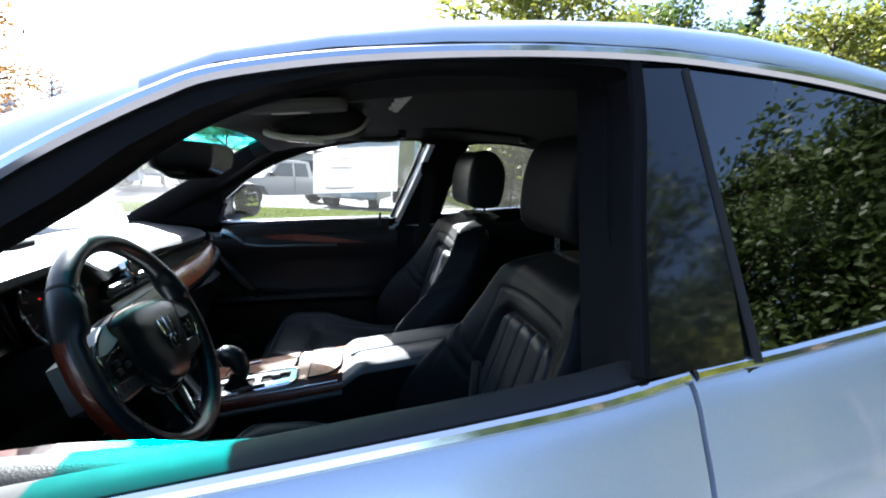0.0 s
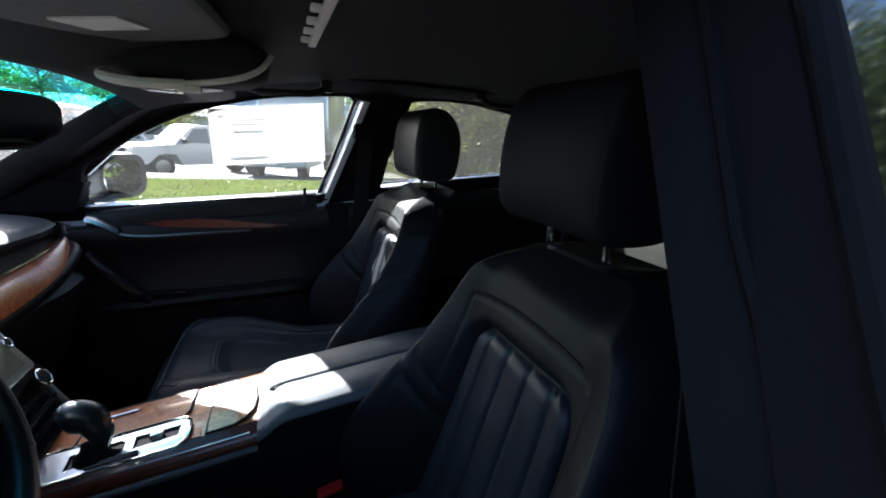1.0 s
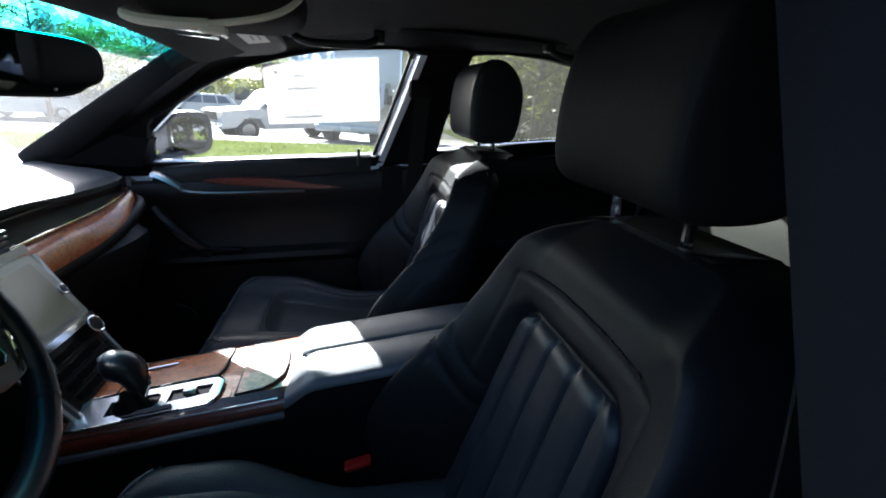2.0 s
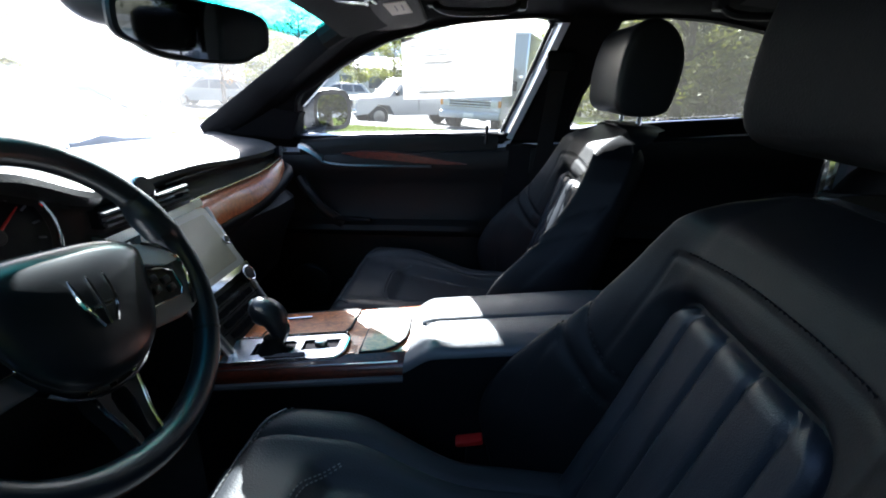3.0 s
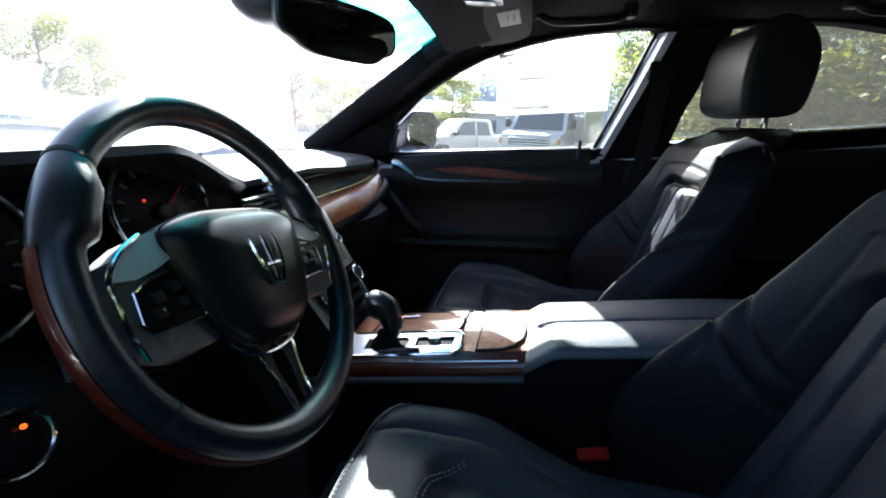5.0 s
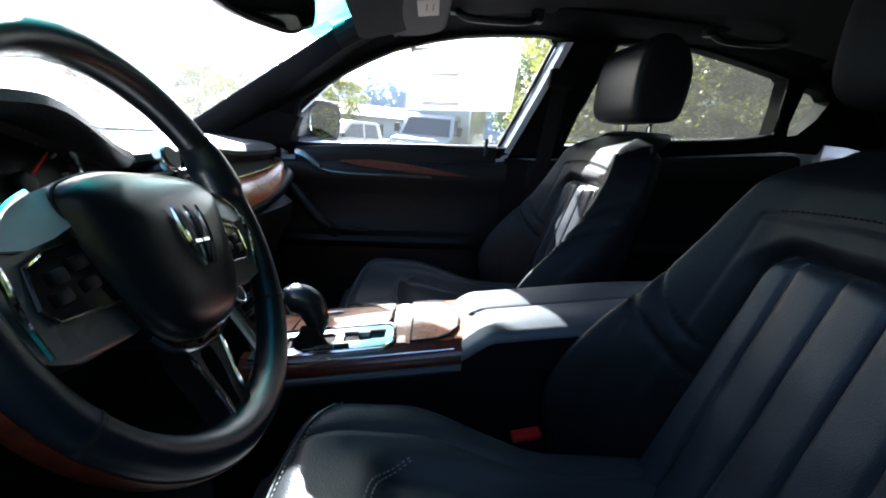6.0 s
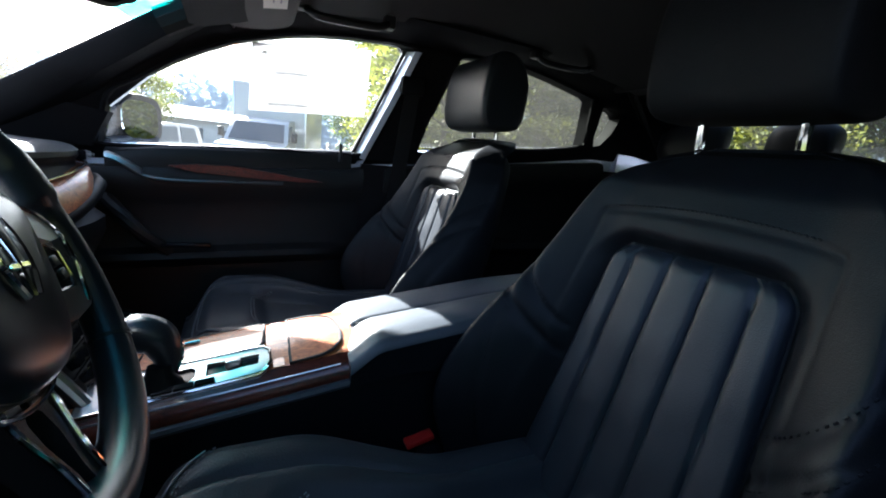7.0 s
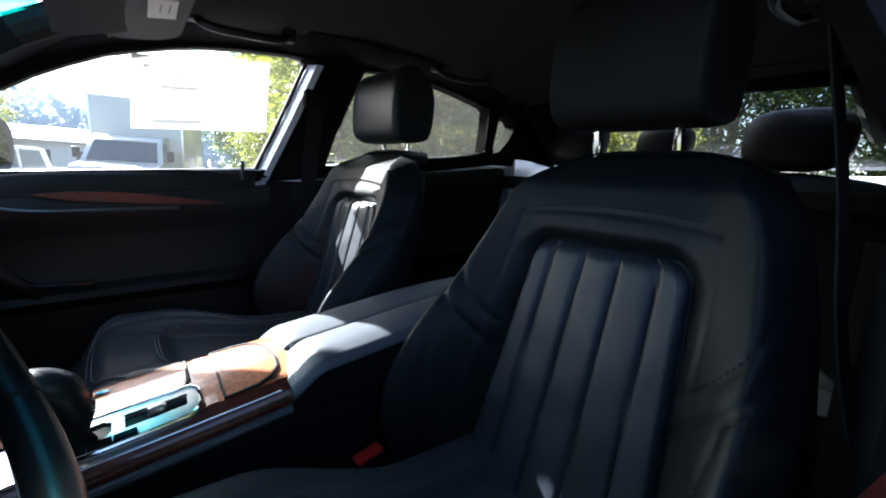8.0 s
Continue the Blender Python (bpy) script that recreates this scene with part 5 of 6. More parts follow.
# instruments
for y, hand in ((-0.255, 0.6), (-0.485, 2.3)):
    c, nn = Vector((-0.668, y, 0.902)), Vector((0.96, 0, 0.28))
    g = part("gauge", disc(c, nn, 0.072, 0.03, 40, 0.002), DIAL, dash, "round instrument with dark face")
    part("ring", disc(c + nn * 0.012, nn, 0.079, 0.01, 48, inner=0.072), CHROME, g, "chrome instrument ring")
    u, v = Vector((0, 1, 0)), Vector((-0.28, 0, 0.96))
    for k in range(13):
        a = radians(-40 + 22 * k)
        d = u * math.cos(a) + v * math.sin(a)
        part("mark", tube([c + d * 0.052 + nn * 0.003, c + d * 0.061 + nn * 0.003], 0.0016, 5), DIALWHITE, g)
    d = u * math.cos(hand) + v * math.sin(hand)
    part("needle", tube([c - d * 0.01 + nn * 0.006, c + d * 0.05 + nn * 0.006], [0.0025, 0.001], 6), RED, g, "red needle")
    part("needle_cap", disc(c + nn * 0.010, nn, 0.011, 0.008, 20, 0.002), PLASTIC, g)
    for dy, dz in ((-0.02, 0.018), (-0.012, -0.026)):
        part("telltale", disc(c + u * dy + v * dz + nn * 0.003, nn, 0.0018, 0.002, 12), RED_GLOW, g, "lit red telltale")
part("info_display", slab([(-0.405, 0.865), (-0.335, 0.865), (-0.335, 0.945), (-0.405, 0.945)], [], lambda y, z: (-0.672 - 0.29 * (z - 0.9), y, z), lambda y, z: (-0.69 - 0.29 * (z - 0.9), y, z)), GLOSS, dash, "dark information display")
# start button
nn = Vector((0.85, -0.1, 0.40))
c = Vector((-0.604, -0.505, 0.757))
sb = part("start_button", disc(c, nn, 0.024, 0.04, 28, 0.003), GLOSS, dash, "round start button")
part("ring", disc(c + Vector(nn).normalized() * 0.003, nn, 0.030, 0.01, 32, inner=0.025), CHROME, sb)
part("lamp", disc(c + Vector((0.004, 0.008, 0.012)), nn, 0.0024, 0.002, 10), AMBER_GLOW, sb, "lit amber lamp")
part("column_shroud", loft([[(x, -0.374 + r * math.cos(a), z + r * 0.9 * math.sin(a)) for a in [k * math.tau / 20 for k in range(20)]] for x, z, r in ((-0.68, 0.79, 0.07), (-0.60, 0.825, 0.062), (-0.53, 0.856, 0.055))]), PLASTIC, dash, "black steering column shroud")

# ---- centre stack with screen and switches ----
stack = empty("centre_stack", "silver-framed centre stack with touch screen and knobs", "centre stack")
SN = Vector((0.846, 0, 0.533))
SV = Vector((-0.533, 0, 0.846))


def on_stack(y, h, o=0.0):
    """h: metres up the sloping face from its foot."""
    return Vector((-0.495, 0, 0.613)) + SV * h + Vector((0, y, 0)) + SN * o


def plate_on(name, y0, y1, h0, h1, o, d, material, parent, label="", r=0.008):
    out = []
    for cy, ch, a0 in ((y1 - r, h1 - r, 0), (y0 + r, h1 - r, 90), (y0 + r, h0 + r, 180), (y1 - r, h0 + r, 270)):
        out += [(cy + r * math.cos(radians(a0 + 30 * k)), ch + r * math.sin(radians(a0 + 30 * k))) for k in range(4)]
    return part(name, slab(out, [], lambda y, h: on_stack(y, h, o), lambda y, h: on_stack(y, h, o - d)), material, parent, label)


rings = []
for h, w in ((-0.05, 0.082), (0.0, 0.084), (0.06, 0.086), (0.12, 0.091), (0.20, 0.102), (0.27, 0.112)):
    rings.append([on_stack(-w, h, 0.0), on_stack(-w + 0.012, h, 0.010), on_stack(0, h, 0.012), on_stack(w - 0.012, h, 0.010), on_stack(w, h, 0.0), on_stack(w, h, -0.16), on_stack(-w, h, -0.16)])
part("stack_body", loft(rings), PLASTIC, stack, "black centre stack body")
for s in (-1, 1):
    part("side_bar", tube([on_stack(s * w, h, 0.008) for h, w in ((0.005, 0.082), (0.06, 0.084), (0.12, 0.089), (0.20, 0.100), (0.265, 0.108))], 0.009, 10), SATIN, stack, "satin silver side bar")
bz = plate_on("screen_bezel", -0.093, 0.088, 0.128, 0.268, 0.024, 0.02, ALLOY, stack, "dark satin screen frame", 0.012)
plate_on("screen", -0.074, 0.069, 0.146, 0.254, 0.027, 0.004, SCREEN, bz, "dark matte touch screen", 0.004)
plate_on("bezel_step", -0.093, 0.088, 0.122, 0.134, 0.029, 0.015, CHROME, bz, "bright ledge under the screen", 0.004)
for y, h, r in ((0.071, 0.110, 0.015), (-0.071, 0.110, 0.015), (0.078, 0.19, 0.008)):
    c = on_stack(y, h, 0.030)
    k = part("knob", disc(c, SN, r, 0.022, 28, 0.003), PLASTIC, stack, "black knob with chrome ring")
    part("ring", disc(c + SN * 0.001, SN, r + 0.002, 0.01, 28, inner=r - 0.002), CHROME, k)
for row, h in enumerate((0.104, 0.082, 0.060, 0.038)):
    for k in range(4):
        y = -0.045 + 0.030 * k
        plate_on("button", y - 0.012, y + 0.012, h - 0.006, h + 0.006, 0.020, 0.012, GLOSS, stack, "", 0.003)
    if row:
        plate_on("strip", -0.078, 0.078, h + 0.0105, h + 0.0125, 0.016, 0.008, CHROME, stack, "thin chrome strip", 0.0008)

# ---- steering wheel ----
wheel = empty("steering_wheel", "black leather steering wheel with chrome accents and thumb grips", "steering wheel")
WC = Vector((-0.4755, -0.3575, 0.877))
WU = Vector((-math.sin(0.044), math.cos(0.044), 0))
WN = Vector((math.cos(0.442) * math.cos(0.044), math.cos(0.442) * math.sin(0.044), math.sin(0.442)))
WV = WN.cross(WU)
RIM = 0.172


def on_wheel(a, r, o=0.0):
    """a: degrees from the passenger's side, turning up."""
    a -= 9
    return WC + WU * (r * math.cos(radians(a))) + WV * (r * 0.98 * math.sin(radians(a))) + WN * o


def rim_piece(a0, a1, r, thick, n, material, name, label):
    rings = []
    for k in range(n + 1):
        a = a0 + (a1 - a0) * k / n
        t = thick(a)
        swell = thumb(a)
        c = on_wheel(a, r - swell * 0.5)
        t += swell * 0.42
        e = (on_wheel(a, 1) - WC).normalized()
        rings.append([c + e * t * math.cos(q * math.tau / 16) + WN * t * 1.12 * math.sin(q * math.tau / 16) for q in range(16)])
    return part(name, loft(rings), material, wheel, label)


def thick(a):
    """The rim is a little fuller at the bottom."""
    return 0.0146 + 0.0022 * math.exp(-(((a + 90) % 360) / 40) ** 2) + 0.0022 * math.exp(-((360 - (a + 90) % 360) / 40) ** 2)


def thumb(a):
    """Thumb rests that swell inwards and end abruptly above the side spokes."""
    a = (a + 90) % 360 - 90
    b = a if a < 90 else 180 - a
    return 0.012 * step(40, 30, b) * step(14, 19, b)


rim_piece(-32, 39, RIM, thick, 30, WHEEL_LEATHER, "grip", "perforated black leather grip")
rim_piece(39, 141, RIM, thick, 36, WHEEL_LEATHER, "rim_top", "smooth black leather rim")
rim_piece(141, 212, RIM, thick, 30, WHEEL_LEATHER, "grip", "perforated black leather grip")
rim_piece(212, 328, RIM, thick, 44, WHEEL_LEATHER, "rim_bottom", "smooth black leather rim")
for a in (39, 141, 212, 328):
    rim_piece(a - 0.7, a + 0.7, RIM, lambda q: thick(q) + 0.0006, 2, RUBBER, "rim_seam", "")
# wood facing on the outside of the lower rim
rings = []
for k in range(41):
    a = 165 + 115 * k / 40
    t = thick(a) + 0.0012
    c, e = on_wheel(a, RIM), (on_wheel(a, 1) - WC).normalized()
    ring = [c + e * t * math.cos(q) - WN * t * 1.12 * math.sin(q) for q in [radians(-20 + 14 * j) for j in range(9)]]
    ring += [c + e * (t - 0.004) * math.cos(q) - WN * (t - 0.004) * 1.12 * math.sin(q) for q in [radians(-20 + 14 * j) for j in range(8, -1, -1)]]
    rings.append(ring)
part("wood_facing", loft(rings), WOOD_DEEP, wheel, "dark red wood facing")

# hub cushion; the wheel is turned a little
TURN = radians(-9)
hub_half = [(0.045, 0.061), (0.076, 0.055), (0.094, 0.045), (0.094, 0.026), (0.084, -0.012), (0.070, -0.045), (0.050, -0.068), (0.026, -0.079)]
hub_shape = [(0.0, 0.062)] + hub_half + [(0.0, -0.081)] + [(-x, y) for x, y in hub_half[::-1]]
hs = smooth_path([(x, y, 0) for x, y in hub_shape], 4, True)


def place(x, y, o):
    """A point on the turned wheel, just behind the rim's plane."""
    c_, s_ = math.cos(TURN), math.sin(TURN)
    return WC + WU * (x * c_ - y * s_) + WV * (x * s_ + y * c_) + WN * (o - 0.018)


def proud(x, y, o):
    """The same on the hub cushion, which stands forward of the spokes."""
    return place(x, y, o) + WN * 0.014


part("hub_cushion", loft([[proud(p.x * k, p.y * k, o) for p in hs] for k, o in ((0.9, -0.035), (1.0, -0.008), (1.005, 0.004), (0.985, 0.013), (0.93, 0.020), (0.78, 0.026), (0.5, 0.0305), (0.2, 0.032), (0.05, 0.032))]), HUB_LEATHER, wheel, "black leather hub cushion", smooth=60)
part("hub_seam", tube([proud(p.x * 0.992, p.y * 0.992, 0.0105) for p in hs], 0.0012, 6, True), RUBBER, wheel)
# plain chrome badge shape in the middle
for dx in (-0.017, 0.0, 0.017):
    part("badge_bar", tube(smooth_path([proud(dx * 0.45, -0.026, 0.0335), proud(dx, -0.004, 0.035), proud(dx * 1.1, 0.026, 0.0335)], 3), [0.0022] * 6 + [0.0008], 6), CHROME, wheel, "chrome badge bar")
part("badge_bar", tube([proud(-0.011, -0.006, 0.0342), proud(0.011, -0.006, 0.0342)], 0.0028, 6), CHROME, wheel, "chrome badge bar")
# spokes at the sides with switch panels
for s in (-1, 1):
    arm = [(0.050, 0.040), (0.088, 0.046), (0.110, 0.040), (0.132, 0.030), (0.163, 0.022), (0.165, -0.040), (0.140, -0.052), (0.118, -0.058), (0.07, -0.055), (0.05, -0.050)]
    part("spoke", slab([(s * x, y) for x, y in arm], [], lambda x, y: place(x, y, 0.016 + 0.008 * step(0.11, 0.15, abs(x))), lambda x, y: place(x, y, -0.022)), SPOKE_BLACK, wheel, "satin black side spoke", smooth=50)
    top_pad = [(0.086, 0.050), (0.108, 0.045), (0.124, 0.037), (0.140, 0.026), (0.150, 0.013), (0.128, 0.011), (0.108, 0.016), (0.088, 0.024)]
    part("spoke_cover", slab([(s * x, y) for x, y in top_pad], [], lambda x, y: place(x, y, 0.026 - 0.25 * max(0, y - 0.03)), lambda x, y: place(x, y, -0.01)), LIT_SPOKE, wheel, "satin spoke cover, pale grey for sunlight", smooth=50)
    pan = [(0.090, 0.014), (0.118, 0.009), (0.133, 0.002), (0.136, -0.022), (0.129, -0.031), (0.078, -0.031), (0.076, -0.020)]
    p = part("switch_panel", slab([(s * x, y) for x, y in pan], [], lambda x, y: place(x, y, 0.0235), lambda x, y: place(x, y, 0.0)), GLOSS, wheel, "gloss black switch panel")
    part("panel_rim", tube([place(s * x, y, 0.0240) for x, y in pan], 0.0013, 6, True), CHROME, p, "thin chrome edge")
    for bx, by in ((0.116, -0.006), (0.119, -0.018), (0.098, 0.000), (0.096, -0.014)):
        part("button", box(-0.006, 0.006, -0.0045, 0.0045, -0.002, 0.0025, 0.0015, m=Matrix.Translation(place(s * bx, by, 0.0240)) @ Matrix((WU, WV, WN)).transposed().to_4x4()), PLASTIC, p)
    edge = [place(s * x, y, o) for x, y, o in ((0.110, 0.045, 0.024), (0.130, 0.035, 0.026), (0.145, 0.021, 0.027), (0.150, 0.010, 0.027), (0.150, -0.006, 0.027), (0.148, -0.024, 0.025), (0.141, -0.048, 0.022))]
    part("spoke_trim", tube(smooth_path(edge, 5), 0.0022, 8), CHROME, wheel, "chrome edge of the spoke")
    # one half of the narrow fork that runs down to the rim
    low = [(0.004, -0.070), (0.026, -0.076), (0.024, -0.100), (0.017, -0.130), (0.015, -0.160), (0.018, -0.174), (0.007, -0.172), (0.006, -0.140), (0.011, -0.112), (0.010, -0.096), (0.004, -0.088)]
    part("lower_spoke", slab([(s * x, y) for x, y in low], [], lambda x, y: place(x, y, 0.012 + 0.10 * max(0, -y - 0.09)), lambda x, y: place(x, y, -0.010 + 0.08 * max(0, -y - 0.09))), PLASTIC, wheel, "black lower spoke")
    line = [(0.027, -0.080), (0.025, -0.100), (0.018, -0.130), (0.016, -0.158)]
    part("spoke_trim", tube(smooth_path([place(s * x, y, 0.014 + 0.10 * max(0, -y - 0.09)) for x, y in line], 5), 0.0022, 8), CHROME, wheel, "chrome edge of the spoke")
part("hub_edge", tube(smooth_path([place(x, y, 0.016) for x, y in ((0.060, -0.062), (0.046, -0.076), (0.026, -0.086), (0.0, -0.089), (-0.026, -0.086), (-0.046, -0.076), (-0.060, -0.062))], 5), 0.0024, 8), CHROME, wheel, "chrome line under the hub")
part("spoke_foot", disc(place(0.0, -0.163, 0.022), WN, 0.008, 0.012, 16, 0.002), CHROME, wheel, "chrome screw cover")
part("wheel_boss", loft([[place(r * math.cos(a), r * math.sin(a), o) for a in [k * math.tau / 20 for k in range(20)]] for r, o in ((0.05, -0.09), (0.055, -0.04), (0.06, -0.015))]), PLASTIC, wheel)
# stalks
for s, z in ((-1, -0.03), (1, 0.012)):
    part("stalk", tube(smooth_path([place(s * 0.05, 0.0 + z, -0.04), place(s * 0.10, 0.012 + z, -0.035), place(s * 0.135, 0.022 + z, -0.03)], 4), [0.007] * 5 + [0.008] * 4, 10), PLASTIC, wheel, "black column stalk")

# ---- inside mirror, visors, handles ----
im = empty("rear_view_mirror", "black rear-view mirror on the windscreen", "mirror")
mc = Vector((-0.503, -0.022, 1.166))
mm = Matrix.Translation(mc) @ pose(0, 0, 0, 0, 3, -20)
sg = lambda v, p: math.copysign(abs(v) ** (2 / p), v)
shape = [(0.132 * sg(math.cos(a), 4.5), 0.036 * sg(math.sin(a), 3.5) - 0.014 * (max(0.0, 1 - (math.cos(a) / 0.55) ** 2) if math.sin(a) < 0 else 0)) for a in [k * math.tau / 48 for k in range(48)]]
part("housing", loft([[mm @ Vector((x, y * k, z * k)) for y, z in shape] for x, k in ((-0.036, 0.5), (-0.030, 0.8), (-0.012, 0.97), (0.0, 1.0), (0.004, 0.98))]), PLASTIC, im)
part("glass", loft([[mm @ Vector((0.0042 + o, y * 0.93, z * 0.88)) for y, z in shape] for o in (0, 0.001)]), mat("dim_mirror", (0.30, 0.31, 0.31), rough=0.03, metal=1.0, vary=0.02), im, "mirror glass", smooth=0)
part("sensor_pod", pillow((-0.60, -0.07, 1.19), 0.05, 0.055, 0.035, 3, 3, -0.6), PLASTIC, im, "black sensor housing")
part("stem", tube([(-0.52, -0.03, 1.175), (-0.58, -0.06, 1.20)], 0.012, 10), PLASTIC, im)


def visor(s):
    v = empty("sun_visor", "dark cloth sun visor with white warning label", "sun visor", "sun visors")
    x0, x1, y0, y1, r = (-0.365, -0.225, 0.205, 0.500, 0.055) if s > 0 else (-0.385, -0.185, -0.505, -0.130, 0.05)
    out = []
    for cx, cy, a0 in ((x1 - r, y1 - r, 0), (x0 + r, y1 - r, 90), (x0 + r, y0 + r, 180), (x1 - r, y0 + r, 270)):
        out += [(cx + r * math.cos(radians(a0 + 15 * k)), cy + r * math.sin(radians(a0 + 15 * k))) for k in range(7)]
    zz = lambda x, y: 1.2545 - 0.10 * (abs(y) - 0.328) + 0.14 * (x + 0.265)
    part("board", slab(out, [], lambda x, y: (x, y, zz(x, y) - 0.007), lambda x, y: (x, y, zz(x, y) + 0.007)), VISOR, v, smooth=60)
    part("piping", tube([(x, y, zz(x, y)) for x, y in out], 0.0078, 8, True), VISOR, v)
    ly = 0.317 if s > 0 else -0.323
    lab = [(-0.290, ly - 0.042), (-0.244, ly - 0.046), (-0.240, ly + 0.042), (-0.286, ly + 0.046)]
    part("label", slab(lab, [], lambda x, y: (x, y, zz(x, y) - 0.0090), lambda x, y: (x, y, zz(x, y) - 0.0072)), LABEL, v, "white warning label", smooth=0)
    if s > 0:
        for k in range(2):
            a = -0.270 + 0.014 * k
            part("print_bar", slab([(a, ly - 0.025), (a + 0.003, ly - 0.025), (a + 0.003, ly + 0.012), (a, ly + 0.012)], [], lambda x, y: (x, y, zz(x, y) - 0.0098), lambda x, y: (x, y, zz(x, y) - 0.0091)), INK, v, smooth=0)
    part("hinge_rod", tube([(x0 + 0.02, y0 - 0.02, zz(x0 + 0.02, y0)), (x0 + 0.02, y1 + 0.03, zz(x0 + 0.02, y1))], 0.004, 8), PLASTIC, v)


visor(1)
visor(-1)


def grab_handle(s, x, z):
    g = empty("grab_handle", "dark grab handle above the door", "grab handle", "grab handles")
    y = s * (half_width(x, 1.28) - 0.17)
    part("bar", tube(smooth_path([(x - 0.10, y, z + 0.012), (x - 0.085, y - s * 0.012, z - 0.004), (x - 0.05, y - s * 0.022, z - 0.012), (x + 0.05, y - s * 0.022, z - 0.008), (x + 0.085, y - s * 0.012, z + 0.002), (x + 0.10, y, z + 0.018)], 5), 0.009, 10), PLASTIC, g)
    for dx in (-0.10, 0.10):
        part("mount", box(x + dx - 0.014, x + dx + 0.014, y - 0.012, y + 0.02, z, z + 0.03, 0.005), PLASTIC, g)


grab_handle(1, -0.10, 1.268)
grab_handle(1, 0.55, 1.285)
grab_handle(-1, 0.55, 1.285)
ohc = empty("overhead_console", "dark overhead console with pale edge and reading lamps", "overhead console")
part("housing", pillow((-0.245, 0.038, 1.266), 0.110, 0.095, 0.038, 4, 3.2, 0.12), CLOTH, ohc)
# Pale tone of the edge strips stands in for sunlight on them
rim = smooth_path([(-0.356, -0.030, 1.232), (-0.350, -0.052, 1.227), (-0.325, -0.061, 1.222), (-0.285, -0.062, 1.221), (-0.250, -0.058, 1.223)], 6)
part("edge_strip", tube(rim, 0.0075, 8), LABEL, ohc, "edge strip, pale for sunlight")
rim = smooth_path([(-0.250, -0.058, 1.224), (-0.210, -0.060, 1.230), (-0.170, -0.056, 1.241), (-0.145, -0.040, 1.258), (-0.132, -0.010, 1.280)], 6)
part("edge_strip", tube(rim, 0.0045, 8), LABEL, ohc, "edge strip, pale for sunlight")
part("switch", box(-0.262, -0.230, -0.064, -0.040, 1.2125, 1.222, 0.003), LABEL, ohc, "pale switch")
part("lamp_recess", box(-0.335, -0.262, -0.050, 0.10, 1.221, 1.229, 0.004), GLOSS, ohc, "dark glossy lamp panel")
for y in (-0.012, 0.065):
    part("lamp_lens", box(-0.325, -0.275, y - 0.025, y + 0.025, 1.217, 1.223, 0.003), LENS, ohc, "clear reading lamp lens")

# ---- outside ----
def ground_z(x, y):
    z = -0.02 * max(0, y - 1.5)
    if y > 14:
        z -= 0.08 * (min(y, 21) - 14)
    return max(z, -0.85)


bm = bmesh.new()
gx = [-400, -120, -60, -40, -30, -24, -18, -14, -10, -7, -4, -2, 0, 2, 4, 7, 10, 14, 18, 24, 30, 40, 60, 120, 400]
gy = [-400, -120, -60, -30, -15, -8, -4, -2, 0, 1.5, 3, 5, 7, 9, 11, 14, 16, 18, 20, 22, 26, 30, 36, 44, 60, 120, 400]
vs = [[bm.verts.new((x, y, ground_z(x, y))) for x in gx] for y in gy]
for a, b in zip(vs, vs[1:]):
    for i in range(len(gx) - 1):
        bm.faces.new((a[i], a[i + 1], b[i + 1], b[i]))
tagged(part("ground", bm, ASPHALT, None, smooth=60), "grey asphalt ground sloping gently away", "ground", kind="structure")


def strip(name, material, x0, x1, y0, y1, h, label, wob=0.2):
    bm = bmesh.new()
    nx, ny = 40, 8
    g = [[bm.verts.new((x0 + (x1 - x0) * i / nx, y0 + (y1 - y0) * j / ny + wob * noise.noise(Vector((i * 0.4, j, 5))), ground_z(0, y0 + (y1 - y0) * j / ny) + (h if 0 < j < ny else -0.02))) for i in range(nx + 1)] for j in range(ny + 1)]
    for a, b in zip(g, g[1:]):
        for i in range(nx):
            bm.faces.new((a[i], a[i + 1], b[i + 1], b[i]))
    return tagged(part(name, bm, material, None, smooth=60), label, name, kind="structure")


strip("lawn", TURF, -24, 16, 7.6, 12.6, 0.05, "strip of sunlit mown lawn beside the road")
strip("lawn", TURF, 6, 60, 12.8, 34, 0.06, "grass bank under the roadside trees")
strip("pavement", CONCRETE, -40, 6, 13.0, 24, 0.02, "pale concrete parking apron")
# grass blades on the lawn strip
rng = random.Random(4)
verts, faces = [], []
for _ in range(14000):
    x, y = rng.uniform(-16, 14), rng.uniform(7.8, 12.4)
    z, a, h = ground_z(0, y) + 0.04, rng.uniform(0, math.tau), rng.uniform(0.015, 0.05)
    k = len(verts)
    dx, dy = 0.012 * math.cos(a), 0.012 * math.sin(a)
    verts += [(x - dx, y - dy, z), (x + dx, y + dy, z), (x + rng.uniform(-0.05, 0.05), y + rng.uniform(-0.05, 0.05), z + h)]
    faces.append((k, k + 1, k + 2))
me = bpy.data.meshes.new("grass")
me.from_pydata(verts, [], faces)
me.materials.append(GRASS)
tagged(new("grass", me), "short yellow-green grass blades on the lawn", "grass", kind="stuff")


def wheel_part(parent, x, y, r=0.38, w=0.25, s=1):
    t = part("wheel", disc((x, y, r), (0, s, 0), r, w, 32, 0.03), RUBBER, parent, "black road tyre")
    part("rim", disc((x, y + s * 0.006, r), (0, s, 0), r * 0.62, 0.04, 24, 0.02), ALLOY, t)
    return t


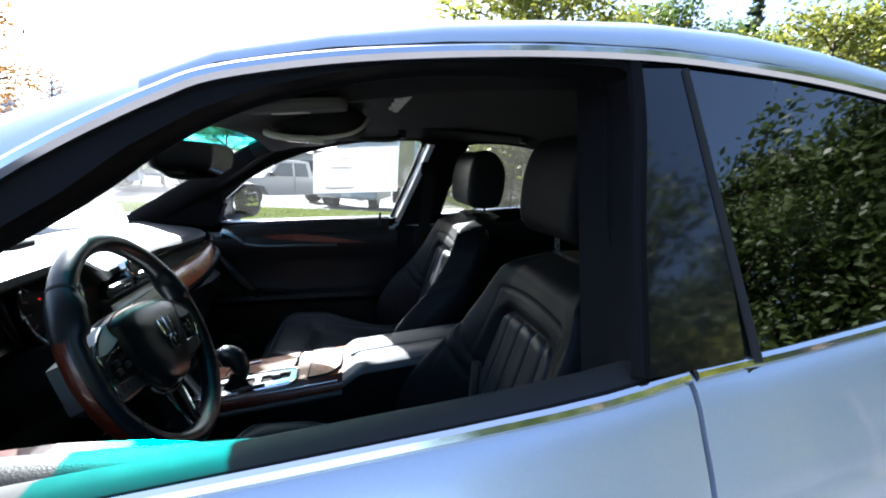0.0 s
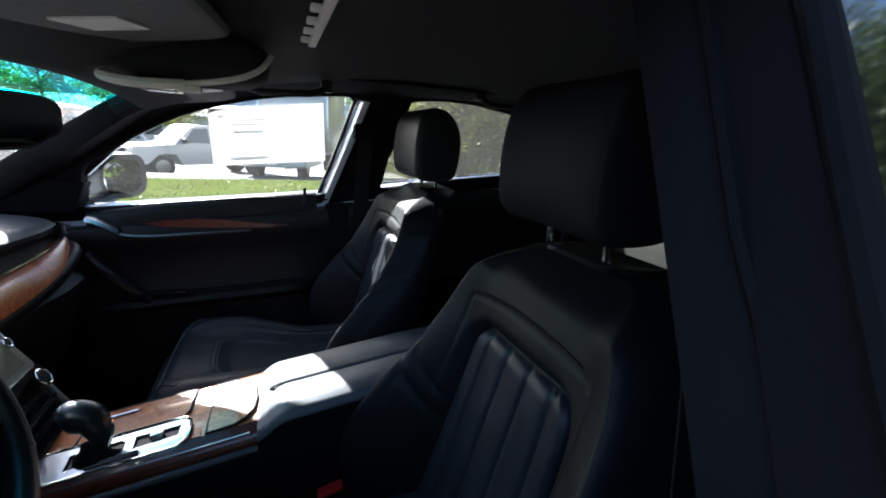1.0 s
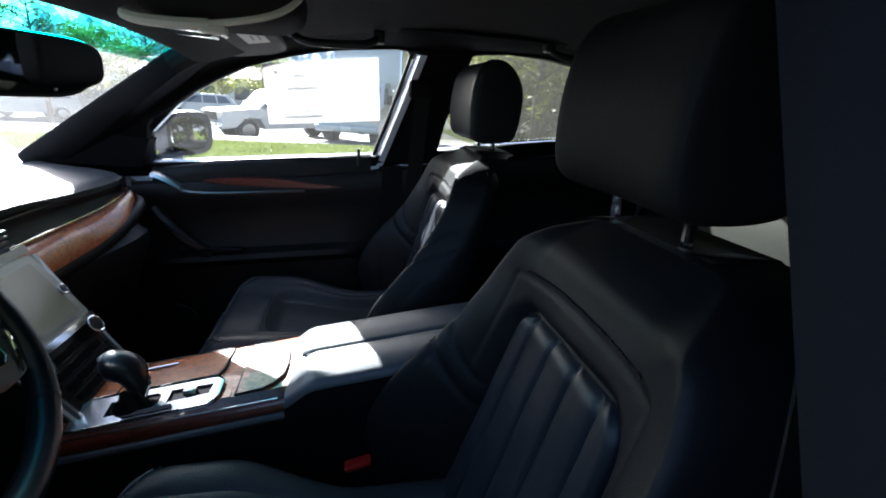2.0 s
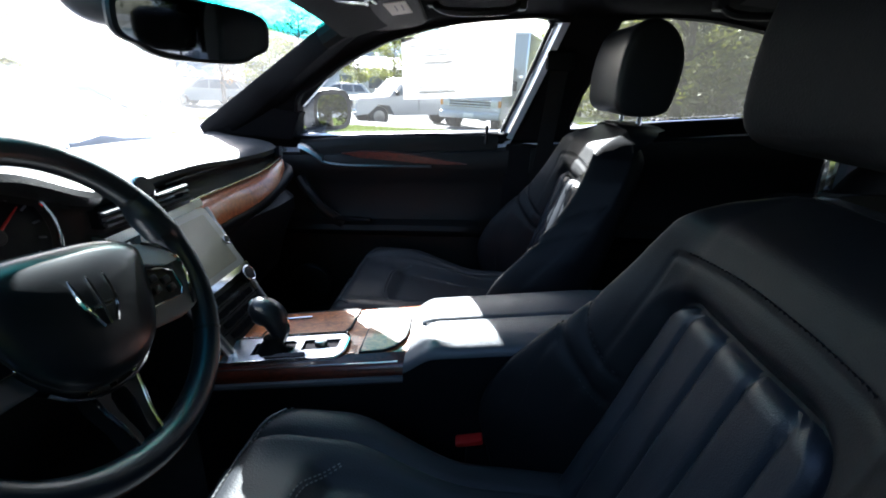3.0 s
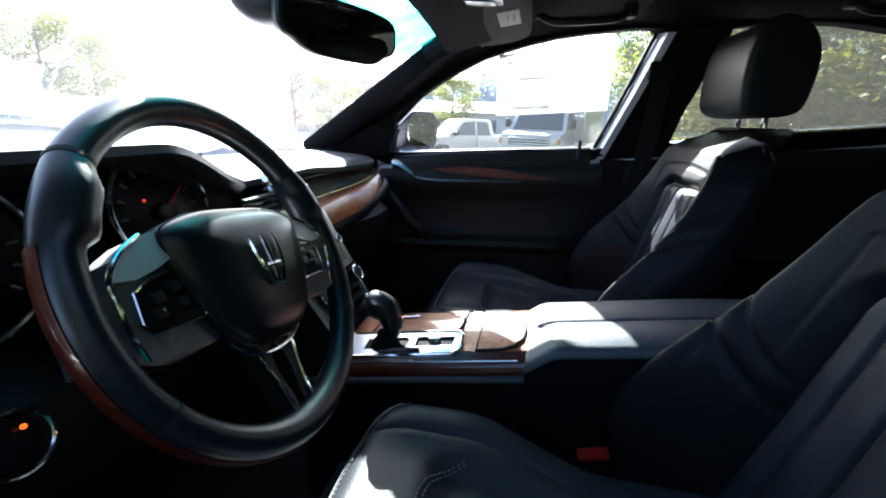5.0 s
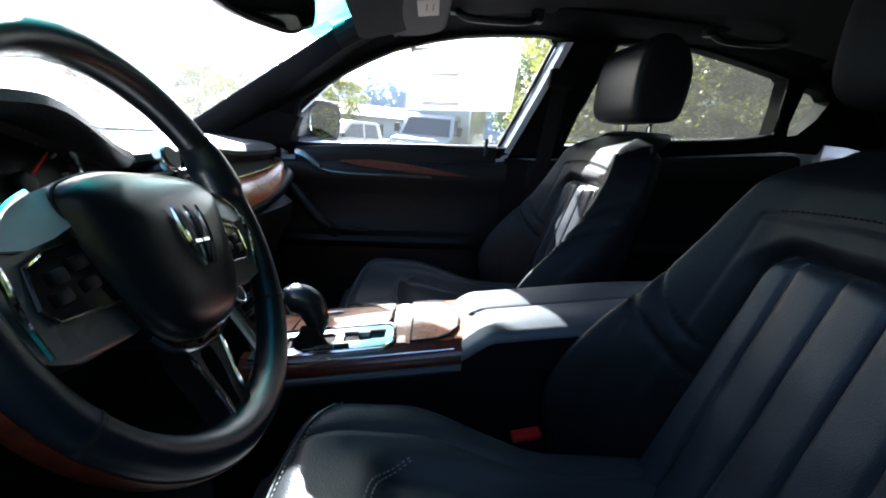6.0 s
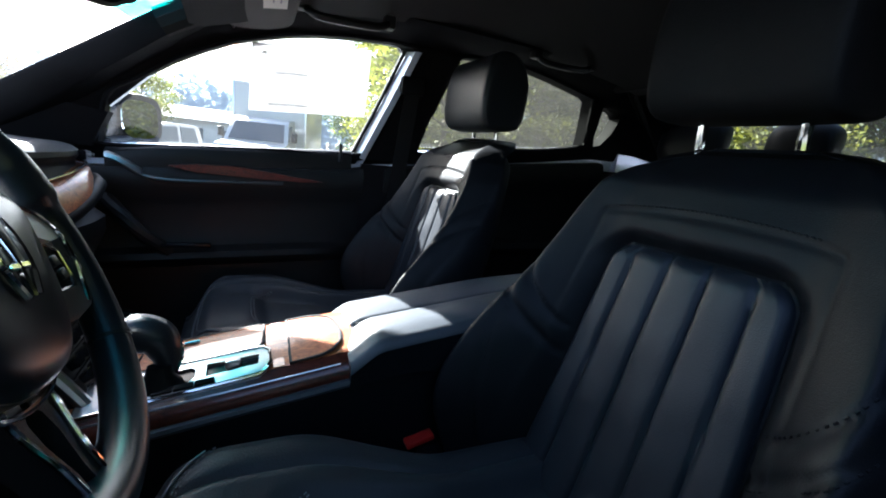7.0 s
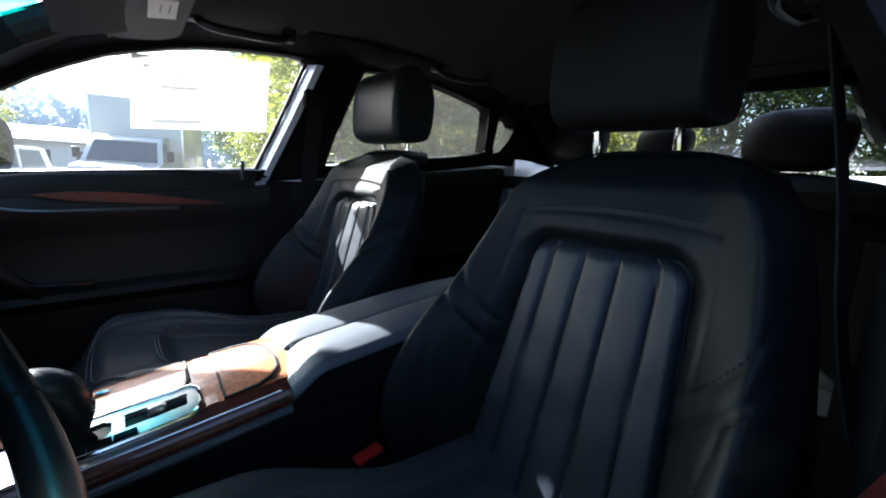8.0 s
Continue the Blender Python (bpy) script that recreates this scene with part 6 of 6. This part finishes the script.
def hull(profile, w, tuck=0.08, material=None, top=None):
    """A vehicle body from its side outline; the upper part leans in."""
    zs = [p[1] for p in profile]
    hi, lo = max(zs), min(zs)
    inset = lambda z: tuck * max(0, (z - lo) / (hi - lo)) ** 2
    n = len(profile)
    rings = []
    for f, k in ((-1, 0.94), (-0.97, 1.0), (0.97, 1.0), (1, 0.94)):
        cx, cz = sum(p[0] for p in profile) / n, sum(zs) / n
        rings.append([(cx + (x - cx) * (1 if k == 1 else 0.985), f * (w - inset(z)), cz + (z - cz) * (1 if k == 1 else 0.97)) for x, z in profile])
    return loft(rings)


def side_glass(parent, pts, w, s, o=0.012):
    part("window", slab(pts, [], lambda x, z: (x, s * (w(z) + o), z), lambda x, z: (x, s * (w(z) - 0.02), z)), VGLASS, parent, "dark side window")


def pickup(label, paint):
    """Nose towards -x."""
    th = empty("pickup_truck", label, "pickup truck")
    lower = [(-2.7, 0.45), (-2.72, 0.85), (-2.62, 1.08), (-1.35, 1.18), (-1.2, 1.20), (0.75, 1.20), (0.78, 1.20), (2.70, 1.20), (2.75, 0.62), (2.1, 0.50), (1.95, 0.8), (1.4, 0.86), (0.95, 0.5), (-1.15, 0.45), (-1.35, 0.82), (-1.85, 0.86), (-2.25, 0.5)]
    part("body", hull(lower, 0.98, 0.05), paint, th)
    cab = [(-1.35, 1.15), (-0.72, 1.78), (-0.45, 1.86), (0.45, 1.86), (0.66, 1.80), (0.78, 1.16)]
    part("cab", hull(cab, 0.93, 0.16), paint, th)
    for s in (-1, 1):
        side_glass(th, [(-1.05, 1.22), (-0.62, 1.72), (-0.12, 1.76), (-0.12, 1.22)], lambda z: 0.93 - 0.16 * max(0, (z - 1.15) / 0.71) ** 2, s)
        side_glass(th, [(-0.02, 1.22), (-0.02, 1.76), (0.48, 1.75), (0.58, 1.22)], lambda z: 0.93 - 0.16 * max(0, (z - 1.15) / 0.71) ** 2, s)
        part("door_seam", box(-0.075, -0.065, min(s * 0.965, s * 0.985), max(s * 0.965, s * 0.985), 0.55, 1.2, 0), RUBBER, th)
        part("mirror", box(-1.12, -0.98, min(s * 0.98, s * 1.15), max(s * 0.98, s * 1.15), 1.2, 1.38, 0.03), PLASTIC, th)
        for x in (-1.75, 1.75):
            wheel_part(th, x, s * 0.90, 0.40, 0.26, s)
        part("headlight", box(-2.74, -2.55, min(s * 0.62, s * 0.95), max(s * 0.62, s * 0.95), 0.86, 1.04, 0.02), LAMPGLASS, th)
    part("windscreen", loft([[(-1.30, y, 1.22), (-0.76, y * 0.9, 1.76), (-0.72, y * 0.9, 1.74), (-1.26, y, 1.20)] for y in (-0.84, 0, 0.84)]), VGLASS, th)
    part("grille", box(-2.76, -2.6, -0.6, 0.6, 0.74, 1.04, 0.02), PLASTIC, th)
    part("bumper", box(-2.84, -2.6, -0.95, 0.95, 0.46, 0.68, 0.05), CHROME, th)
    part("bed_inside", box(0.86, 2.66, -0.8, 0.8, 1.12, 1.205, 0), PLASTIC, th)
    return th


def box_truck():
    """Nose towards -y, at the origin; white cutaway van with a cargo box."""
    th = empty("box_truck", "white cutaway van with tall cargo box, parked on the apron", "truck")
    prof = [(-1.6, 0.42), (-1.66, 0.8), (-1.55, 1.10), (-0.75, 1.24), (-0.25, 1.85), (0.0, 2.0), (0.9, 2.05), (0.9, 0.42)]
    r = pose(0, 0, 0, 0, 0, 90)
    bm = hull(prof, 1.0, 0.16)
    bmesh.ops.transform(bm, matrix=r, verts=bm.verts)
    part("cab", bm, WHITE_PAINT, th)
    part("windscreen", loft([[(x, -0.76, 1.27), (x * 0.9, -0.27, 1.84), (x * 0.9, -0.23, 1.84), (x, -0.70, 1.25)] for x in (-0.83, 0, 0.83)]), VGLASS, th)
    part("grille", box(-0.68, 0.68, -1.69, -1.58, 0.78, 1.02, 0.02), PLASTIC, th, "dark grille")
    for k in range(3):
        part("grille_bar", box(-0.68, 0.68, -1.705, -1.66, 0.81 + 0.08 * k, 0.83 + 0.08 * k, 0.004), CHROME, th)
    part("bumper", box(-1.0, 1.0, -1.78, -1.55, 0.44, 0.64, 0.05), WHITE_PAINT, th)
    part("number_plate", box(-0.16, 0.16, -1.80, -1.77, 0.48, 0.60, 0.004), LABEL, th)
    for s in (-1, 1):
        part("headlight", box(min(s * 0.66, s * 0.9), max(s * 0.66, s * 0.9), -1.68, -1.58, 0.80, 1.0, 0.015), LAMPGLASS, th)
        part("indicator", box(min(s * 0.90, s * 0.99), max(s * 0.90, s * 0.99), -1.66, -1.55, 0.80, 1.0, 0.01), AMBER, th, "amber indicator")
        part("mirror", box(min(s * 1.02, s * 1.2), max(s * 1.02, s * 1.2), -0.55, -0.45, 1.3, 1.6, 0.03), PLASTIC, th)
        t = wheel_part(th, 0, 0, 0.38, 0.26, 1)
        t.matrix_basis = pose(s * 0.86, -0.85, 0, 0, 0, -90 * s)
        t = wheel_part(th, 0, 0, 0.38, 0.26, 1)
        t.matrix_basis = pose(s * 0.95, 3.2, 0, 0, 0, -90 * s)
        part("side_window", slab([(-0.62, 1.30), (-0.2, 1.8), (0.3, 1.85), (0.3, 1.30)], [], lambda y, z: (s * (1.01 - 0.16 * ((z - 0.42) / 1.63) ** 2), y, z), lambda y, z: (s * (0.96 - 0.16 * ((z - 0.42) / 1.63) ** 2), y, z)), VGLASS, th)
    b = part("cargo_box", box(-1.2, 1.2, 0.95, 5.4, 0.75, 3.2, 0.03), WHITE_PAINT, th, "white cargo box")
    for z in (0.77, 3.16):
        part("corner_rail", box(-1.215, 1.215, 0.935, 5.41, z - 0.02, z + 0.04, 0.006), SATIN, b)
    for x in (-1.2, 1.2):
        part("corner_post", box(x - 0.03, x + 0.03, 0.93, 0.97, 0.75, 3.2, 0.006), SATIN, b)
    part("chassis", box(-0.6, 0.6, 0.5, 5.3, 0.5, 0.74, 0.01), RUBBER, th)
    return th


def estate_car(label, paint, nose=1):
    th = empty("parked_car", label, "car", "cars parked across the road")
    lower = [(-2.2, 0.35), (-2.25, 0.7), (-2.1, 0.86), (-1.1, 0.98), (2.1, 1.0), (2.2, 0.8), (2.2, 0.35), (1.75, 0.32), (1.6, 0.62), (1.15, 0.62), (0.95, 0.32), (-1.0, 0.32), (-1.15, 0.62), (-1.6, 0.62), (-1.8, 0.32)]
    part("body", hull(lower, 0.9, 0.04), paint, th)
    cab = [(-1.15, 0.95), (-0.45, 1.50), (-0.1, 1.58), (1.6, 1.56), (2.05, 1.05), (2.1, 0.97)]
    part("cabin", hull(cab, 0.86, 0.16), paint, th)
    w = lambda z: 0.86 - 0.16 * max(0, (z - 0.95) / 0.63) ** 2
    for s in (-1, 1):
        for q in ([(-0.85, 1.02), (-0.38, 1.42), (0.1, 1.48), (0.1, 1.02)], [(0.18, 1.02), (0.18, 1.48), (0.9, 1.48), (0.98, 1.02)], [(1.06, 1.02), (1.0, 1.48), (1.5, 1.46), (1.85, 1.06)]):
            side_glass(th, q, w, s)
        for x in (-1.38, 1.38):
            wheel_part(th, x, s * 0.84, 0.32, 0.2, s)
    part("windscreen", loft([[(-1.10, y, 1.0), (-0.48, y * 0.85, 1.48), (-0.44, y * 0.85, 1.46), (-1.06, y, 0.98)] for y in (-0.78, 0, 0.78)]), VGLASS, th)
    return th


def at_angle(th, az, dist, turn, dz=0.0):
    x, y = dist * math.sin(radians(az)), dist * math.cos(radians(az))
    th.matrix_basis = pose(x, y, ground_z(x, y) + dz, 0, 0, turn)
    return th


p = pickup("silver extended-cab pickup truck parked on the apron", SILVER_PAINT)
at_angle(p, -8.6, 20.5, 34)
p.matrix_basis = p.matrix_basis @ Matrix.Scale(1.1, 4)
t = box_truck()
at_angle(t, 0.9, 15.2, -16)
c1 = estate_car("pale grey estate car parked across the road", GREY_PAINT)
at_angle(c1, -31.5, 30, 12)
c2 = estate_car("blue-grey estate car parked across the road", BLUE_PAINT)
at_angle(c2, -27.5, 31, 12)
c3 = estate_car("white estate car parked across the road", WHITE_PAINT)
at_angle(c3, -40, 30, 8)
c4 = estate_car("white estate car parked farther along the road", WHITE_PAINT)
at_angle(c4, -17, 34, 10)
c5 = estate_car("white estate car parked on the far side of the road", WHITE_PAINT)
at_angle(c5, -49, 33, 4)
c6 = estate_car("grey estate car parked on the far side of the road", GREY_PAINT)
at_angle(c6, -56, 34, 0)

# building with a low pale roof far behind the trucks
bld = empty("low_building", "long low white building with dark windows", "building")
part("wall", box(-14, 14, -4, 4, 0, 3.0, 0.02), SIDING, bld)
part("roof", loft([[(x, -4.6, 2.95), (x, 0, 4.2), (x, 4.6, 2.95), (x, 4.6, 2.85), (x, -4.6, 2.85)] for x in (-14.6, 14.6)]), SIDING, bld)
for k in range(9):
    w = part("window", box(-12.8 + 3 * k, -11.4 + 3 * k, -4.03, -3.95, 1.0, 2.2, 0.02), VGLASS, bld)
    part("sill", box(-12.9 + 3 * k, -11.3 + 3 * k, -4.10, -3.98, 0.93, 1.0, 0.01), SIDING, w)
at_angle(bld, -12, 52, 6)


# ---- trees ----
def make_tree(name, label, height, radius, leaves, leaf, seed, base=0.25, leafsize=0.10, slim=False, blob=0.35):
    r = random.Random(seed)
    th = empty(name, label, "tree", "trees round the road")
    bm = tube(smooth_path([(0, 0, -0.1), (0.05, 0.03, height * 0.3), (-0.04, 0.06, height * 0.6), (0.02, 0, height * 0.92)], 4), [height * 0.022 * (1 - 0.07 * k) for k in range(13)], 9)
    tips = []
    n = 26 if not slim else 46
    for k in range(n):
        f = base + (0.97 - base) * (k + r.random()) / n
        a = r.uniform(0, math.tau)
        if slim:
            reach = radius * (1.02 - f) / (1 - base)
            lift = -0.12 * reach
        else:
            reach = radius * math.sin(math.pi * min(1, 0.12 + 0.86 * (f - base) / (1 - base))) ** 0.6 * r.uniform(0.65, 1.1)
            lift = reach * r.uniform(0.25, 0.75)
        p0 = Vector((0, 0, height * f * 0.9))
        p2 = p0 + Vector((math.cos(a) * reach, math.sin(a) * reach, lift))
        p1 = (p0 + p2) / 2 + Vector((r.uniform(-0.1, 0.1), r.uniform(-0.1, 0.1), 0.12 * reach)) 
        tube(smooth_path([p0, p1, p2], 3), [height * 0.006 * (1 - 0.12 * j) for j in range(7)], 5, bm=bm)
        tips += [(p0.lerp(p2, q), reach) for q in ((0.35, 0.6, 0.8, 1.0) if slim else (0.5, 0.75, 1.0))]
    part("trunk", bm, BARK, th, "brown trunk and limbs")
    verts, faces = [], []
    for _ in range(leaves):
        c, reach = r.choice(tips)
        sp = (0.10 + 0.12 * reach) if slim else blob * radius * 0.7
        d = Vector((r.gauss(0, 1), r.gauss(0, 1), r.gauss(0, 0.7))) * sp * 0.55
        c = c + d
        a, b = Vector((r.gauss(0, 1), r.gauss(0, 1), r.gauss(0, 0.6))).normalized(), Vector((r.gauss(0, 1), r.gauss(0, 1), r.gauss(0, 1))).normalized()
        b = a.cross(b).normalized()
        L = leafsize * r.uniform(0.6, 1.3)
        k = len(verts)
        verts += [c - a * L, c + b * L * 0.42, c + a * L, c - b * L * 0.42]
        faces.append((k, k + 1, k + 2, k + 3))
    me = bpy.data.meshes.new("crown")
    me.from_pydata([tuple(v) for v in verts], [], faces)
    me.materials.append(leaf)
    ob = new("crown", me)
    ob.parent = th
    return th


tree_a = make_tree("maple_tree", "yellow-green broadleaf tree beside the road", 7.5, 2.9, 9000, LEAF_YELLOW, 1, 0.18, 0.11)
tree_b = make_tree("broadleaf_tree", "dense green broadleaf tree beside the road", 9.0, 3.4, 20000, LEAF_GREEN, 2, 0.12, 0.105)
tree_c = make_tree("conifer_tree", "tall dark conifer behind the road", 13.0, 2.6, 9000, CONIFER, 3, 0.10, 0.13, True)
tree_d = make_tree("young_tree", "thin young tree with sparse leaves", 6.5, 1.7, 1500, LEAF_RUST, 4, 0.25, 0.09)
shrub = make_tree("shrub", "dense yellow-green shrub beside the road", 2.6, 1.7, 6000, LEAF_YELLOW, 6, 0.05, 0.09)
tree_e = make_tree("broadleaf_tree", "dense dark green broadleaf tree on the grass bank", 9.0, 3.4, 20000, LEAF_DARK, 7, 0.12, 0.105)
at_angle(tree_a, 24, 12.5, 0)
at_angle(tree_b, 36, 19, 0)
at_angle(tree_c, 47, 26, 0)
at_angle(tree_d, -38, 17, 0)
at_angle(shrub, 30, 14.5, 0)


def plant(src, az, dist, turn, k=1.0, dz=0.0):
    x, y = dist * math.sin(radians(az)), dist * math.cos(radians(az))
    return copy_thing(src, pose(x, y, ground_z(x, y) + dz, 0, 0, turn) @ Matrix.Scale(k, 4))


for az, d, turn, k in ((17, 21, 40, 1.1), (33, 17, 120, 1.0), (45, 19, 200, 0.9), (54, 20, 80, 1.1), (64, 17, 10, 1.0)):
    plant(tree_a, az, d, turn, k)
for az, d, turn, k in ((20, 30, 70, 1.2), (28, 27, 150, 1.1), (42, 28, 220, 1.2), (50, 24, 20, 1.0), (60, 26, 300, 1.2), (72, 20, 30, 1.1), (13, 34, 260, 1.0), (84, 20, 100, 1.0), (96, 18, 20, 1.1)):
    plant(tree_b, az, d, turn, k)
for az, d, turn, k in ((40, 36, 20, 1.2), (24, 40, 90, 1.3), (57, 36, 190, 1.2), (68, 33, 70, 1.2)):
    plant(tree_c, az, d, turn, k)
for az, d, turn, k in ((-35, 26, 210, 1.0), (-30.5, 27, 30, 0.9), (-21.5, 34, 10, 1.0)):
    plant(tree_d, az, d, turn, k)
for az, d, turn in ((22, 15.5, 40), (38, 15, 100), (46, 14.5, 210), (54, 15, 300), (17.5, 18, 10), (62, 14, 130)):
    plant(shrub, az, d, turn)
for az, d, turn, k in ((-49, 46, 130, 1.1), (-53, 42, 250, 1.2), (-57, 47, 40, 1.3), (-61, 44, 170, 1.3), (-66, 45, 290, 1.2), (-26, 30, 60, 0.66), (-14.8, 38, 300, 0.8), (-10.3, 45, 150, 0.9), (-23.5, 33, 200, 0.6)):
    plant(tree_a, az, d, turn, k)
tree_e.matrix_basis = pose(4, -10.5, 0, 0, 0, 130)
# trees on the driver's side, which the glass and paint reflect
for x, y, turn, k, src in ((8.5, -12, 200, 1.2, tree_e), (13, -11, 20, 1.1, tree_e), (2, -15, 300, 0.9, tree_e), (18, -14, 90, 1.2, tree_e), (6.5, -8.5, 10, 0.8, tree_a), (16.5, -2.6, 40, 1.15, tree_e), (13.5, -5.6, 170, 1.15, tree_e), (10.5, -7.6, 260, 1.1, tree_e), (19, -6.0, 80, 1.3, tree_e), (3.6, -8.0, 100, 1.0, tree_e)):
    copy_thing(src, pose(x, y, 0, 0, 0, turn) @ Matrix.Scale(k, 4))
strip("lawn", TURF, -30, 30, -30, -5.0, 0.04, "grass bank under the trees beside the driver's side")
strip("lawn", TURF, 6.0, 30, -4.7, 3.0, 0.04, "mown lawn behind the parked car")

# distant wooded ridge; haze is painted into its leaf colour
rng = random.Random(9)
verts, faces = [], []
for _ in range(14200):
    az = radians(rng.uniform(-38, 75))
    d = rng.uniform(150, 190)
    h = 15 + 6 * noise.noise(Vector((az * 6, 0, 2))) + 5 * noise.noise(Vector((az * 25, 0, 4)))
    z = rng.uniform(-2, 1) + max(0, h) * rng.random() ** 0.6
    c = Vector((d * math.sin(az), d * math.cos(az), z))
    s_, u = rng.uniform(0.7, 1.5), Vector((math.cos(az), -math.sin(az), 0))
    k = len(verts)
    verts += [tuple(c - u * s_), tuple(c - Vector((0, 0, s_ * 0.7))), tuple(c + u * s_), tuple(c + Vector((rng.uniform(-0.4, 0.4), 0, s_ * rng.uniform(0.8, 1.5))))]
    faces.append((k, k + 1, k + 2, k + 3))
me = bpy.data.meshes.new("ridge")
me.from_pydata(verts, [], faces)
me.materials.append(HAZED_HILL)
tagged(new("distant_woods", me), "wooded ridge far away, haze painted into its pale blue colour", "woods", kind="stuff")
